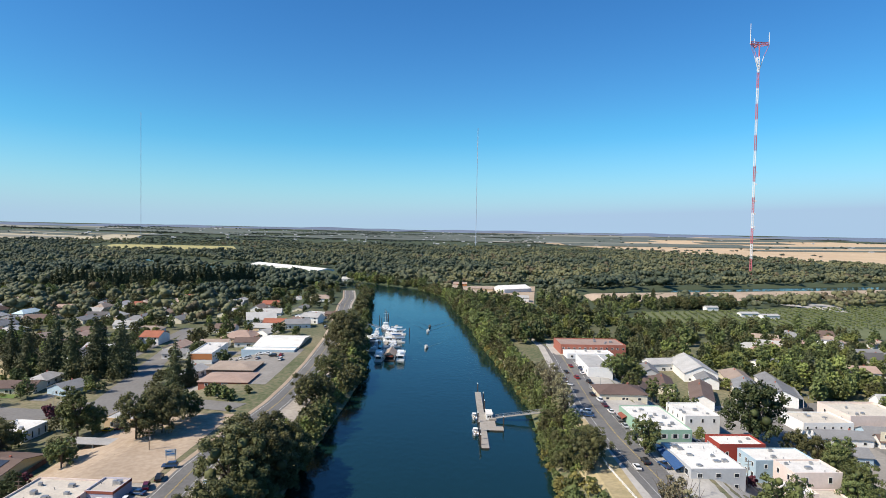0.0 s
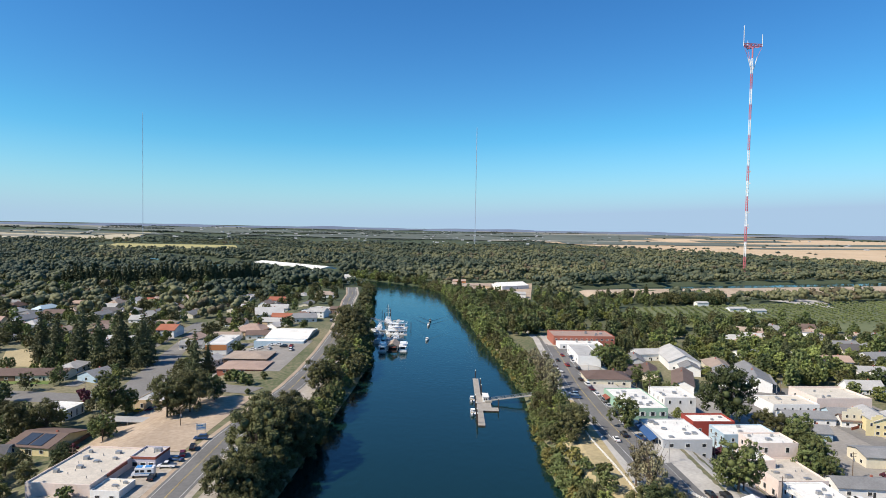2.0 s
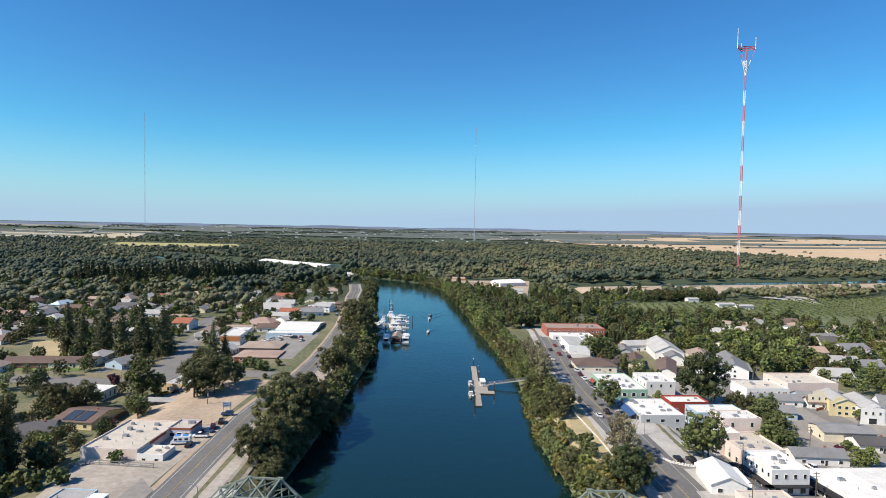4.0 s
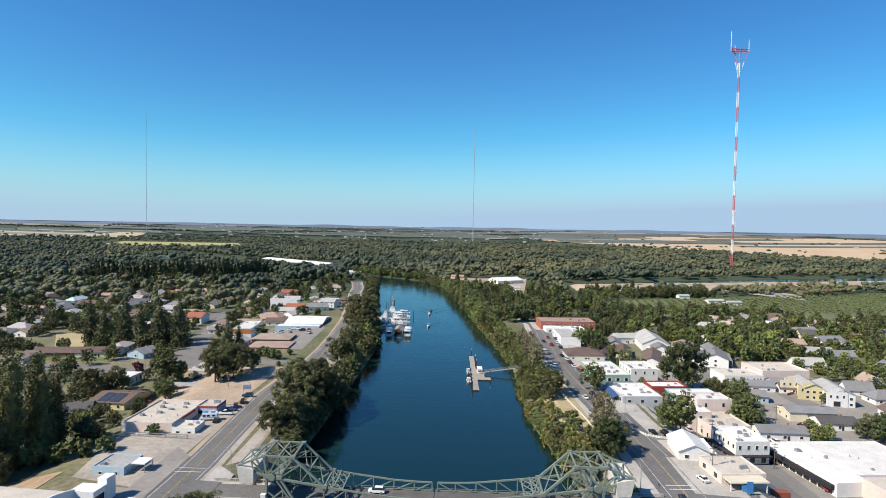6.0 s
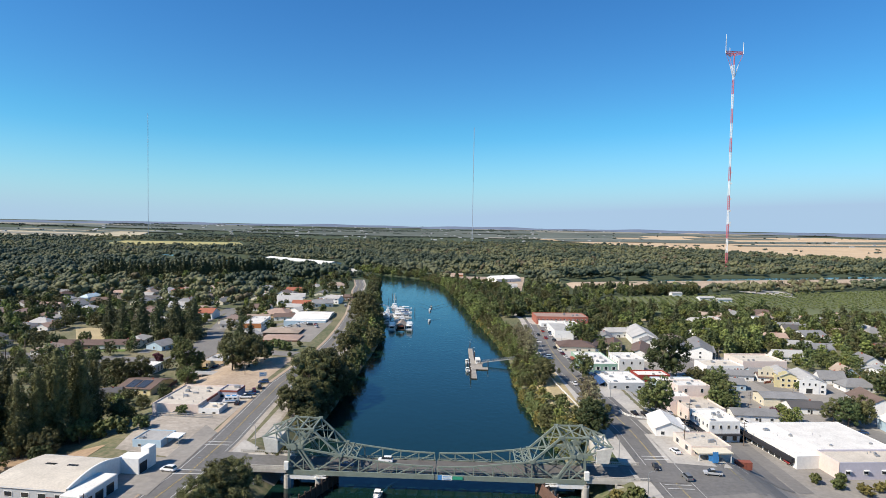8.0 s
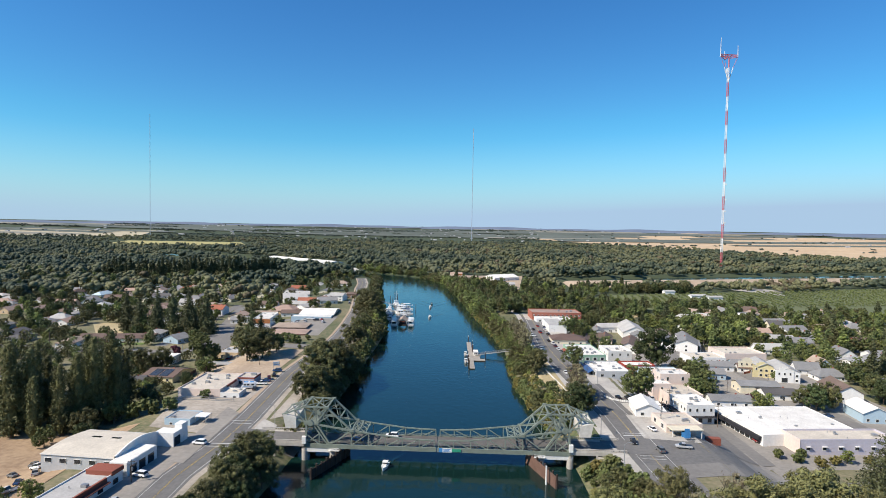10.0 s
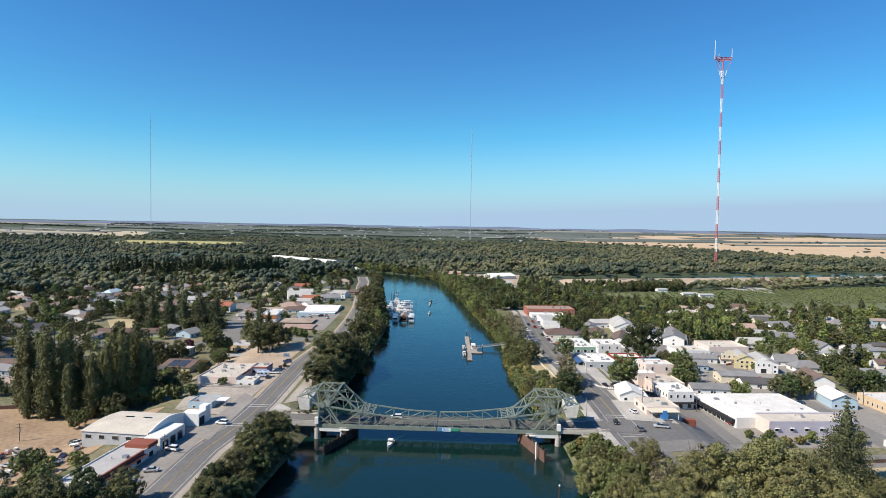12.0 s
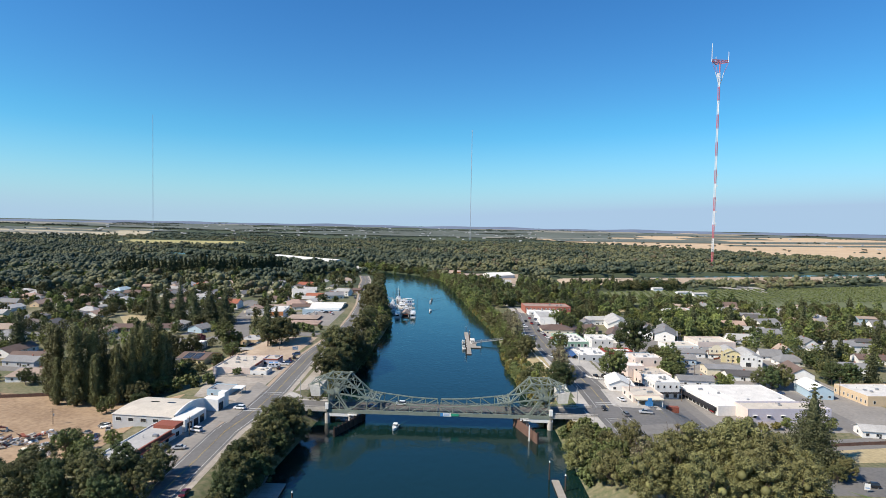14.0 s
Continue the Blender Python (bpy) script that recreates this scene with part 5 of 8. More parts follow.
house(35, 985, 40, 18, 4, 6, "tan", "tan", "low brown riverside shed", 0, windows=(), chimney=False, name="shed", category="shed")
house(-10, 1005, 26, 14, 4, 6, "tan", "rust", "low brown riverside house", 0, windows=(), chimney=False)

# left bank
t = flat_building("roadside_building", -119, -100, 296, 324, 9.6, "pink", "cream", "low pinkish stucco roadside building with a flat patched roof", -2, (("S", 1, 6.2, 1.6, 1.0),), 7, 0.5)
t = flat_building("roadside_building", -100, -92, 316, 325, 9.8, "mauve", "cream", "grey block wing with a red parapet band", -2, (("S", 3, 7.2, 1.6, 1.4),), 2, 0.5)
part("parapet_band", boxes((-4.1, 4.1, -4.62, -4.5, 9.0, 9.75), (4.0, 4.12, -4.5, 4.5, 9.0, 9.75)), "rusty", t, "dark red parapet band")
t = flat_building("roadside_building", -100, -91.5, 295, 303, 8.4, "white", "cream", "low white office wing with small windows", -2, (("S", 2, 6.6, 1.2, 0.7),), 2, 0.4)
part("parapet_band", boxes((-4.4, -4.2, 4.0, 14, 8.6, 9.5)), "rusty", t, "dark red parapet band")
flat_building("shop_building", -107, -97, 259, 269, 8.8, "blue", "light", "small pale blue block shop with a flat roof", -3, (("S", 2, 6.8, 1.0, 0.8),), 1, 0.3, "shop")
t = empty("canopy", -94.2, 263.5, gz(-94.2, 263.5), -3, "small white canopy on thin posts", "canopy")
part("canopy_roof", boxes((-2.2, 2.2, -2.4, 2.4, 2.6, 2.9)), "white_paint", t)
for a in (-2, 2):
    for c in (-2.2, 2.2):
        part("post", boxes((a - 0.07, a + 0.07, c - 0.07, c + 0.07, -0.1, 2.6)), "metal", t)


def barrel_hall():
    """A wide shed with a low curved roof behind a stepped white front."""
    site(-126, -92, 214, 258)
    z = gz(-112, 230)
    t = empty("garage_hall", -113, 229, z, -6, "large white garage hall with a curved metal roof", "garage")
    hx, hy = 12.5, 11.0
    part("wall", boxes((-hx, hx, -hy, hy, -1.5, 4.2)), "wall_grey", t)
    bm = bmesh.new()
    n = 12
    prof = [(-hy - 0.3 + (2 * hy + 0.6) * k / n, 4.2 + 1.3 * math.sin(math.pi * (0.08 + 0.84 * k / n)) - 0.4) for k in range(n + 1)]
    for sx in (0,):
        a = [bm.verts.new((-hx - 0.4, y, zz)) for y, zz in prof]
        c = [bm.verts.new((hx - 0.3, y, zz)) for y, zz in prof]
        for k in range(n):
            bm.faces.new((a[k], c[k], c[k + 1], a[k + 1]))
        d = [bm.verts.new((-hx - 0.4, y, 4.05)) for y, zz in prof]
        e = [bm.verts.new((hx - 0.3, y, 4.05)) for y, zz in prof]
        for k in range(n):
            bm.faces.new((d[k], a[k], a[k + 1], d[k + 1]))
            bm.faces.new((c[k], e[k], e[k + 1], c[k + 1]))
    part("roof", bm, "roof_cream", t, "curved pale metal roof")
    for ux in (-4, 3):
        part("skylight", boxes((ux - 1.6, ux + 1.6, 2.4, 3.4, 4.9, 5.16)), "glass_dark", t)
    window_row(t, "S", 5, 2.4, hx, hy, 2.2, 1.3)
    # street front with a raised arched parapet
    bm = bmesh.new()
    pts = [(-hy, 5.0)] + [(-hy + 2 * hy * k / 10, 5.0 + 1.9 * math.sin(math.pi * k / 10)) for k in range(11)] + [(hy, 5.0)]
    for (y0, z0), (y1, z1) in zip(pts, pts[1:]):
        if y1 - y0 > 1e-6:
            v = [bm.verts.new(p) for p in ((hx - 0.3, y0, -1.5), (hx - 0.3, y1, -1.5), (hx - 0.3, y1, z1), (hx - 0.3, y0, z0), (hx + 0.2, y0, -1.5), (hx + 0.2, y1, -1.5), (hx + 0.2, y1, z1), (hx + 0.2, y0, z0))]
            for f in ((3, 2, 1, 0), (4, 5, 6, 7), (3, 7, 6, 2)):
                bm.faces.new([v[i] for i in f])
    part("arched_parapet", bm, "wall_white", t)
    part("front_block", boxes((hx + 0.2, hx + 6, -hy - 3, -hy + 12, -1.5, 4.4)), "wall_white", t)
    part("front_roof", boxes((hx + 0.3, hx + 5.8, -hy - 2.8, -hy + 11.8, 4.4, 4.5)), "roof_white", t)
    part("corner_tower", boxes((hx + 3.4, hx + 6.2, hy + 4.5, hy + 8, -1.5, 6.4), (hx - 1, hx + 6, hy - 0.5, hy + 4.5, -1.5, 4.8)), "wall_white", t)
    for k in range(3):
        part("roller_door", boxes((hx + 6.0, hx + 6.08, -hy - 1.5 + k * 4.4, -hy + 1.6 + k * 4.4, -1.0, 2.9)), "glass_dark", t, "dark roller door in shade")
    part("roller_door", boxes((hx + 6.0, hx + 6.08, hy - 0.0, hy + 3.6, -1.0, 3.2)), "glass_dark", t, "dark roller door in shade")


barrel_hall()
t = flat_building("red_trim_shop", -108, -98, 180, 212, 10.0, "white", "light", "white roadside shop with a red mansard and pale roof", -6, (("E", 5, 7.4, 2.2, 1.6), ("S", 2, 7.6, 1.4, 1.0)), 1, 0.4, "shop")
part("mansard", boxes((4.9, 6.4, -13, 9, 8.6, 8.9), (4.6, 5.2, -13, 9, 8.9, 10.1), (-3, 5.3, 11, 16.2, 9.6, 10.9)), "rusty", t, "red mansard strip along the street front")
flat_building("office_building", -173, -160, 374, 387, 4.4, "white", "white", "white flat-roofed office with tall dark windows", -4, (("S", 6, 1.8, 0.7, 2.6), ("E", 4, 1.8, 0.7, 2.6)), 2, 0.3, "office")
flat_building("office_building", -140, -127, 392, 410, 4.2, "tan", "light", "tan office with a white overhanging flat roof", -4, (("S", 2, 1.6, 1.2, 1.8), ("E", 2, 1.6, 1.2, 1.4)), 3, 0.3, "office")
t = empty("carport", -132.5, 370, gz(-132.5, 370), -2, "long low grey carport", "carport")
part("carport_roof", boxes((-9.5, 9.5, -3.2, 3.2, 2.3, 2.55)), "roof_light", t)
for a in (-9, -3, 3, 9):
    for c in (-3, 3):
        part("post", boxes((a - 0.08, a + 0.08, c - 0.08, c + 0.08, -1.5, 2.3)), "metal", t)
t = house(-149, 348, 17, 19, 3.0, 5.0, "yellow", "brown", "low house with a broad brown roof and solar panels", -6)
for u in (-5.2, 0.2):
    bm = boxes((u, u + 4.6, -4.0, 3.6, 0, 0.1))
    bmesh.ops.transform(bm, matrix=Matrix.Translation((0.3, -5.0, 4.27)) @ Matrix.Rotation(math.atan2(2.0, 9.5), 4, "X"), verts=bm.verts)
    part("solar_panel", bm, "solar", t, "dark blue-grey solar panel array")
house(-159, 332, 12, 16, 2.8, 4.4, "white", "dark", "low house with a dark grey roof", 25)
t = flat_building("orange_building", -157, -144, 503, 535, 6.8, "white", "white", "white block with an orange cladding front", 5, (("E", 4, 4.2, 1.4, 1.0),), 2, 0.5)
part("orange_cladding", boxes((-6.6, 6.6, -16.1, -16.0, 2.8, 6.2)), "wall_orange", t, "orange wood cladding panel")
house(-116, 471, 24, 20, 3.2, 4.4, "brown", "tan", "shopping centre hall with a brown-grey low roof", 2, hip=True, chimney=False, name="shop_hall", category="shop", base=4.4)
house(-111, 449, 24, 19, 2.8, 3.9, "brick", "rust", "shopping centre hall with a reddish low roof", 2, hip=True, chimney=False, name="shop_hall", category="shop", base=4.2)
house(-111, 541, 28, 38, 4.0, 6.0, "white", "white", "car showroom with a big white metal roof", 3, windows=(("S", 5),), chimney=False, name="showroom", category="shop", base=3.4)
t = flat_building("shop_canopy", -128, -96, 512, 521, 7.6, "blue", "white", "wide white canopy front of the showroom", 3, (), 0, 0.3, "shop")
house(-140, 560, 18, 12, 3.4, 5.6, "white", "brown", "low house with a brown roof by the showroom", 10)
house(-135, 590, 16, 12, 3.6, 6.0, "white", "light", "white house with a pale roof by the showroom", 60)
house(-118, 603, 18, 13, 3.6, 6.4, "white", "grey", "white house with a grey gabled roof", 20)
house(-126, 618, 16, 10, 3.4, 5.8, "tan", "rust", "low house with a rusty roof", 75)
house(-146, 640, 18, 12, 3.4, 6.0, "white", "red", "white house with a red roof", 0)
house(-180, 540, 17, 12, 3.2, 5.6, "cream", "rust", "low house with a reddish roof", 85)
house(-172, 520, 14, 10, 3.2, 5.2, "white", "grey", "low white house with a grey roof", 10)
house(-142, 478, 13, 10, 3.0, 5.2, "white", "light", "low white house with a pale roof", 80)
house(-225, 530, 18, 12, 3.2, 5.6, "white", "light", "low white house with a pale roof", 0)
house(-255, 540, 18, 12, 3.2, 5.6, "tan", "brown", "low tan house with a brown roof", 0)
house(-285, 555, 18, 12, 3.2, 5.6, "white", "tan", "low white house with a tan roof", 85)
house(-163, 655, 24, 20, 4, 9, "white", "light", "white house with steep grey gable", 20)
flat_building("white_building", -128, -104, 640, 668, 8.6, "white", "light", "long white building by the levee road", -14, (("S", 5, 6.8, 1.2, 1.2),), 2, 0.4)
house(-112, 625, 14, 12, 5, 7.4, "white", "light", "white house with balconies by the levee", -10, storeys=2)
house(-101, 648, 10, 8, 4, 5.6, "brown", "brown", "small brown wooden house by the levee", -10)
house(-207, 562, 13, 16, 5.4, 8.4, "white", "red", "white house with a red tile roof", 0, storeys=2)
house(-152, 580, 22, 26, 3.4, 7, "tan", "rust", "house with a broad reddish hipped roof", 0, hip=True)
house(-214, 440, 24, 12, 3.0, 5.2, "cream", "brown", "low ranch house with a brown roof and white garage", 8, garage=True)
house(-238, 437, 24, 12, 3.0, 5.2, "brown", "brown", "low ranch house with a long brown roof", 6)
house(-187, 440, 12, 13, 3.0, 5.6, "blue", "grey", "grey-blue house with a grey gabled roof", 70)
house(-181, 747, 20, 14, 4, 7, "white", "red", "white house with a reddish roof", 0)
house(-166, 690, 20, 14, 4, 7, "white", "light", "white house with a pale gabled roof", 10)
FAR_HOUSES = [(-332, 572, "brown"), (-325, 585, "light"), (-315, 533, "grey"), (-372, 665, "blue"), (-343, 730, "grey"), (-322, 725, "light"), (-308, 727, "red"), (-453, 750, "tan"), (-316, 512, "light"),
              (-338, 478, "grey"), (-497, 680, "red"), (-265, 356, "brown"), (-300, 400, "grey"), (-360, 440, "brown"), (-390, 520, "light"), (-430, 560, "grey"), (-400, 610, "tan"), (-270, 590, "brown"), (-262, 640, "grey"),
              (-290, 660, "light"), (-250, 700, "brown"), (-230, 650, "grey"), (-230, 600, "tan"), (-205, 700, "light"), (-240, 330, "grey"), (-275, 310, "light"), (-310, 345, "brown"), (-345, 390, "grey"),
              (-225, 780, "light"), (-280, 790, "red"), (-420, 700, "grey"), (-380, 780, "brown"), (-465, 640, "light"), (-520, 780, "tan"), (-300, 270, "light"), (-215, 300, "tan"), (-225, 268, "brown"),
              (-150, 620, "light"), (-140, 700, "grey"), (-136, 760, "tan"), (-170, 800, "light"), (-600, 720, "grey"), (-560, 640, "light"), (-480, 560, "brown"), (-430, 470, "grey"), (-380, 360, "light"), (-420, 400, "red")]
g = random.Random(9)
for x, y, roof in FAR_HOUSES:
    house(x, y, g.uniform(15, 23), g.uniform(10, 13), 3.0, g.uniform(4.8, 6.2), g.choice(["white", "cream", "tan", "grey", "blue"]), roof,
          {"brown": "low house with a brown roof among trees", "grey": "low house with a grey roof among trees", "light": "low house with a pale roof among trees", "red": "low house with a red roof among trees",
           "tan": "low house with a tan roof among trees", "blue": "low house with a pale blue roof among trees"}[roof], g.choice([0, 8, 85, 92, -6]), hip=g.random() < 0.4, garage=g.random() < 0.4)
g = random.Random(31)
for k in range(60):
    x, y = g.uniform(218, 430), g.uniform(372, 660)
    if any(a - 6 < x < b + 6 and c - 5 < y < d + 5 for a, b, c, d in rects) or y > 640 + (x - 240) * 0.3:
        continue
    roof = g.choice(["light", "grey", "brown", "grey", "tan", "light", "grey", "dark", "tan", "rust"])
    house(x, y, g.uniform(13, 20), g.uniform(9, 12), g.choice([3.0, 3.0, 5.4]), g.uniform(6.2, 7.4), g.choice(["white", "white", "cream", "blue"]), roof, f"{dict(light='pale-roofed', grey='grey-roofed', brown='brown-roofed', dark='dark-roofed', rust='rusty-roofed', tan='tan-roofed')[roof]} house among garden trees", g.choice([0, -8, 84, 90]), hip=g.random() < 0.4)
for k in range(125):
    x, y = -g.uniform(145, 460), g.uniform(420, 760)
    if any(a - 7 < x < b + 7 and c - 6 < y < d + 6 for a, b, c, d in rects) or (-292 < x < -225 and 455 < y < 510) or abs(x + 153 + (y - 420) * 0.29) < 15 or (x > -190 and y < 440) or (-245 < x < -175 and 462 < y < 492):
        continue
    roof = g.choice(["light", "grey", "brown", "grey", "tan", "light", "grey", "dark", "tan", "rust"])
    house(x, y, g.uniform(13, 20), g.uniform(9, 12), 3.0, g.uniform(5.0, 6.2), g.choice(["white", "white", "cream", "tan"]), roof, f"{dict(light='pale-roofed', grey='grey-roofed', brown='brown-roofed', dark='dark-roofed', rust='rusty-roofed', tan='tan-roofed')[roof]} house among garden trees", g.choice([0, 8, 84, 94]), hip=g.random() < 0.4)
house(-303, 1243, 215, 34, 11, 14, "white", "white", "very long white packing house among the woods", -40, windows=(("S", 14),), chimney=False, name="packing_house", category="warehouse")
house(-160, 1060, 22, 14, 5, 8, "white", "light", "white house on the far bank", -10)
house(-230, 1130, 30, 14, 4, 7, "white", "light", "white house on the far bank", -40)
house(-243, 342, 24, 11, 3.0, 5.0, "white", "brown", "low white house with a long brown roof", 6)
house(-214, 306, 22, 12, 3.0, 5.0, "yellow", "grey", "low pale yellow house with a grey roof", 4, garage=True)
house(55, 806, 16, 12, 6, 7, "grey", "grey", "dark grey block shed beside a white one", 0, windows=(), chimney=False, name="shed", category="shed")
house(10, 1045, 20, 12, 4, 6, "orange", "rust", "low rust-coloured shed on the bare yard", 0, windows=(), chimney=False, name="shed", category="shed")
for x, y, roof, rz in [(109, 488, 'brown', 20), (125, 502, 'grey', 20), (143, 507, 'brown', 75), (132, 470, 'grey', 80), (148, 480, 'light', 80), (163, 511, 'brown', -10), (135, 462, 'light', 84), (100, 471, 'brown', 75), (139, 531, 'grey', 0), (133, 536, 'light', 10), (106, 491, 'brown', 80), (120, 502, 'grey', 78), (137, 503, 'light', 78), (118, 470, 'brown', 80), (147, 498, 'grey', 78), (183, 497, 'grey', 80), (150, 458, 'light', 80), (112, 522, 'light', 80)]:
    if all(not (a - 3 < x < b + 3 and c - 2 < y < d + 2) for a, b, c, d in rects):
        house(x, y, 17, 11, 4.4, 7.0, "white", roof, {"brown": "white house with a brown gabled roof", "grey": "white house with a grey gabled roof", "light": "white house with a pale gabled roof"}[roof] + " behind the main street", rz, chimney=False)

# ---- docks and boats ----
M["dock"] = material("dock", (0.36, 0.33, 0.29), (0.27, 0.245, 0.21), rough=0.9, big=0.5, fine=2.5)
M["hull_white"] = material("hull_white", (0.8, 0.8, 0.79), rough=0.3, fine=0.5)
M["hull_dark"] = material("hull_dark", (0.04, 0.05, 0.07), rough=0.3)
M["canvas_blue"] = material("canvas_blue", (0.03, 0.08, 0.20))
M["canvas_tan"] = material("canvas_tan", (0.42, 0.34, 0.24))


def pile(x, y, h=4.6, cap=True, parent=None):
    t = empty("mooring_pile", x, y, 0, 0, "dark steel mooring pile with a white cone cap", "pile", "mooring piles")
    bm = bmesh.new()
    tube(bm, (0, 0, -3), (0, 0, h), 0.24, n=9)
    part("shaft", bm, "timber_dark", t)
    if cap:
        bm = bmesh.new()
        tube(bm, (0, 0, h), (0, 0, h + 0.55), 0.27, 0.06, 9)
        part("cap", bm, "white_paint", t, "white cone cap")
    return t


def float_dock(label, *rows):
    t = empty("floating_dock", rows[0][0], rows[0][2], 0, 0, label, "dock")
    for x0, x1, y0, y1 in rows:
        ox, oy = rows[0][0], rows[0][2]
        part("float", boxes((x0 - ox, x1 - ox, y0 - oy, y1 - oy, -0.4, 0.42)), "timber_dark", t)
        n = max(2, int((y1 - y0) / 1.6))
        for k in range(n):
            a = y0 - oy + (y1 - y0) * k / n
            part("deck_board", boxes((x0 - ox - 0.05, x1 - ox + 0.05, a + 0.03, a + (y1 - y0) / n - 0.03, 0.42, 0.52)), "dock", t)
    return t


float_dock("long grey plank public dock floating on the river", (12.5, 15.4, 380, 456.5), (15.5, 22.6, 400, 405), (15.5, 19.6, 405.1, 424))
for x, y in ((13.9, 457.2), (15.9, 440), (15.9, 428), (12.2, 410), (12.2, 398), (12.2, 389), (12.2, 383), (22.9, 405.6)):
    pile(x, y)
t = empty("gangway", 20, 413.6, 0, 4.5, "grey metal gangway from the bank to the dock", "gangway")
bm = bmesh.new()
for y in (-1.0, 1.0):
    for z0 in (0.0, 1.1):
        beam(bm, (0, y, 1.3 + z0), (21, y, 3.9 + z0), 0.14)
    for k in range(15):
        beam(bm, (1.5 * k, y, 1.3 + 2.6 * k / 14), (1.5 * k, y, 2.4 + 2.6 * k / 14), 0.09)
        if k < 14:
            beam(bm, (1.5 * k, y, 1.3 + 2.6 * k / 14), (1.5 * k + 1.5, y, 2.4 + 2.6 * (k + 1) / 14), 0.07)
part("truss", bm, "metal", t)
bm = bmesh.new()
beam(bm, (0, 0, 1.25), (21, 0, 3.85), 1.9, 0.12)
part("walkway", bm, "dock", t)
part("landing", boxes((-3, 0.2, -1.6, 1.6, 0.5, 1.25)), "dock", t)
t = empty("dock_shed", 17.3, 417, 0.5, 0, "small white pump shed on the dock", "shed")
part("wall", boxes((-1.3, 1.3, -3.5, 3.5, 0, 2.2)), "white_paint", t)
part("roof", boxes((-1.5, 1.5, -3.7, 3.7, 2.2, 2.35)), "roof_white", t)
for k in (-1.5, 1.2):
    window(t, "S", 0.3 * k, 1.3, 1.3, 3.5, 0.8, 0.9)


def boat_hull(L, B, H):
    """A hull: pointed bow at +y, flared sides, open deck inside a gunwale."""
    bm = bmesh.new()
    rings = []
    n = 9
    for k in range(n):
        u = k / (n - 1)
        w = B / 2 * (1 - max(0, (u - 0.45) / 0.55) ** 2.2)
        sheer = H * (1 + 0.28 * u * u)
        y = -L / 2 + L * u
        rings.append([bm.verts.new(p) for p in ((-w, y, sheer), (-w * 0.78, y, 0.0), (-w * 0.3, y, -0.25), (w * 0.3, y, -0.25), (w * 0.78, y, 0.0), (w, y, sheer), (w * 0.86, y, sheer), (w * 0.82, y, sheer * 0.72), (-w * 0.82, y, sheer * 0.72), (-w * 0.86, y, sheer))])
    for a, b in zip(rings, rings[1:]):
        for i in range(10):
            j = (i + 1) % 10
            bm.faces.new((a[i], a[j], b[j], b[i]))
    bm.faces.new(rings[0])
    bmesh.ops.remove_doubles(bm, verts=bm.verts, dist=0.002)
    bmesh.ops.recalc_face_normals(bm, faces=bm.faces)
    return bm


def runabout(x, y, rz, L=6.5, hull="hull_white", top="white_paint", label="small white motorboat with a windscreen on the river"):
    t = empty("motorboat", x, y, 0.12, rz, label, "boat")
    part("hull", boat_hull(L, L * 0.36, 0.85), hull, t)
    part("cabin", boxes((-L * 0.11, L * 0.11, -L * 0.02, L * 0.2, 0.6, 1.25)), "hull_white", t)
    bm = bmesh.new()
    v = [bm.verts.new(p) for p in ((-L * 0.12, -L * 0.02, 1.25), (L * 0.12, -L * 0.02, 1.25), (L * 0.09, L * 0.06, 1.9), (-L * 0.09, L * 0.06, 1.9))]
    w = [bm.verts.new((q.co.x, q.co.y + 0.06, q.co.z)) for q in v]
    bm.faces.new(v), bm.faces.new(w[::-1])
    for i in range(4):
        bm.faces.new((v[i], w[i], w[(i + 1) % 4], v[(i + 1) % 4]))
    part("windscreen", bm, "glass_dark", t)
    part("roof", boxes((-L * 0.14, L * 0.14, -L * 0.24, L * 0.1, 1.95, 2.05)), top, t)
    for a in (-1, 1):
        for c in (-L * 0.22, L * 0.05):
            part("roof_post", boxes((a * L * 0.13 - 0.03, a * L * 0.13 + 0.03, c - 0.03, c + 0.03, 0.7, 1.95)), "metal", t)
    for a in (-0.5, 0.5):
        part("seat", boxes((a - 0.3, a + 0.3, -L * 0.28, -L * 0.2, 0.6, 1.05)), "canvas_tan", t)
    part("outboard_motor", boxes((-0.22, 0.22, -L / 2 - 0.5, -L / 2 - 0.02, 0.1, 1.15)), "hull_dark", t)
    return t


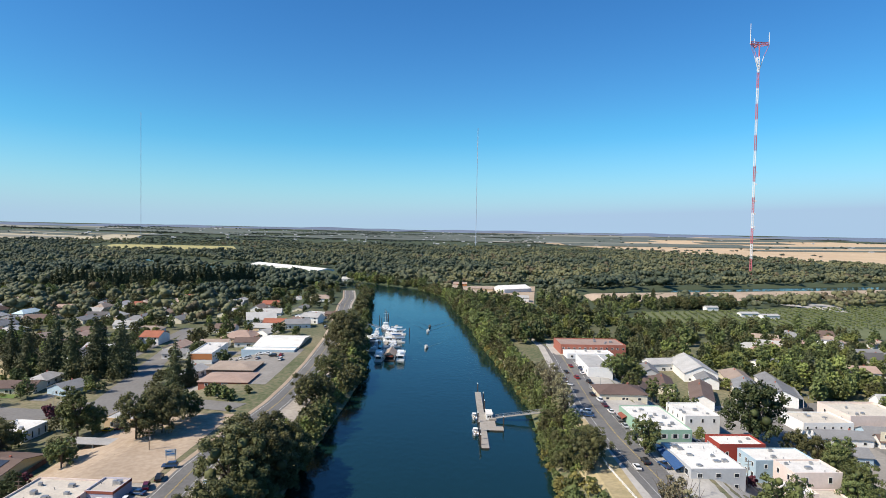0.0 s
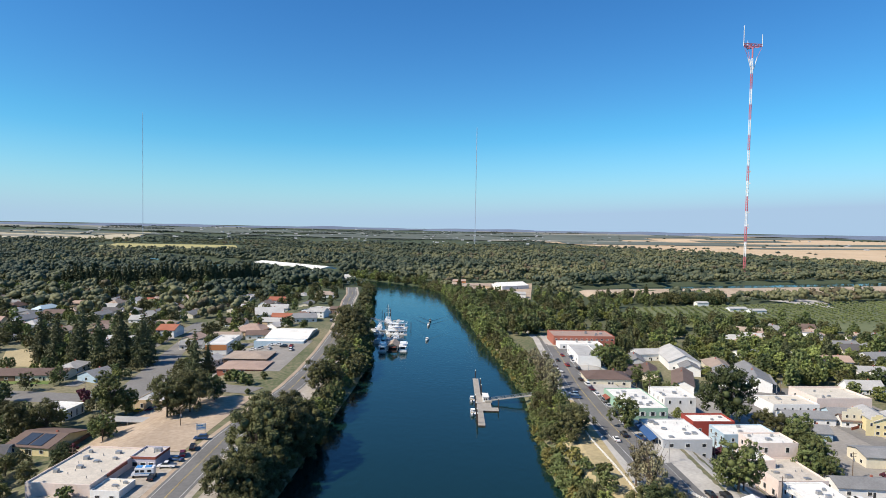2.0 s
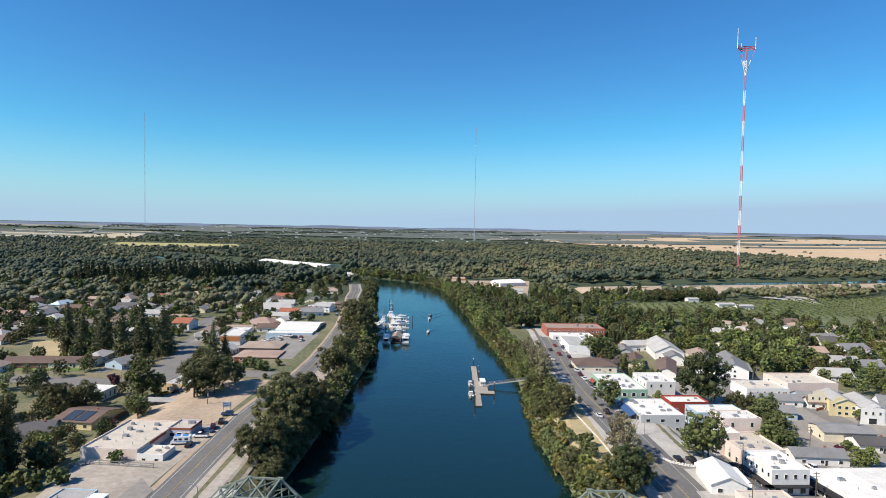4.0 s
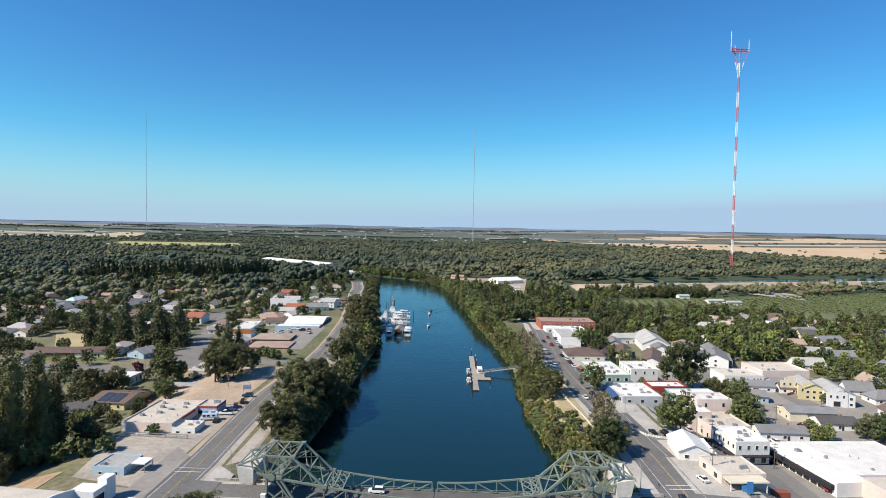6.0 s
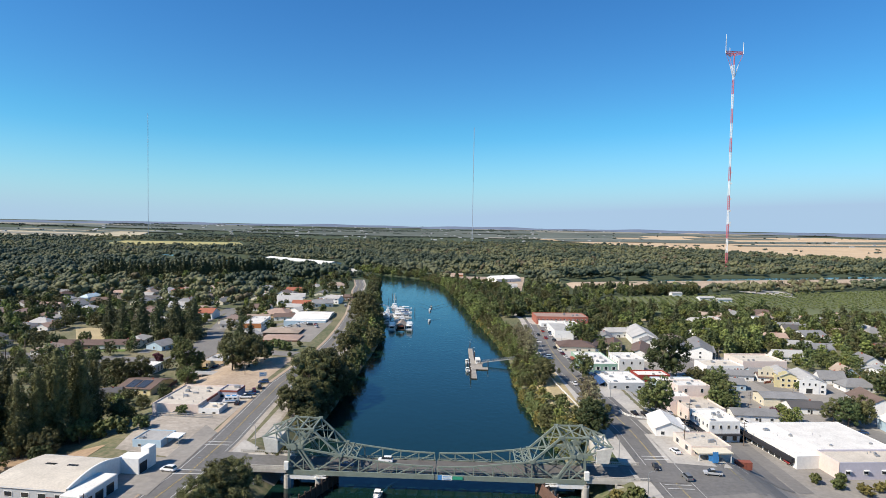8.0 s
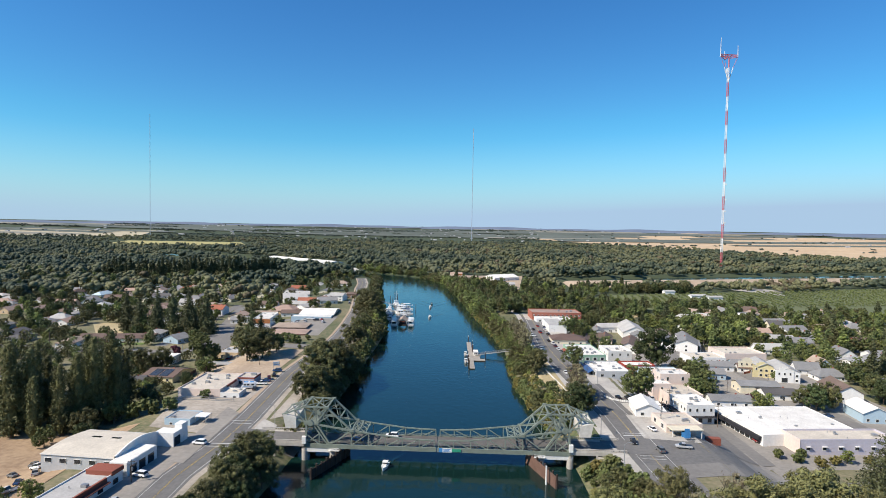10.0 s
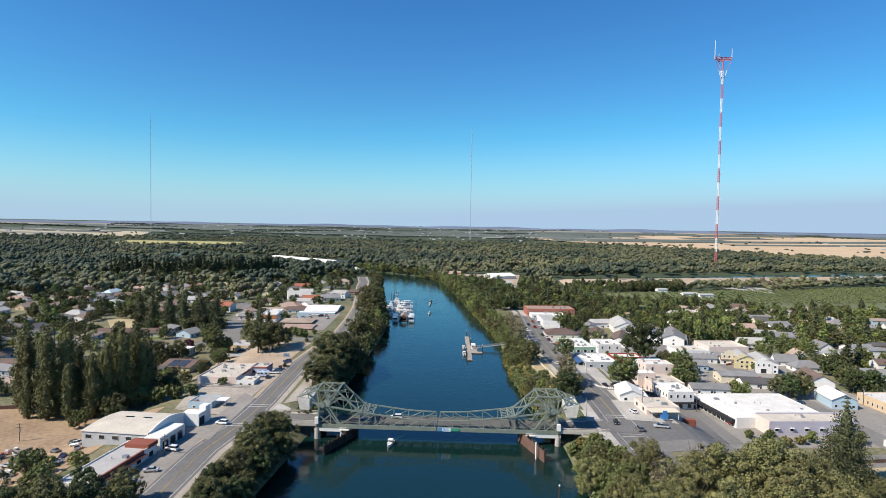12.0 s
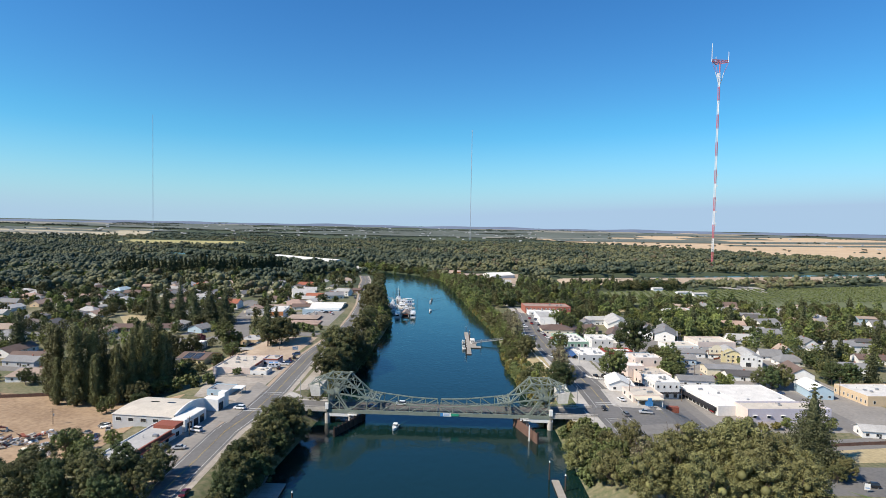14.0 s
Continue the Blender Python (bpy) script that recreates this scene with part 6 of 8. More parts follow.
def cruiser(x, y, rz, L=12.0, mast_h=0.0, label="white cabin cruiser moored at the marina"):
    t = empty("cabin_cruiser", x, y, 0.15, rz, label, "boat", "moored boats of the marina")
    B = L * 0.33
    part("hull", boat_hull(L, B, 1.3), "hull_white", t)
    cab = part("cabin", boxes((-B * 0.36, B * 0.36, -L * 0.22, L * 0.22, 0.9, 2.5)), "hull_white", t)
    part("window", boxes((-B * 0.37, B * 0.37, -L * 0.18, L * 0.19, 1.7, 2.2)), "glass_dark", cab)
    part("flybridge", boxes((-B * 0.3, B * 0.3, -L * 0.16, L * 0.08, 2.5, 3.4)), "hull_white", t)
    part("bimini", boxes((-B * 0.3, B * 0.3, -L * 0.18, L * 0.06, 4.4, 4.5)), random.choice(["canvas_blue", "hull_white", "hull_white", "hull_white", "canvas_tan"]), t)
    for a in (-1, 1):
        for c in (-L * 0.17, L * 0.05):
            part("bimini_post", boxes((a * B * 0.29 - 0.04, a * B * 0.29 + 0.04, c - 0.04, c + 0.04, 3.3, 4.4)), "metal", t)
    bm = bmesh.new()
    for k in range(7):
        a = k / 6
        tube(bm, (B * 0.42 * (1 - a * a), L * 0.2 + L * 0.28 * a, 1.2), (B * 0.42 * (1 - a * a), L * 0.2 + L * 0.28 * a, 2.0), 0.04, n=4)
        tube(bm, (-B * 0.42 * (1 - a * a), L * 0.2 + L * 0.28 * a, 1.2), (-B * 0.42 * (1 - a * a), L * 0.2 + L * 0.28 * a, 2.0), 0.04, n=4)
    part("bow_rail", bm, "metal", t)
    if mast_h:
        bm = bmesh.new()
        tube(bm, (0, 0, 2), (0, 0, mast_h), 0.16, 0.07, 6)
        for z in (0.55, 0.8):
            beam(bm, (-2, 0, mast_h * z), (2, 0, mast_h * z), 0.12)
        tube(bm, (0, L * 0.48, 1.6), (0, 0, mast_h), 0.04, n=4)
        part("mast", bm, "white_paint", t)
    return t


def houseboat(x, y, rz, roof="hull_white", label="white two-deck houseboat moored stern out"):
    t = empty("houseboat", x, y, 0.1, rz, label, "boat", "moored boats of the marina")
    part("hull", boxes((-2.6, 2.6, -8, 8, -0.3, 0.8)), "hull_white", t)
    cab = part("cabin", boxes((-2.2, 2.2, -5.5, 6.5, 0.8, 3.1)), "hull_white", t)
    for k in range(5):
        for s in (-1, 1):
            part("window", boxes((s * 2.2 - 0.04, s * 2.2 + 0.04, -4.6 + 2.1 * k, -3.2 + 2.1 * k, 1.6, 2.5)), "glass_dark", cab)
    part("window", boxes((-1.6, 1.6, -5.56, -5.48, 1.2, 2.6)), "glass_dark", cab)
    part("upper_deck", boxes((-2.5, 2.5, -7.4, 7, 3.1, 3.25)), "hull_white", t)
    bm = bmesh.new()
    for a in (-2.4, 2.4):
        beam(bm, (a, -7.2, 4.1), (a, 6.8, 4.1), 0.08)
        for k in range(8):
            beam(bm, (a, -7.2 + 2 * k, 3.2), (a, -7.2 + 2 * k, 4.1), 0.07)
    beam(bm, (-2.4, -7.2, 4.1), (2.4, -7.2, 4.1), 0.08)
    part("railing", bm, "white_paint", t)
    part("canopy", boxes((-2.1, 2.1, -5, 1.5, 5.1, 5.25)), roof, t)
    for a in (-2, 2):
        for c in (-4.9, 1.4):
            part("canopy_post", boxes((a - 0.05, a + 0.05, c - 0.05, c + 0.05, 3.2, 5.1)), "metal", t)
    return t


def boathouse(x, y):
    t = empty("boathouse", x, y, 0.1, 0, "floating boathouse with a gabled grey roof", "boathouse")
    part("float", boxes((-3.4, 3.4, -8, 8, -0.3, 0.5)), "timber_dark", t)
    for s in (-1, 1):
        part("wall", boxes((s * 3.2 - 0.1, s * 3.2 + 0.1, -7.8, 7.8, 0.5, 3.6)), "wall_white", t)
    bm = gable_mesh(8.0, 3.3, 3.6, 5.6, 0.35)
    bmesh.ops.rotate(bm, cent=(0, 0, 0), matrix=Matrix.Rotation(radians(90), 3, "Z"), verts=bm.verts)
    part("roof", bm, "roof_tan", t)
    boat = part("red_panel", boxes((-2.4, 2.4, -7.6, -7.4, 2.6, 3.6)), "rusty", t, "red panel under the gable")


houseboat(-45.8, 528, 2)
boathouse(-38.9, 530)
houseboat(-32.2, 531, 0, "hull_white")
float_dock("long plank marina dock with moored boats", (-48.2, -46.0, 540, 655), (-60, -48.3, 560, 561.5), (-60, -48.3, 600, 601.5))
rngb = random.Random(4)
for x, y, L in ((-36, 549, 11), (-36.5, 562, 12), (-47.5, 549, 10), (-48, 566, 11), (-37, 576, 13), (-48.5, 582, 11), (-36.5, 592, 13), (-49.5, 598, 12), (-36, 606, 14), (-50, 614, 12), (-38, 622, 12)):
    cruiser(x - (4.5 if y < 580 else 8.5), y, rngb.choice([85, 95, -88, 5]), L)
cruiser(-55, 642, 8, 20, 15, "large white vessel with a tall mast at the marina")
houseboat(-44, 617, 88)
houseboat(-42, 585, 92, "canvas_blue")
for x, y in ((-58, 690), (-61, 700), (-57, 675), (-64, 712), (-50, 556), (-33, 611), (-53, 606), (-60, 655), (-64, 672)):
    pile(x, y, 6, False)
t = empty("gangway", -62, 618, 0, 0, "pale metal gangway from the levee to the marina", "gangway")
bm = bmesh.new()
beam(bm, (-10, 12, 6), (18, 0, 0.8), 1.6, 0.2)
beam(bm, (-10, 11, 7), (18, -1, 1.8), 0.1)
beam(bm, (-10, 13, 7), (18, 1, 1.8), 0.1)
part("walkway", bm, "metal", t)
runabout(-17.8, 564, 175, 6.5)
runabout(-19.5, 628, 178, 6.5)
runabout(-19.0, 650, 178, 6.0, "hull_dark", "hull_dark", "small dark motorboat under way on the river")
runabout(-21.1, 239.3, 172, 6.4, label="small white motorboat passing under the bridge")
runabout(10.8, 417, 3, 6.2, label="small white motorboat tied to the dock")
runabout(10.6, 397.5, 3, 6.6, label="small white motorboat tied to the dock")
runabout(24.5, 600, 40, 5.5, label="small white boat moored by the bank")


def wake(x, y, way, length, spread, label):
    """Low water ridges that trail from a boat's stern in a V, with cross ripples."""
    t = empty("boat_wake", x, y, 0, way, label, "water")
    for side in (-1, 1):
        for k in range(2):
            bm = bmesh.new()
            n = 14
            rows = []
            for i in range(n + 1):
                f = i / n
                u, v = -length * f * (0.55 + 0.15 * k) - 1.5 * k, side * (0.8 + spread * f * (0.55 + 0.15 * k) + 0.25 * math.sin(f * 9 + k))
                h, wd = 0.085 * (1 - 0.8 * f), 0.45 + 0.5 * f
                rows.append([bm.verts.new(p) for p in ((v - wd, u, -0.03), (v, u, h), (v + wd, u, -0.03))])
            for a, b in zip(rows, rows[1:]):
                for j in range(2):
                    bm.faces.new((a[j], a[j + 1], b[j + 1], b[j]))
            part("ridge", bm, "water", t)
    return t


wake(-17.8, 567, 175, 36, 15, "faint spreading wake behind a small motorboat")
wake(-19.5, 632, 178, 60, 30, "faint spreading wake behind a small motorboat")
wake(-19.0, 652, 178, 50, 24, "faint spreading wake behind a small motorboat")
wake(-21.1, 242.5, 172, 16, 6, "faint spreading wake behind a small motorboat")
float_dock("small pale concrete landing by the near bank", (-58, -51, 172, 185.5), (-60, -58.2, 150, 190))
pile(-45.5, 172, 4), pile(-60.5, 191, 4), pile(-61, 176, 4)
float_dock("narrow white floating dock on the near bank", (35.2, 37.6, 158, 193))
pile(34.6, 194, 6), pile(38.4, 186, 5)

# ---- vehicles ----
CAR_PAINT = {"white": (0.75, 0.75, 0.75), "silver": (0.42, 0.43, 0.44), "black": (0.02, 0.02, 0.022), "blue": (0.03, 0.07, 0.16), "red": (0.30, 0.03, 0.03), "maroon": (0.10, 0.015, 0.03), "grey": (0.16, 0.165, 0.17), "yellow": (0.6, 0.42, 0.02)}
for key, c in CAR_PAINT.items():
    M["car_" + key] = material("car_" + key, c, tuple(v * 0.92 for v in c), rough=0.25, fine=0.3, spec=0.5)
M["tyre"] = material("tyre", (0.02, 0.02, 0.02), rough=0.9)
M["rim"] = material("rim", (0.5, 0.5, 0.5), rough=0.35, metal=0.8)
M["lamp_red"] = material("lamp_red", (0.4, 0.02, 0.02), rough=0.3)
M["lamp_clear"] = material("lamp_clear", (0.8, 0.8, 0.78), rough=0.2)
PROFILES = {
    "sedan": (4.7, 1.8, [(-2.35, 0.35), (-2.35, 0.85), (-2.2, 0.95), (2.0, 0.92), (2.3, 0.75), (2.35, 0.35)], [(-1.55, 0.95), (-0.95, 1.42), (0.45, 1.45), (1.25, 0.93)]),
    "suv": (4.8, 1.95, [(-2.4, 0.4), (-2.4, 1.05), (-2.3, 1.12), (1.5, 1.12), (2.2, 1.0), (2.4, 0.85), (2.4, 0.4)], [(-2.25, 1.12), (-1.95, 1.78), (0.5, 1.8), (1.35, 1.12)]),
    "pickup": (5.6, 1.98, [(-2.8, 0.45), (-2.8, 1.1), (-0.5, 1.12), (1.8, 1.15), (2.7, 1.0), (2.8, 0.85), (2.8, 0.45)], [(-0.55, 1.12), (-0.45, 1.82), (0.75, 1.84), (1.6, 1.15)]),
}
car_protos, car_parts = {}, {}


def slab(profile, half, inset=0.0, low=0.0):
    """A side outline drawn across the width; the top edge leans in by inset."""
    bm = bmesh.new()
    zs = [p[1] for p in profile]
    lo, hi = min(zs), max(zs)
    k = lambda z: half - inset * (z - lo) / max(1e-3, hi - lo)
    a = [bm.verts.new((-k(z), y, z)) for y, z in profile]
    b = [bm.verts.new((k(z), y, z)) for y, z in profile]
    bm.faces.new(a), bm.faces.new(b[::-1])
    n = len(profile)
    for i in range(n):
        bm.faces.new((a[i], b[i], b[(i + 1) % n], a[(i + 1) % n]))
    bmesh.ops.recalc_face_normals(bm, faces=bm.faces)
    return bm


def make_car(kind, paint):
    L, W, body, cab = PROFILES[kind]
    word = {"sedan": "sedan", "suv": "sport utility car", "pickup": "pickup truck"}[kind]
    t = empty("car" if kind != "pickup" else "pickup_truck", 0, 0, 0, 0, f"{paint} {word} standing on the asphalt", "car")
    bm = slab(body, W / 2, 0.08)
    bmesh.ops.bevel(bm, geom=bm.edges[:], offset=0.05, segments=1, affect="EDGES")
    shell = part("body", bm, "car_" + paint, t)
    glass = part("glasshouse", slab(cab, W / 2 - 0.1, 0.22), "glass_dark", t)
    top = [p for p in cab if p[1] > 1.3]
    part("roof", boxes((-W / 2 + 0.28, W / 2 - 0.28, top[0][0] + 0.03, top[-1][0] - 0.03, top[0][1] - 0.02, top[-1][1] + 0.05)), "car_" + paint, t)
    if kind == "pickup":
        part("cargo_bed", boxes((-W / 2 + 0.14, W / 2 - 0.14, -2.7, -0.65, 1.12, 1.16)), "hull_dark", t)
    for sx in (-1, 1):
        for y in (-L * 0.3, L * 0.31):
            bm = bmesh.new()
            tube(bm, (sx * (W / 2 - 0.22), y, 0.33), (sx * (W / 2 + 0.01), y, 0.33), 0.33, n=12)
            wheel = part("wheel", bm, "tyre", t)
            bm = bmesh.new()
            tube(bm, (sx * (W / 2), y, 0.33), (sx * (W / 2 + 0.03), y, 0.33), 0.2, n=8)
            part("rim", bm, "rim", wheel)
        part("headlight", boxes((sx * W * 0.36 - 0.18, sx * W * 0.36 + 0.18, L / 2 - 0.06, L / 2 + 0.02, 0.6, 0.76)), "lamp_clear", t)
        part("tail_light", boxes((sx * W * 0.4 - 0.12, sx * W * 0.4 + 0.12, -L / 2 - 0.02, -L / 2 + 0.05, 0.7, 0.88)), "lamp_red", t)
    return t


def car(x, y, rz, kind="sedan", paint="white", z=None, label=""):
    key = (kind, paint)
    if key in car_protos:
        src = car_protos[key]
        ob = tagged(new(src.name.split(".")[0]), src["label"], src["category"])
        for child, rims in car_parts[key]:
            c = new(child.name.split(".")[0], child.data)
            c.parent = ob
            for r in rims:
                new("rim", r.data).parent = c
    else:
        ob = car_protos[key] = make_car(kind, paint)
        car_parts[key] = [(c, list(c.children)) for c in ob.children]
    slope = (gz(x - math.sin(radians(rz)) * 1.5, y + math.cos(radians(rz)) * 1.5) - gz(x + math.sin(radians(rz)) * 1.5, y - math.cos(radians(rz)) * 1.5)) / 3
    ob.matrix_basis = pose(x, y, (gz(x, y) + 0.16) if z is None else z) @ Matrix.Rotation(radians(rz), 4, "Z") @ Matrix.Rotation(math.atan(slope) if z is None else 0, 4, "X")
    if label:
        ob["label"] = label
    return ob


CARS = [
    # left bank
    (-85.8, 240.5, 80, "suv", "white"), (-92.5, 214, 75, "suv", "white"), (-91, 197, 100, "sedan", "silver"), (-92, 188, 100, "sedan", "grey"), (-73, 193, 5, "sedan", "black"), (-74, 164, 2, "sedan", "maroon"),
    (-89.2, 308, 10, "sedan", "black"), (-88.8, 316.5, 95, "pickup", "white"), (-88.2, 326, 20, "suv", "maroon"), (-87.4, 332, 15, "suv", "black"), (-88.5, 341, 100, "suv", "blue"), (-88.5, 322, 80, "sedan", "blue"),
    (-131, 388, 90, "suv", "maroon"), (-127, 387.5, 92, "sedan", "grey"), (-137, 388, 90, "sedan", "yellow"), (-126, 505, 88, "sedan", "white"), (-120, 500, 92, "suv", "silver"), (-115, 506, 92, "sedan", "white"), (-110, 506.5, 88, "sedan", "white"),
    (-105, 500, 90, "suv", "black"), (-112, 494, 0, "sedan", "silver"), (-128, 498, 90, "sedan", "blue"), (-98, 492, 0, "suv", "white"), (-101, 503, 0, "sedan", "red"), (-137, 492, 90, "sedan", "white"), (-140, 430, 20, "sedan", "black"), (-168, 560, 15, "sedan", "white"),
    (-98, 610, 10, "sedan", "white"), (-96, 600, 5, "suv", "grey"), (-118, 225, 30, "pickup", "white"),
    # salvage yard
    (-139, 224, 60, "sedan", "grey"), (-134, 228, 70, "suv", "white"), (-142, 215, 75, "sedan", "white"), (-147, 212, 80, "sedan", "silver"), (-129, 213, 20, "sedan", "blue"), (-128, 219, 30, "suv", "silver"), (-166, 192, 40, "sedan", "blue"), (-130, 240, 70, "suv", "silver"),
    (-126, 205, 80, "pickup", "white"), (-170, 200, 10, "sedan", "silver"), (-160, 196, 80, "suv", "grey"), (-127, 233, 65, "sedan", "silver"), (-132, 235, 70, "sedan", "white"), (-137, 231, 60, "suv", "grey"), (-131, 207, 75, "sedan", "white"),
    # main street
    (62.0, 350, 2, "sedan", "white"), (66.2, 355, 2, "suv", "black"), (71.6, 352, 15, "pickup", "blue"), (70.4, 381, 5, "suv", "black"), (69.8, 391, 5, "sedan", "silver"), (69.0, 409, 5, "sedan", "white"), (67.0, 435, 5, "sedan", "black"),
    (58.5, 452, 70, "pickup", "white"), (57.5, 460, 72, "suv", "grey"), (66, 466, 5, "suv", "red"), (58.0, 408, 75, "suv", "white"), (58.2, 403, 75, "sedan", "blue"), (68, 492, 5, "sedan", "red"), (74.5, 243.5, 5, "suv", "grey"), (67.5, 251, 175, "sedan", "black"), (79, 265, 12, "sedan", "white"),
    (69.8, 399, 5, "suv", "grey"), (68.6, 418, 4, "sedan", "maroon"), (68.4, 426, 4, "suv", "white"), (69.4, 445, 3, "sedan", "silver"), (70.6, 458, 3, "suv", "black"), (71.2, 476, 3, "sedan", "white"), (72.4, 486, 3, "pickup", "blue"), (62.8, 478, 3, "sedan", "black"),
    (84, 247, 80, "pickup", "silver"), (63.5, 300, 5, "sedan", "black"), (64, 308, 5, "suv", "black"), (63.8, 316, 5, "sedan", "grey"), (77.5, 306, 5, "sedan", "black"), (81.5, 305, 5, "suv", "black"), (104.2, 322, 3, "sedan", "black"), (101.5, 331, 3, "sedan", "silver"), (101, 339, 3, "sedan", "black"),
    (135, 327, 5, "suv", "white"), (137, 346, 60, "sedan", "black"), (136.6, 350, 62, "sedan", "white"), (141, 358, 5, "sedan", "white"), (147, 342, 30, "suv", "white"), (143, 372, 5, "sedan", "silver"), (160, 340, 80, "sedan", "grey"), (97, 384, 3, "suv", "red"), (98.5, 391, 60, "sedan", "grey"),
    (178, 452, 80, "suv", "black"), (184, 372, 0, "sedan", "black"), (180, 318, 80, "sedan", "blue"), (206, 270, 70, "suv", "red"), (148, 203, 80, "suv", "black"), (157, 203, 85, "sedan", "white"), (172, 204, 85, "sedan", "grey"), (235, 345, 80, "suv", "red"), (240, 380, 80, "sedan", "grey"), (270, 440, 80, "sedan", "white"),
    (250, 455, 85, "suv", "black"), (128.5, 284, 178, "pickup", "red"),
]
for row in CARS:
    car(*row)
car(-20, 252, 88.4, "suv", "white", 6.06, "white sport utility car crossing the bridge")
car(-32, 247.5, -91.6, "sedan", "blue", 6.06, "blue sedan crossing the bridge")



def camper(x, y, rz):
    """A white camper van with a raised body, windows and blue roof tarps."""
    t = empty("camper_van", x, y, gz(x, y) + 0.15, rz, "white camper van with blue tarps on its roof", "van")
    bm = boxes((-1.15, 1.15, -3.4, 2.2, 0.55, 3.0))
    bmesh.ops.bevel(bm, geom=bm.edges[:], offset=0.12, segments=2, affect="EDGES")
    shell = part("body", bm, "car_white", t)
    part("cab", slab([(2.15, 0.55), (2.15, 2.0), (2.7, 1.9), (3.2, 1.15), (3.3, 0.55)], 1.0, 0.12), "car_white", t)
    part("windscreen", slab([(2.6, 1.2), (2.5, 1.96), (2.74, 1.93), (3.16, 1.2)], 0.92, 0.1), "glass_dark", t)
    for sx in (-1, 1):
        for y0 in (-2.6, -0.6, 0.9):
            part("window", boxes((sx * 1.15 - 0.03, sx * 1.15 + 0.03, y0, y0 + 1.1, 1.7, 2.4)), "glass_dark", shell)
        part("stripe", boxes((sx * 1.15 - 0.02, sx * 1.15 + 0.02, -3.2, 2.1, 1.2, 1.4)), "sign_blue", shell)
        for y0 in (-2.1, 2.5):
            bm = bmesh.new()
            tube(bm, (sx * 0.8, y0, 0.36), (sx * 1.12, y0, 0.36), 0.38, n=12)
            part("wheel", bm, "tyre", t)
    for y0 in (-2.4, 0.2):
        part("roof_tarp", boxes((-0.8, 0.8, y0, y0 + 1.7, 3.0, 3.15)), "sign_blue", t, "folded blue tarp")
    return t


camper(-92.6, 309.5, 100)

# ---- street furniture ----
M["pole_wood"] = material("pole_wood", (0.16, 0.12, 0.09), fine=4)


def utility_pole(x, y, h=10.0, rz=0.0):
    t = empty("utility_pole", x, y, gz(x, y), rz, "weathered wooden utility pole with crossarms", "pole", "utility poles")
    bm = bmesh.new()
    tube(bm, (0, 0, -0.5), (0, 0, h), 0.16, 0.11, 7)
    part("shaft", bm, "pole_wood", t)
    for z in (h - 0.6, h - 1.7):
        part("crossarm", boxes((-1.1, 1.1, -0.06, 0.06, z - 0.07, z + 0.07)), "pole_wood", t)
    bm = bmesh.new()
    tube(bm, (0.3, 0, h - 3.4), (0.3, 0, h - 2.4), 0.25, n=8)
    part("transformer", bm, "metal", t)
    return t


def street_lamp(x, y, rz, h=8.0):
    t = empty("street_lamp", x, y, gz(x, y), rz, "slim grey street lamp with a curved arm", "street lamp", "street lamps")
    bm = bmesh.new()
    tube(bm, (0, 0, -0.3), (0, 0, h - 1), 0.11, 0.08, 8)
    for k in range(5):
        a, b = k / 5 * 1.4, (k + 1) / 5 * 1.4
        tube(bm, (2 * (1 - math.cos(a)), 0, h - 1 + math.sin(a)), (2 * (1 - math.cos(b)), 0, h - 1 + math.sin(b)), 0.07, n=6)
    part("pole", bm, "metal", t)
    part("lamp_head", boxes((1.6, 2.4, -0.15, 0.15, h - 0.05, h + 0.1)), "metal", t)
    return t


for x, y in ((-102.5, 355), (96, 417), (98, 350), (105, 318), (120, 300), (178, 452), (174, 360), (145, 345), (212, 318), (116, 204), (-120, 318), (104, 470), (260, 470), (225, 258), (-160, 235), (-93, 210), (178, 330), (84, 270), (148, 470), (-205, 440)):
    utility_pole(x, y, 10 if x > 0 else 7)
for x, y, rz in ((-70.5, 232, 180), (57, 256, 90), (-66, 262, 180), (58, 230, 0), (-178, 416, 0), (104, 330, 180), (74, 330, 180), (72, 440, 180), (-165, 400, 0)):
    street_lamp(x, y, rz)


def fence(pts, h, mat, label, gap=2.4, rails=(0.5, 0.95)):
    """Posts and rails along a line of points."""
    ox, oy = pts[0]
    z0 = gz(ox, oy)
    t = empty("fence", ox, oy, z0, 0, label, "fence")
    p, _ = along(pts, gap)
    for q in p:
        z = gz(q[0], q[1]) - z0
        part("post", boxes((q[0] - ox - 0.09, q[0] - ox + 0.09, q[1] - oy - 0.09, q[1] - oy + 0.09, z - 0.3, z + h)), mat, t)
    for a, b in zip(p, p[1:]):
        bm = bmesh.new()
        za, zb = gz(a[0], a[1]) - z0, gz(b[0], b[1]) - z0
        for r in rails:
            beam(bm, (a[0] - ox, a[1] - oy, za + r), (b[0] - ox, b[1] - oy, zb + r), 0.07, 0.22)
        part("rail", bm, mat, t)
    return t


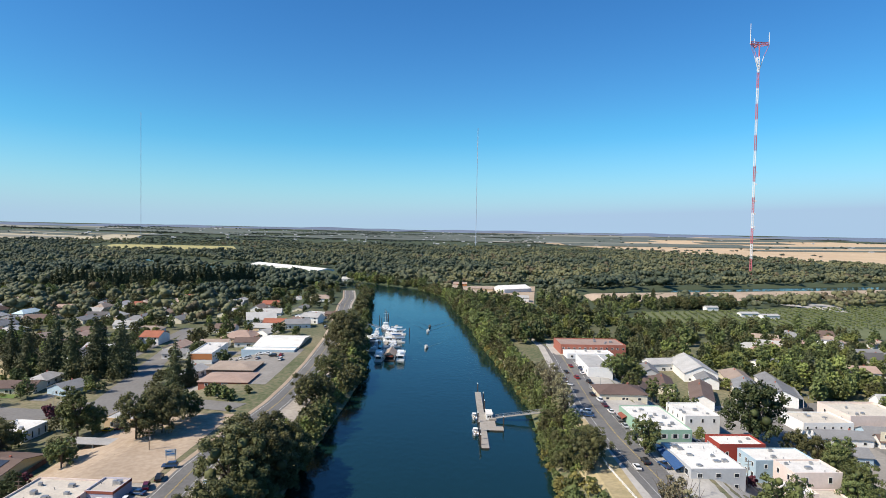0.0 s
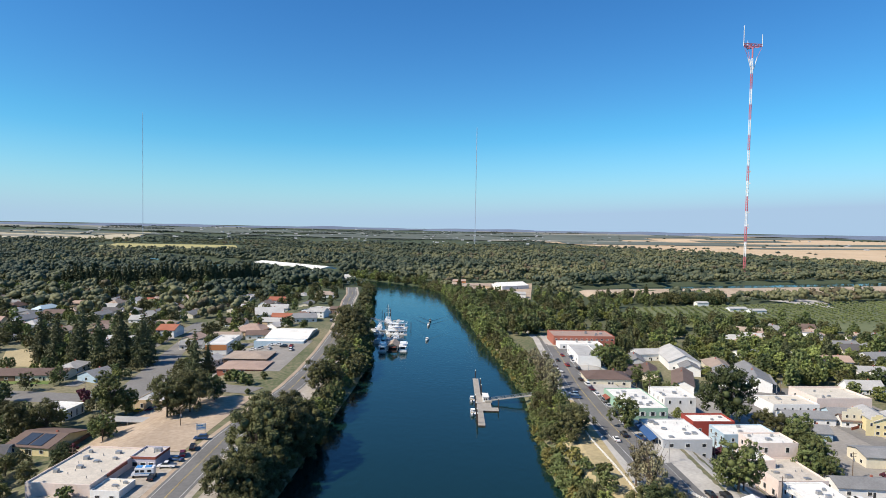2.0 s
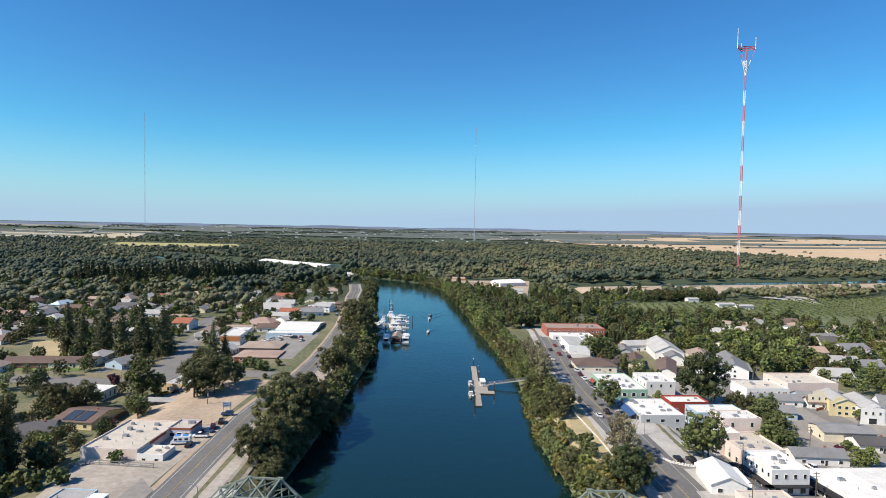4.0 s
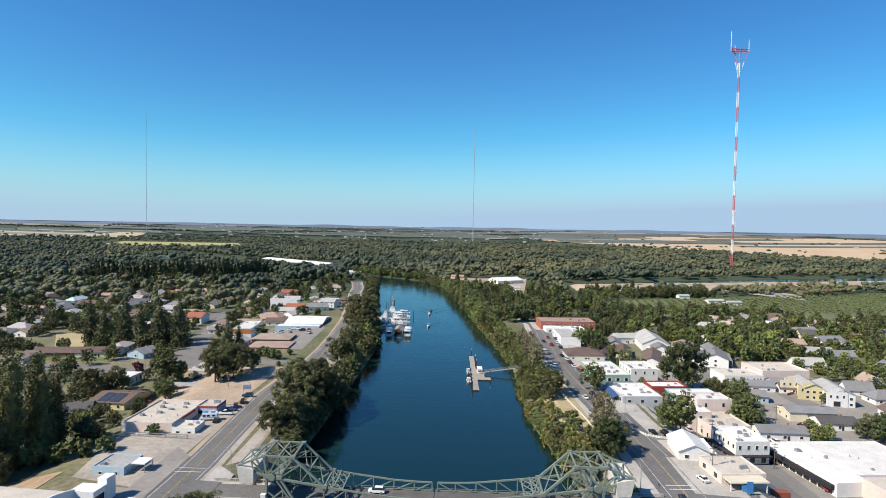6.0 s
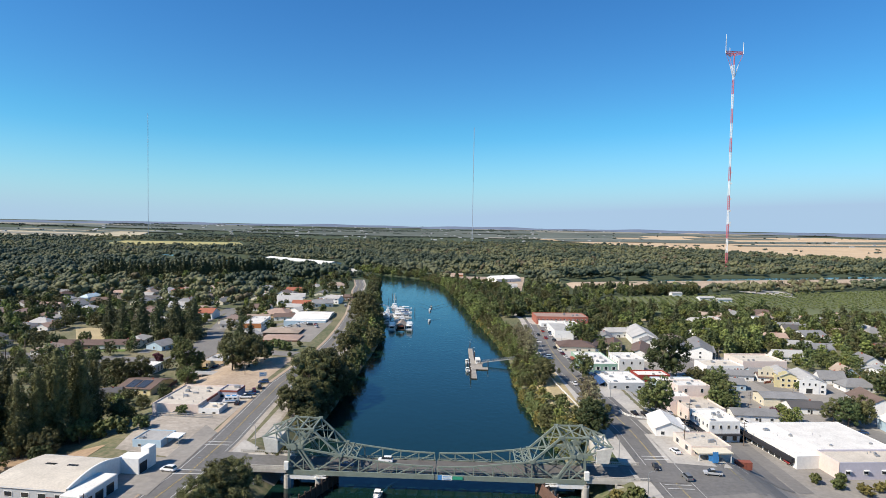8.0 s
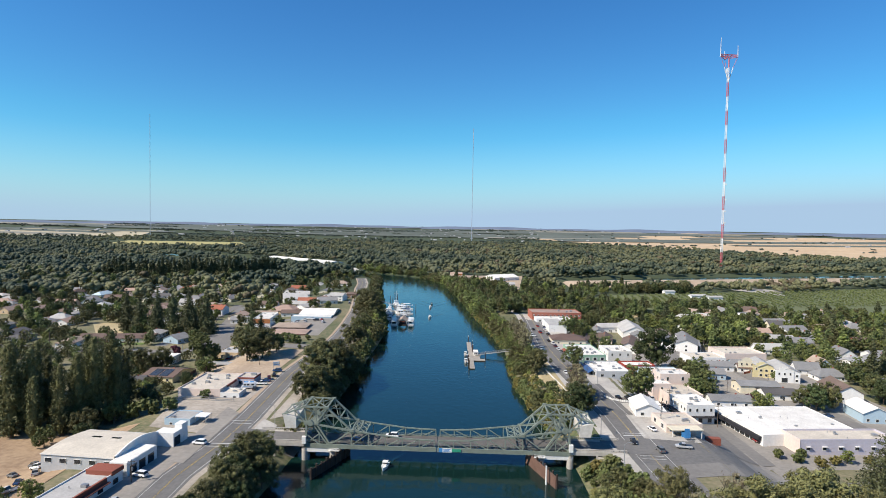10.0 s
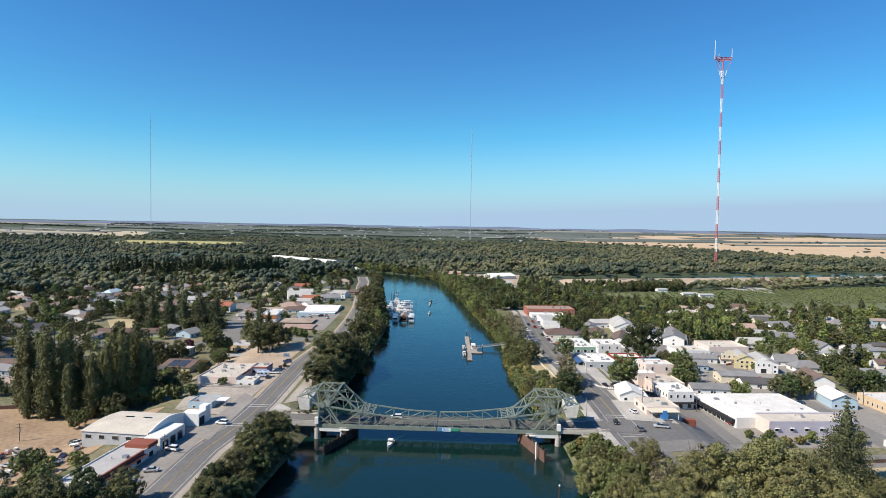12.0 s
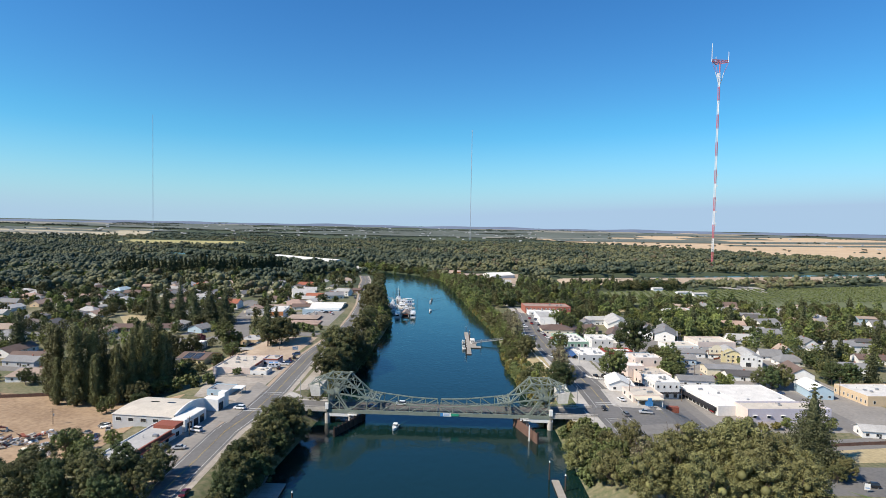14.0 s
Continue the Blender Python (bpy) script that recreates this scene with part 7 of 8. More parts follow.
def board_fence(pts, h, mat, label):
    ox, oy = pts[0]
    z0 = gz(ox, oy)
    t = empty("board_fence", ox, oy, z0, 0, label, "fence")
    p, _ = along(pts, 2.4)
    for a, b in zip(p, p[1:]):
        bm = bmesh.new()
        za, zb = gz(a[0], a[1]) - z0, gz(b[0], b[1]) - z0
        beam(bm, (a[0] - ox, a[1] - oy, za + h / 2 - 0.1), (b[0] - ox, b[1] - oy, zb + h / 2 - 0.1), 0.06, h)
        part("panel", bm, mat, t)
        part("post", boxes((a[0] - ox - 0.08, a[0] - ox + 0.08, a[1] - oy - 0.08, a[1] - oy + 0.08, za - 0.3, za + h + 0.1)), mat, t)
    return t


t = empty("handrail_stair", -62, 186, gz(-62, 186), 20, "grey metal stair with handrails down the bank", "stair")
bm = bmesh.new()
for y in (-0.6, 0.6):
    for z in (0.2, 1.1):
        beam(bm, (-6, y, 3.2 + z), (3.5, y, -3.4 + z), 0.1)
    for k in range(6):
        beam(bm, (-6 + 1.9 * k, y, 3.4 - 1.32 * k), (-6 + 1.9 * k, y, 4.3 - 1.32 * k), 0.08)
part("handrail", bm, "metal", t)
for k in range(22):
    part("step", boxes((-6 + 0.43 * k, -5.6 + 0.43 * k, -0.6, 0.6, 3.15 - 0.3 * k, 3.25 - 0.3 * k)), "dock", t)
fence([(56.5, 300), (55, 325), (52.5, 350), (52, 385)], 1.1, "white_paint", "white painted roadside guard fence")
fence([(71.8, 308), (74, 303.5), (78, 301), (81.5, 300)], 1.1, "white_paint", "white painted picket fence at the street corner", 0.9, (0.35, 0.75))
board_fence([(-240, 262), (-205, 268), (-180, 274)], 1.8, "timber_brown", "weathered brown board fence")
board_fence([(-124, 326), (-138, 340), (-140, 362)], 1.8, "timber_brown", "weathered brown board fence")
board_fence([(152, 240), (176, 244), (230, 252)], 1.6, "timber_brown", "dark brown board fence")
fence([(-120, 292), (-100, 290), (-92, 289.5)], 1.6, "metal", "grey chain-link style fence", 3.0, (0.2, 0.8, 1.5))
board_fence([(180, 398), (205, 412), (215, 418)], 1.5, "rusty", "faded red board fence")


def signboard(x, y, w, h, z, mat, label, rz=0.0, posts=2, bars=2):
    t = empty("signboard", x, y, gz(x, y), rz, label, "sign")
    panel = part("panel", boxes((-w / 2, w / 2, -0.06, 0.06, z, z + h)), mat, t)
    for k in range(posts):
        u = (k - (posts - 1) / 2) * w * 0.8
        part("post", boxes((u - 0.08, u + 0.08, -0.08, 0.08, -0.3, z + (0 if posts == 1 else h))), "metal", t)
    for k in range(bars):
        part("bar", boxes((-w * 0.35, w * 0.35 - 0.2 * k * w, -0.09, -0.06, z + h * (0.25 + 0.4 * k), z + h * (0.38 + 0.4 * k))), "sign_blue", panel)
    return t


signboard(-90.2, 345, 3.4, 2.2, 2.2, "white_paint", "tall white roadside sign panel on posts", 20)
signboard(-70.5, 326, 2.0, 1.6, 1.8, "white_paint", "white roadside board on posts", 0)
signboard(66, 311, 1.6, 1.6, 3.2, "line_yellow", "yellow diamond-coloured road sign on a post", 10, 1, 0)
signboard(65.5, 315, 1.6, 1.2, 3.6, "white_paint", "white road sign on a post", 10, 1, 0)
signboard(88.5, 255.5, 1.8, 3.6, 0.6, "sign_blue", "tall blue and white service station sign", 0, 1, 0)
signboard(143.5, 199, 1.8, 2.2, 1.0, "white_paint", "white sign on a grass strip", -10, 1, 1)


def umbrella(x, y, paint, label):
    t = empty("patio_umbrella", x, y, gz(x, y), 0, label, "umbrella")
    bm = bmesh.new()
    tube(bm, (0, 0, 0), (0, 0, 2.6), 0.04, n=6)
    part("pole", bm, "metal", t)
    bm = bmesh.new()
    tube(bm, (0, 0, 2.0), (0, 0, 2.7), 1.7, 0.05, 8)
    part("canopy", bm, paint, t)


umbrella(72.6, 371, "lamp_red", "red patio umbrella on the sidewalk")
umbrella(71.6, 367, "white_paint", "white patio umbrella on the sidewalk")
umbrella(73.6, 366.5, "white_paint", "white patio umbrella on the sidewalk")


def crate(name, x, y, w, d, h, mat, label, rz=0.0, ribs=0):
    t = empty(name, x, y, gz(x, y), rz, label, name.replace("_", " "))
    part("body", boxes((-w / 2, w / 2, -d / 2, d / 2, -0.2, h)), mat, t)
    part("lid", boxes((-w / 2 - 0.04, w / 2 + 0.04, -d / 2 - 0.04, d / 2 + 0.04, h, h + 0.08)), mat, t)
    for k in range(ribs):
        u = -w / 2 + (k + 0.5) * w / ribs
        part("rib", boxes((u - 0.06, u + 0.06, -d / 2 - 0.06, -d / 2, 0, h)), mat, t)


crate("dumpster", 101, 262, 5.0, 2.4, 2.3, "rusty", "rusty red dumpster container", -5, 6)
crate("vending_box", 88.4, 258.5, 1.4, 1.2, 1.9, "sign_blue", "bright blue ice box", -4)
crate("vending_box", 90.2, 258.7, 1.4, 1.2, 1.9, "sign_blue", "bright blue ice box", -4)
crate("storage_container", -147, 204, 6, 2.5, 2.5, "wall_cream", "cream storage container in the yard", 12, 8)
crate("storage_container", -142, 202.5, 6, 2.5, 2.5, "wall_white", "white storage container in the yard", 12, 8)


def junk(x, y, n, spread, seed):
    """A heap of planks and scrap."""
    g = random.Random(seed)
    t = empty("scrap_heap", x, y, gz(x, y), 0, "heap of broken planks and scrap on bare dirt", "scrap heap")
    for k in range(n):
        bm = bmesh.new()
        a, r = g.uniform(0, 6.28), g.uniform(0, spread)
        c = (r * math.cos(a), r * math.sin(a), g.uniform(0.1, 2.6 * (1 - r / spread) + 0.4))
        d = (g.uniform(-2.4, 2.4), g.uniform(-2.4, 2.4), g.uniform(-1.2, 1.2))
        beam(bm, c, (c[0] + d[0], c[1] + d[1], max(0.1, c[2] + d[2])), g.uniform(0.3, 1.5), g.uniform(0.12, 0.5))
        part("scrap_piece", bm, g.choice(["wall_white", "timber_brown", "concrete", "rusty", "metal", "dock"]), t)


junk(-166, 213, 46, 7, 1), junk(-158, 217, 36, 6, 2), junk(-152, 222, 26, 5, 3), junk(-172, 206, 30, 6, 4), junk(-176, 225, 20, 5, 5), junk(-183, 213, 26, 6, 6)

# ---- trees, bank by bank ----
def free(x, y, margin=0.0):
    return not any(a - margin < x < b + margin and c - margin < y < d + margin for a, b, c, d in rects)


def on_road(x, y, w=7.0):
    for line in (LEFT_ROAD, RIGHT_ROAD):
        if abs(x - np.interp(y, [p[1] for p in line], [p[0] for p in line])) < w:
            return True
    return False


def bank(side, y):
    c, hw = np.interp(y, [r[1] for r in RIVER], [r[0] for r in RIVER]), np.interp(y, [r[1] for r in RIVER], [r[2] for r in RIVER])
    return c + side * hw


rng = random.Random(21)
# left bank: big trees over the water, thinner between
for x, y, k, s in [(-62, 322, "oak", 1.35), (-58, 332, "oak2", 1.4), (-64, 338, "oak", 1.2), (-55, 345, "oak", 1.2), (-60, 350, "oak2", 1.1), (-52, 358, "dark", 0.9), (-60, 305, "oak2", 1.0), (-64, 296, "oak", 0.8), (-57, 311, "oak", 0.9),
                   (-62, 408, "oak", 0.95), (-57, 414, "oak2", 0.9), (-61, 428, "green", 0.8), (-66, 520, "oak", 1.45), (-71, 532, "oak2", 1.5), (-68, 545, "oak", 1.5), (-74, 556, "oak2", 1.3), (-62, 510, "oak2", 1.1), (-60, 500, "green", 0.9), (-64, 455, "oak", 0.8), (-62, 470, "oak2", 0.8), (-64, 485, "oak", 0.8)]:
    tree(k, x, y, s)
for y in np.arange(362, 520, 3.4):
    x = bank(-1, y)
    mass(rng.choice(["bush", "yellow", "bush", "green", "oak"]), x - rng.uniform(0.5, 5), y + rng.uniform(-2, 2), rng.uniform(0.55, 0.9))
    if rng.random() < 0.45:
        mass(rng.choice(["yellow", "bush", "willow"]), x - rng.uniform(5, 10), y + rng.uniform(-2, 2), rng.uniform(0.5, 0.8))
for y in np.arange(288, 362, 3.0):
    x = bank(-1, y)
    tree(rng.choice(["oak", "oak2", "bush"]), x - rng.uniform(-0.5, 6), y, rng.uniform(0.6, 0.9))
for y in np.arange(555, 930, 6):
    x = bank(-1, y)
    if 560 < y < 660 and rng.random() < 0.6:
        continue
    mass(rng.choice(["oak", "green", "bush", "oak2"]), x - rng.uniform(0, 8), y, rng.uniform(0.6, 0.95))
    mass("bush", x - rng.uniform(-1, 2), y + 2, rng.uniform(0.6, 1.0))
for y in np.arange(150, 240, 3.2):
    x = bank(-1, y)
    if 236 < y:
        continue
    tree(rng.choice(["oak", "oak2", "dark", "bush"]), x - rng.uniform(0, 7), y, rng.uniform(0.55, 0.85))
for x, y, k, s in [(-64, 224, "oak", 0.8), (-66, 214, "oak2", 0.75), (-63, 206, "oak", 0.8), (-67, 186, "dark", 0.7), (-65, 178, "oak", 0.7), (-60, 262, "bush", 1.1), (-57, 268, "bush", 1.0), (-62, 275, "yellow", 0.8), (-58, 258, "oak", 0.5)]:
    tree(k, x, y, s)
# brush on the slope between the right bank trees and the main street
for y in np.arange(335, 545, 4.0):
    x = bank(1, y)
    if 352 < y < 372:
        continue
    mass(rng.choice(["bush", "bush", "green", "oak", "willow"]), x + rng.uniform(7, 11), y + rng.uniform(-1.5, 1.5), rng.uniform(0.3, 0.45))
for x, y, k, s in [(41, 343, "yellow", 0.9), (39, 336, "bush", 1.1), (43, 332, "yellow", 1.0), (45, 325, "bush", 1.1), (41, 322, "yellow", 1.1), (43, 312, "bush", 1.2), (48, 308, "green", 0.55), (47, 298, "bush", 1.2), (50, 290, "bush", 1.1), (48, 358, "bush", 1.0), (46, 366, "green", 0.6), (49, 374, "bush", 1.0), (48, 384, "green", 0.6), (49, 394, "bush", 1.1), (47, 404, "green", 0.6)]:
    mass(k, x, y, s)
# trees closing over the road north of the brick building, and along the bend
for i in range(120):
    y = rng.uniform(572, 800)
    x = bank(1, y) + rng.uniform(14, 60)
    if free(x, y, 1.0) and not (x > 22 and y > 780):
        mass(rng.choice(["green", "oak", "dark", "oak2", "green2", "bright"]), x, y, rng.uniform(0.5, 0.85))
for (ax, ay, aw), (bx, by, bw) in list(zip(RIVER, RIVER[1:]))[11:13]:
    run = math.hypot(bx - ax, by - ay)
    for k in range(int(run / 6)):
        f = k * 6 / run
        nx, ny = (by - ay) / run, (ax - bx) / run
        off = aw + (bw - aw) * f + rng.uniform(0, 5)
        mass(rng.choice(["green", "oak", "bush", "green2", "willow"]), ax + (bx - ax) * f + nx * off, ay + (by - ay) * f + ny * off, rng.uniform(0.6, 0.95))
# near left corner
for x, y, k, s in [(-118, 166, "oak", 0.95), (-110, 160, "dark", 0.95), (-101, 163, "oak2", 1.0), (-92, 164, "dark", 0.95), (-85.5, 170, "oak", 0.7), (-106, 171, "green", 0.8), (-97, 174, "dark", 0.9), (-88, 176, "oak", 0.75), (-124, 172, "green", 0.75), (-113, 178, "green", 0.8),
                   (-130, 200, "dark", 0.7), (-127, 193, "green", 0.8), (-118, 189, "bright", 0.8), (-113, 196, "bright", 0.75), (-132, 165, "dark", 0.9), (-140, 176, "dark", 0.8), (-150, 180, "oak", 0.7), (-138, 190, "dark", 0.6), (-96, 157, "oak", 0.9), (-106, 154, "dark", 0.9), (-116, 156, "oak2", 0.9), (-126, 160, "dark", 0.9), (-86, 160, "oak", 0.7), (-90, 152, "dark", 0.9)]:
    tree(k, x, y, s * 0.86)
# poplars and garden trees behind the yard
for x, y in [(-179, 266), (-175, 260), (-170, 264), (-166, 259), (-161, 263), (-157, 259), (-153, 265), (-149, 262), (-146, 268), (-143, 274), (-151, 273), (-158, 271), (-165, 272), (-173, 273), (-150, 281), (-158, 284), (-141, 283), (-145, 289), (-137, 280), (-184, 271), (-188, 275), (-166, 280), (-140, 292)]:
    tree("poplar", x, y, rng.uniform(0.62, 1.2), group="poplar row behind the yard")
for i in range(60):
    x, y = -rng.uniform(126, 262), rng.uniform(286, 345)
    if free(x, y, 1.0) and not (-142 < x and y > 318) and not (312 < y < 330 and x < -188):
        tree(rng.choice(["oak", "green", "bush", "bright", "oak2", "bush"]), x, y, rng.uniform(0.4, 0.68))
tree("conifer2", -268, 362, 1.15)
for x, y, k, s in [(46, 206, "bush", 1.3), (47, 212, "bush", 1.2), (50, 222, "bush", 1.3), (54, 228, "bush", 1.2), (50, 233, "yellow", 0.9), (52, 216, "oak", 0.5), (48, 196, "bush", 1.3), (46, 190, "bush", 1.2), (55, 219, "bush", 1.2), (57, 212, "bush", 1.3), (53, 208, "green", 0.5), (51, 227, "bush", 1.1), (56, 204, "oak2", 0.5), (47, 232, "bush", 1.0)]:
    tree(k, x, y, s)
for x, y, k, s in [(-121, 275, "bush", 1.5), (-128, 275, "bush", 1.6), (-135, 274, "green", 0.7), (-114, 277, "bush", 1.2), (-140, 262, "oak", 0.7), (-106, 293, "bush", 0.9), (-147, 250, "green", 0.6), (-134, 252, "dark", 0.55)]:
    tree(k, x, y, s)
# the lot, offices and redwoods
for x, y, k, s in [(-113, 366, "oak", 1.1), (-106, 371, "oak2", 1.15), (-108, 380, "oak", 1.05), (-103, 388, "dark", 0.8), (-143, 379, "green2", 1.05), (-147, 382, "green2", 1.1), (-140, 384, "green", 0.9), (-129, 349, "green", 0.75), (-132, 354, "oak", 0.65),
                   (-139, 450, "conifer", 0.95), (-134, 455, "conifer2", 0.8), (-170, 402, "plum", 1.2), (-134, 338, "plum", 0.9), (-131, 330, "dark", 0.5), (-127, 322, "dark", 0.5), (-154, 404, "bush", 1.2), (-158, 360, "oak", 0.9), (-166, 356, "oak2", 0.9), (-172, 362, "dark", 0.8), (-178, 366, "oak", 0.7), (-186, 350, "green", 0.8),
                   (-98, 413, "bush", 1.3), (-103, 416, "bush", 1.4), (-108, 420, "bush", 1.2), (-93, 425, "bush", 0.8), (-92, 398, "bush", 0.6)]:
    tree(k, x, y, s)
for x, y, s in [(-241, 474, 1.15), (-229, 470, 1.2), (-216, 468, 1.1), (-205, 471, 1.3), (-192, 470, 1.25), (-180, 472, 1.3), (-222, 483, 1.25), (-199, 484, 1.3), (-186, 486, 1.1)]:
    tree(rng.choice(["conifer", "conifer2"]), x, y, s, group="redwoods by the houses")
# cypress and shade trees through the left neighbourhood
for i in range(1900):
    y = rng.uniform(270, 920)
    x = -rng.uniform(110, 190 + y * 0.62)
    if not free(x, y, 1.0) or on_road(x, y, 12) or (-140 < x < -88 and 320 < y < 400) or (-290 < x < -228 and 455 < y < 508) or (x > -200 and 395 < y < 425) or (-150 < x and 430 < y < 535 and rng.random() < 0.85):
        continue
    if (y < 292 and x > -240) or (-260 < x < -178 and y < 335):
        continue
    if abs(x + 153 + (y - 420) * 0.29) < 11 or abs(x + 195 + (y - 425) * 0.08) < 6:
        continue
    big = 0.9 if y > 480 else 0.75
    if 500 < y < 740 and x > -400 and rng.random() < 0.3:
        continue
    mass(rng.choice(["oak", "oak2", "green", "green2", "bright", "dark", "willow", "oak", "bush", "bright", "bush"]), x, y, big * rng.uniform(0.4, 0.92))
for i in range(150):
    x, y = -rng.uniform(112, 420), rng.uniform(300, 640)
    if free(x, y, 0.5) and not on_road(x, y, 12) and not (-140 < x < -88 and 320 < y < 400) and not (-290 < x < -228 and 455 < y < 508) and abs(x + 153 + (y - 420) * 0.29) > 11 and not (395 < y < 426) and not (-152 < x and 435 < y < 522):
        mass(rng.choice(["bush", "bush", "bright", "yellow"]), x, y, rng.uniform(0.4, 0.9))
def yard(x, y):
    """The bare packing-shed yard, and the strip before it that keeps low."""
    return (770 < y < 1065 and -40 < x < 118 and x > 22 - (y - 800) * 0.24 and x < 95 + (y - 850) * 0.14 + 4)


# right bank
for y in np.arange(270, 560, 3.6):
    x = bank(1, y)
    if 400 < y < 424:
        mass("bush", x + 6, y, 0.7)
        continue
    put = tree if y < 400 else mass
    mass(rng.choice(["bush", "bush", "yellow"]), x + rng.uniform(-0.5, 1.5), y + 1.5, rng.uniform(0.5, 0.9))
    if 308 < y < 346:
        tree(rng.choice(["bush", "bush", "bush", "yellow"]), x + rng.uniform(1.5, 4), y, rng.uniform(0.8, 1.2))
        continue
    put(rng.choice(["green", "bush", "oak", "bush", "willow", "oak2"]), x + rng.uniform(2.5, 7), y, rng.uniform(0.42, 0.66))
    if y > 400:
        mass(rng.choice(["green", "green2", "willow", "oak", "oak2"]), x + rng.uniform(5, 9), y + rng.uniform(-2, 2), rng.uniform(0.45, 0.68))
for y in np.arange(560, 930, 4.5):
    x = bank(1, y)
    mass(rng.choice(["green", "oak", "willow", "green2"]), x + rng.uniform(-0.5, 5), y, rng.uniform(0.6, 0.9))
    mass("bush", x + rng.uniform(-1, 2), y + 2, rng.uniform(0.6, 1.0))
    mass(rng.choice(["green", "oak", "green2", "dark"]), x + rng.uniform(7, 14), y, rng.uniform(0.6, 0.85) * (0.7 if y > 780 else 1))
for x, y, k, s in [(46, 351, "oak", 0.85), (49, 358, "oak2", 0.75), (47, 402, "sycamore", 0.9), (48, 412, "sycamore", 1.0), (46, 424, "sycamore", 1.05), (48, 436, "sycamore", 0.9), (45, 445, "sycamore", 0.95), (49, 317, "bush", 1.1), (54, 281, "dark", 0.95), (57, 286, "oak", 0.75), (52, 290, "oak2", 0.65), (49, 287, "yellow", 1.2), (46, 293, "yellow", 1.1), (53, 281, "yellow", 0.8),
                   (60, 307, "sycamore", 0.95), (57.5, 312, "sycamore", 0.85), (58.5, 301, "sycamore", 0.9), (69, 364, "green", 0.95), (88, 311, "green", 1.15), (91, 314, "green", 0.85), (126, 402, "dark", 1.95),
                   (102, 356, "plum", 0.9), (99, 362, "bush", 1.1), (132, 358, "green", 1.1), (137, 364, "green2", 1.0), (131, 349, "green", 1.0), (128, 343, "green", 0.9), (136, 352, "green", 1.0), (133, 340, "green", 0.75), (140, 382, "oak2", 0.8), (145, 376, "oak", 0.8), (138, 392, "oak", 0.7),
                   (87, 473, "green", 1.0), (94, 482, "green2", 0.9), (100, 490, "green", 1.1), (108, 498, "bright", 1.1), (97, 500, "green", 1.0), (92, 455, "green", 0.8), (101, 452, "green2", 0.7), (108, 447, "green", 0.8), (115, 440, "green", 0.7), (104, 402, "bright", 0.5), (107, 398, "yellow", 0.7),
                   (180, 327, "dark", 0.9), (186, 330, "oak", 0.9), (178, 334, "oak", 0.7), (222, 340, "dark", 0.95), (229, 336, "dark", 1.0), (225, 348, "oak", 0.9), (196, 338, "bush", 1.4), (156, 343, "plum", 0.7), (160, 346, "bush", 1.0), (153, 328, "bright", 0.75), (158, 330, "bright", 0.7), (192, 385, "bush", 1.2), (196, 440, "bright", 0.6), (205, 442, "bright", 0.6)]:
    tree(k, x, y, s)
# near right: cottonwoods and a big pine
for x, y, k, s in [(46, 200, "cottonwood", 0.75), (58, 166, "cottonwood", 0.9), (70, 160, "cottonwood", 1.0), (84, 158, "cottonwood", 1.0), (97, 160, "cottonwood", 1.0), (52, 182, "cottonwood", 0.7), (62, 198, "cottonwood", 0.8), (70, 182, "cottonwood", 0.9), (52, 197, "green", 0.75), (50, 188, "green", 0.8), (57, 192, "green", 0.8), (60, 180, "sycamore", 1.0), (66, 186, "green", 0.95), (68, 176, "cottonwood", 1.0), (77, 178, "cottonwood", 1.15), (86, 176, "cottonwood", 1.15), (92, 183, "cottonwood", 1.2), (83, 187, "green", 1.1), (99, 178, "cottonwood", 1.1), (105, 186, "cottonwood", 1.1), (75, 193, "sycamore", 1.0), (96, 192, "cottonwood", 1.0),
                   (88, 166, "cottonwood", 1.1), (76, 166, "green", 1.0), (64, 168, "green", 0.9), (56, 176, "green", 0.85), (101, 168, "cottonwood", 1.1), (49, 212, "oak", 0.7), (46, 218, "yellow", 0.9), (48, 226, "bush", 0.8), (138, 221, "cedar", 1.05), (139, 258, "yellow", 1.0), (146, 260, "yellow", 0.9), (133, 262, "bush", 1.1), (152, 262, "bright", 0.6), (160, 262, "yellow", 0.8), (128, 266, "bush", 1.0), (138, 268, "bush", 0.9),
                   (138, 206, "oak", 0.55), (143, 209, "cottonwood", 0.5), (166, 258, "bush", 1.1), (172, 262, "bright", 0.6), (196, 254, "bush", 1.2)]:
    tree(k, x, y, s * (1.02 if k == "cottonwood" else 0.85))
for i in range(1100):
    y = rng.uniform(380, 880)
    x = rng.uniform(95, 150 + y * 0.55)
    if not free(x, y, 1.0) or on_road(x, y, 14):
        continue
    if y > 655 and x > 155 and y < 640 + (x - 150) * 0.62 + 120 and y > 655:
        continue
    if y < 450 and x < 215:
        continue
    if x < 200 and y < 480:
        continue
    if x < 340 and y < 640 and rng.random() < 0.12:
        continue
    mass(rng.choice(["green", "green2", "bright", "oak", "dark", "bright", "green", "conifer2", "bush", "willow"]), x, y, rng.uniform(0.45, 0.9))
for i in range(110):
    x, y = rng.uniform(230, 440), rng.uniform(260, 480)
    if free(x, y, 1.0):
        mass(rng.choice(["green", "oak", "dark", "bright", "conifer"]), x, y, rng.uniform(0.55, 0.9))
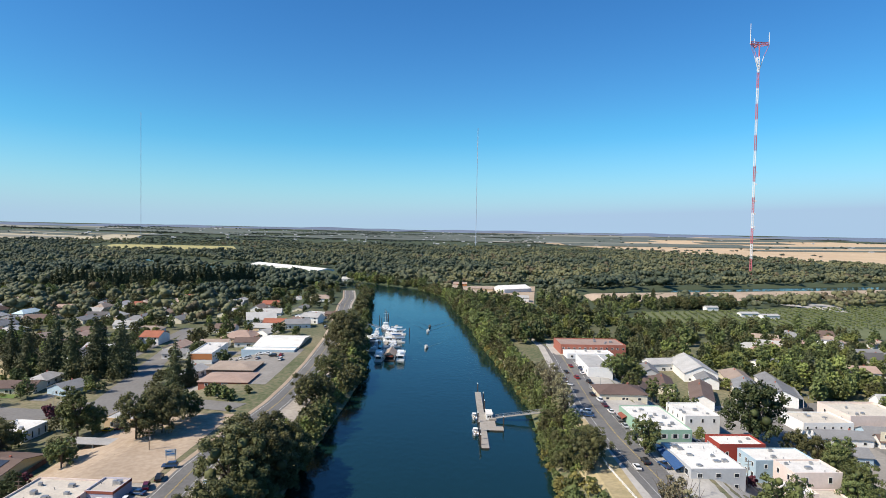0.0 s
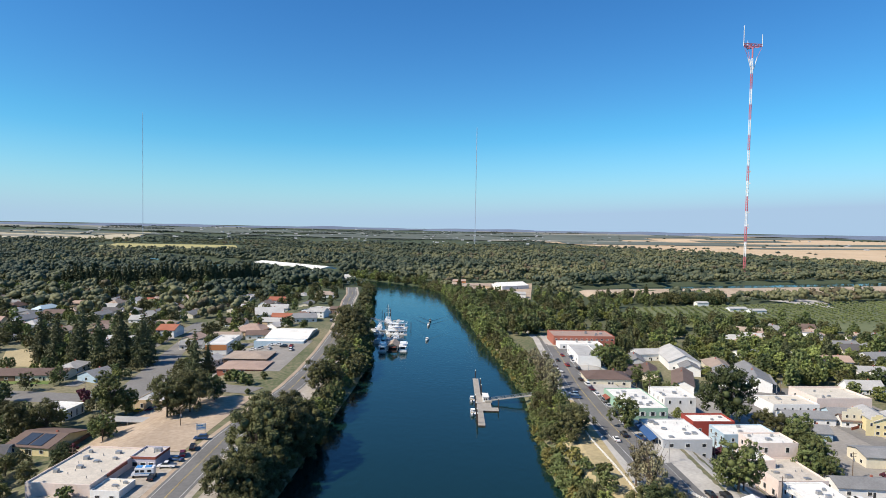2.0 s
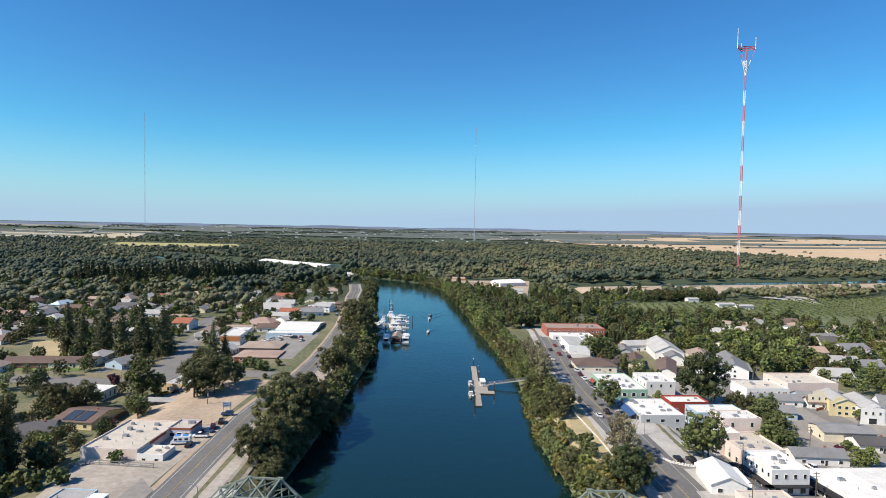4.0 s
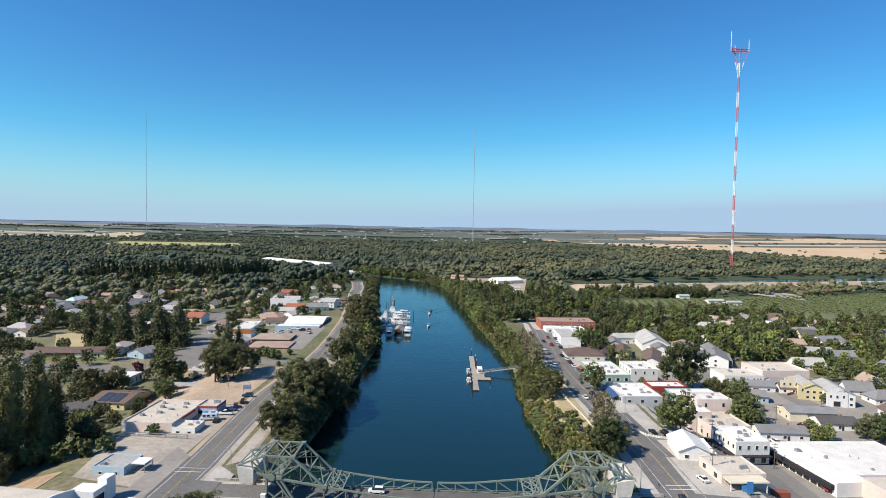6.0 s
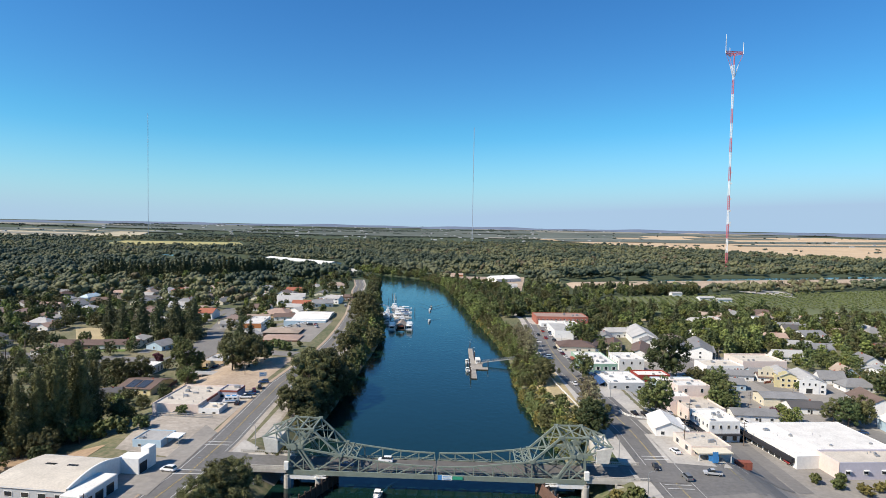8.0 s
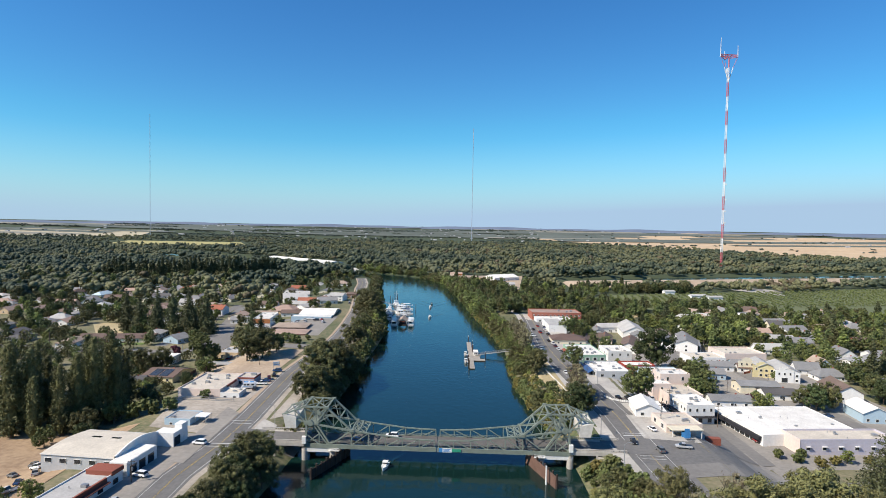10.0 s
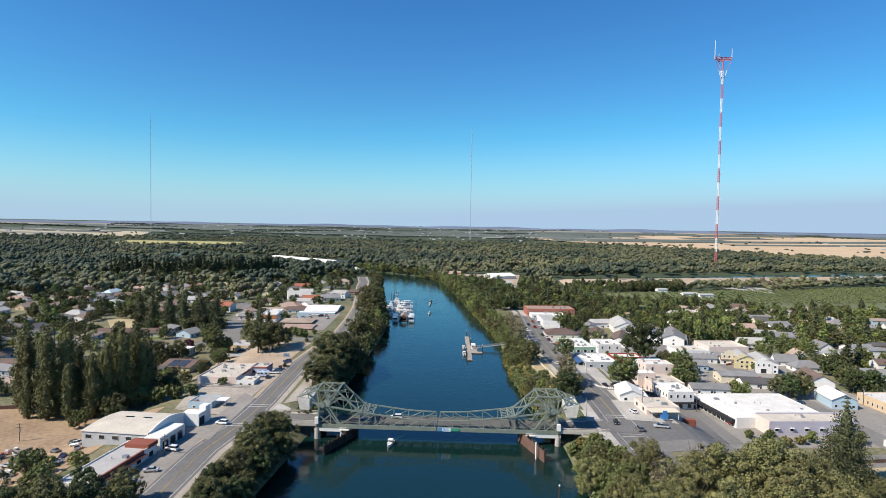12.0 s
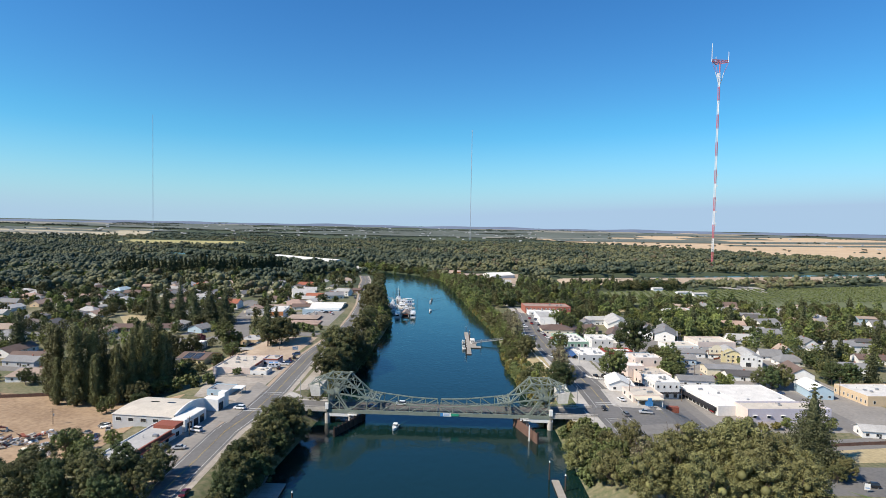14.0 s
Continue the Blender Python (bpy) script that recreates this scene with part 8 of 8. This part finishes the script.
for i in range(150):
    y = rng.uniform(555, 905)
    x = bank(1, y) + rng.uniform(14, 150)
    if yard(x, y) or not free(x, y, 1.0) or on_road(x, y, 6) or (x > 165 and y > 660 and y < 640 + (x - 150) * 0.9 + 60):
        continue
    mass(rng.choice(["green", "oak", "dark", "oak2", "green2", "bright", "conifer2"]), x, y, rng.uniform(0.55, 0.95))
for i in range(230):
    x, y = -rng.uniform(145, 350), rng.uniform(425, 570)
    if not free(x, y, 1.0) or (-290 < x < -228 and 455 < y < 508) or abs(x + 153 + (y - 420) * 0.29) < 11 or (x > -165 and y > 480):
        continue
    mass(rng.choice(["oak", "green", "dark", "bush", "green2", "bright", "oak2"]), x, y, rng.uniform(0.4, 0.72))
for i in range(120):
    x, y = rng.uniform(150, 340), rng.uniform(620, 700)
    if free(x, y, 1.0):
        mass(rng.choice(["oak", "green", "dark", "bright", "green2"]), x, y, rng.uniform(0.5, 0.85))
# dark windbreak with farm sheds before the levee, and the grove by the tall houses
for i in range(46):
    f = i / 45
    mass(rng.choice(["dark", "oak", "dark", "green"]), 222 + 112 * f + rng.uniform(-3, 3), 832 + 14 * f + rng.uniform(-14, 14), rng.uniform(0.55, 0.95))
for i in range(85):
    x, y = rng.uniform(184, 262), rng.uniform(462, 585)
    if free(x, y, 1.0):
        mass(rng.choice(["bright", "green", "bright", "green2", "willow"]), x, y, rng.uniform(0.6, 0.95))
for i in range(420):
    x, y = rng.uniform(215, 440), rng.uniform(375, 660)
    if free(x, y, 1.2):
        mass(rng.choice(["green", "oak", "bright", "green2", "oak2", "dark", "bush", "bush", "bright"]), x, y, rng.uniform(0.36, 0.7))
for i in range(230):
    x, y = -rng.uniform(165, 470), rng.uniform(330, 720)
    if not free(x, y, 1.2) or (-292 < x < -226 and 455 < y < 508) or abs(x + 153 + (y - 420) * 0.29) < 11 or 396 < y < 428 or (-240 < x < -178 and y < 430):
        continue
    mass(rng.choice(["oak", "green", "oak2", "dark", "green2", "bush", "bush", "bright", "bright"]), x, y, rng.uniform(0.38, 0.7))
# conifer hedge and cypress
for k in range(8):
    mass("poplar", 112 + k * 3.2, 548 + k * 1.0, 0.4)


# palms by the houses
def palm(x, y, h):
    t = empty("palm_tree", x, y, gz(x, y), 0, "tall fan palm with a thin trunk and drooping fronds", "tree", "palms")
    bm = bmesh.new()
    tube(bm, (0, 0, -0.4), (0, 0, h), 0.28, 0.2, 7)
    part("trunk", bm, "bark", t)
    bm = bmesh.new()
    g = random.Random(int(x * 3 + y))
    for k in range(30):
        a, up = g.uniform(0, 6.28), g.uniform(-0.5, 1.0)
        pts = [(r * math.cos(a), r * math.sin(a), h + up * r * 0.8 - 0.16 * r * r) for r in (0.1, 1.0, 2.0, 2.7)]
        side = Vector((-math.sin(a), math.cos(a), 0))
        w = (0.1, 0.45, 0.4, 0.05)
        L = [bm.verts.new(Vector(p) + side * q) for p, q in zip(pts, w)]
        R = [bm.verts.new(Vector(p) - side * q) for p, q in zip(pts, w)]
        for i in range(3):
            bm.faces.new((L[i], L[i + 1], R[i + 1], R[i]))
    part("fronds", bm, "leaf_green", t)


for x, y, h in ((109, 455, 9), (113, 457, 10), (105, 457, 8), (111, 461, 9), (-255, 395, 12), (-225, 388, 12), (-262, 420, 11), (250, 262, 10), (256, 268, 11), (330, 870, 14), (336, 872, 13)):
    palm(x, y, h)

# orchard rows
g = np.random.RandomState(8)
rows_o = []
for k in range(44):
    for j in range(74):
        x, y = 165 + j * 9.0 + k * 1.5, 672 + k * 8.0 + (j * 9.0) * 0.18
        if 150 + (y - 660) * 0.42 < x < 640 + (y - 660) * 0.6 and y < 790 + (x - 210) * 0.32:
            rows_o.append((x, y, g.uniform(3.0, 4.2), g.uniform(4.2, 5.6)))
woods("orchard_trees", rows_o, "leaf_green", "rows of low green orchard trees", 5, tufts=14, size=0.8)

# ---- far woods ----
BELT = [(-491, 868), (-432, 879), (-369, 898), (-305, 925), (-272, 963)]
BELT_POINTS = [(xa + (xb - xa) * f / 4, ya + (yb - ya) * f / 4 - 12) for (xa, ya), (xb, yb) in zip(BELT, BELT[1:]) for f in range(4)]
rw = random.Random(6)


def in_field(x, y):
    if 1230 < x and 1500 < y < 4600 and y > 1830 - (x - 1230) * 0.14:
        return True
    if 404 < x <= 1720 and y > 3300 - (x - 404) * 1.75 and y < 4300:
        return True
    if -1250 < x < -692 and 1940 < y < 2320:
        return True
    if x < -1400 and 2000 + (x + 2700) * 0.49 < y < 3300 and y > 2000:
        return x > -3400
    return False


def swell(x, y):
    """Slow patches of one sort of tree or another."""
    return math.sin(x * 0.013 + 1.3 * math.sin(y * 0.008)) + math.sin(y * 0.011 + 1.7 * math.sin(x * 0.006 + 2)) + 0.8 * math.sin((x + y) * 0.031)


gw = np.random.RandomState(6)
cy = 640 + 2100 * gw.rand(26000) ** 1.35
cx = gw.uniform(-0.92, 0.92, 26000) * (cy + 120)
ce, cs_ = nearest_edge(cx, cy, RIVER), nearest_edge(cx, cy, SLOUGH)
sorts = {"wood_leaf": [], "wood_leaf_light": [], "wood_leaf_dark": [], "wood_leaf_dry": []}
total = 0
for x, y, e, s in zip(cx.tolist(), cy.tolist(), ce.tolist(), cs_.tolist()):
    if total >= 12500:
        break
    if y < 880 and not (x < -190 - (y - 640) * 0.1 or (x > 110 + max(0, (860 - y)) * 0.25 and y > 850) or (x > 420 and y > 860)):
        continue
    if y < 880 and x < 0 and rw.random() < 0.45:
        continue
    if e < 5 or s < 5 or in_field(x, y) or (x > 150 and y < 960 + (x - 180) * 0.3 and s < 60 and y < 1000 + (x - 364) * 0.3):
        continue
    if 150 < x < 860 and y < 700 + (x - 150) * 0.5:
        continue
    if yard(x, y) or not free(x, y, 3) or (-400 < x < -190 and -66 < y - (1312 - (x + 386) * 0.843) < 12):
        continue
    if any(math.hypot(x - bx, y - by) < 26 for bx, by in BELT_POINTS) and x < -255:
        continue
    v = swell(x, y) + rw.uniform(-0.9, 0.9) + (0.45 if x > 100 else -0.55 if x < -150 and y < 1700 else 0)
    if swell(x * 2.1 + 400, y * 2.3) > 2.15:
        continue
    sort = "wood_leaf_dark" if v < -0.9 else "wood_leaf" if v < 0.9 else "wood_leaf_light" if rw.random() < 0.85 else "wood_leaf_dry"
    h = rw.triangular(7, 19, 11) * (1.15 if v < -0.9 else 1)
    sorts[sort].append((x, y, h, h * rw.uniform(0.8, 1.5)))
    total += 1
for k, (sort, label) in enumerate((("wood_leaf", "dense green woods along the rivers"), ("wood_leaf_light", "lighter green woods along the rivers"), ("wood_leaf_dark", "dark green woods along the rivers"), ("wood_leaf_dry", "dry olive woods along the rivers"))):
    woods("far_woods", sorts[sort], sort, label, 3 + k, tufts=24, size=1.0)
# foliage green greyed towards blue: distance haze put into the base colour
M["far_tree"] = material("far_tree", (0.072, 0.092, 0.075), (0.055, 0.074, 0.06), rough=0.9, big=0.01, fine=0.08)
pl = []
for k in range(170):
    d, a = rw.uniform(2600, 4850), radians(rw.uniform(-47, 47))
    x0, y0 = d * math.sin(a), d * math.cos(a)
    n = rw.randint(4, 26)
    dx, dy = rw.choice([(16, 1), (15, -2), (16, 3)])
    for j in range(n):
        pl.append((x0 + dx * j + rw.uniform(-4, 4), y0 + dy * j + rw.uniform(-5, 5), rw.uniform(7, 12), rw.uniform(14, 24)))
woods("far_tree_lines", [p for p in pl if not (in_field(p[0], p[1]) and rw.random() < 0.9)], "far_tree", "distant lines of trees between farm fields, greyed with painted haze", 7, tufts=10, size=2.5)
# tall dark shelterbelt along the field edge
for (xa, ya), (xb, yb) in zip(BELT, BELT[1:]):
    steps = int(math.hypot(xb - xa, yb - ya) / 5.2)
    for k in range(steps):
        f = k / steps
        mass("conifer", xa + (xb - xa) * f + rw.uniform(-1, 1), ya + (yb - ya) * f + rw.uniform(-1.5, 1.5), rw.uniform(0.78, 1.05))
for key in massed:
    grove(key)

# distant hills round the plain, haze painted as blue, pale farm towns before it
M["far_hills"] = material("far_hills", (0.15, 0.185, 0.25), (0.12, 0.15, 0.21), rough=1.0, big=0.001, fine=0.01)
hv, hf = [], []
for k in range(241):
    a = radians(-60 + k * 0.5)
    for d, up in ((4500, -6), (4620, 0.7), (4750, 1.0), (4900, 0.6), (5100, -6)):
        x, y = d * math.sin(a), 80 + d * math.cos(a)
        rise = 13 + 3.5 * math.sin(k * 0.21) + 2.5 * math.sin(k * 0.53 + 1)
        hv.append((x, y, gz(4700 * math.sin(a), 80 + 4700 * math.cos(a)) + (rise * up if up > 0 else up)))
for k in range(240):
    hf += [(k * 5 + j, k * 5 + 5 + j, k * 5 + 6 + j, k * 5 + 1 + j) for j in range(4)]
tagged(mesh_thing("backdrop", hv, hf, "far_hills", smooth=True), "low line of hills on the horizon, blue with painted haze", "hills", kind="structure")
M["far_wall"] = material("far_wall", (0.46, 0.46, 0.46), (0.28, 0.28, 0.28), big=0.02, fine=0.1, amount=0.9)
tv, tf = [], []
for k in range(150):
    d, a = rw.uniform(2900, 4550), radians(rw.choice([rw.gauss(2, 9), rw.gauss(-14, 8), rw.uniform(-40, 40)]))
    x, y = d * math.sin(a), d * math.cos(a)
    w, l, h = rw.uniform(3, 10), rw.uniform(4, 7), rw.uniform(2.5, 5)
    z, n = gz(x, y) + 2, len(tv)
    tv += [(x - w, y - l, z), (x + w, y - l, z), (x + w, y + l, z), (x - w, y + l, z), (x - w, y - l, z + h), (x + w, y - l, z + h), (x + w, y + l, z + h), (x - w, y + l, z + h), (x - w, y, z + h * 1.4), (x + w, y, z + h * 1.4)]
    tf += [tuple(n + i for i in q) for q in ((0, 1, 5, 4), (2, 3, 7, 6), (1, 2, 6, 9, 5), (3, 0, 4, 8, 7), (4, 5, 9, 8), (6, 7, 8, 9))]
tagged(mesh_thing("far_town", tv, tf, "far_wall"), "pale scattered roofs of distant farm towns", "houses", kind="stuff")
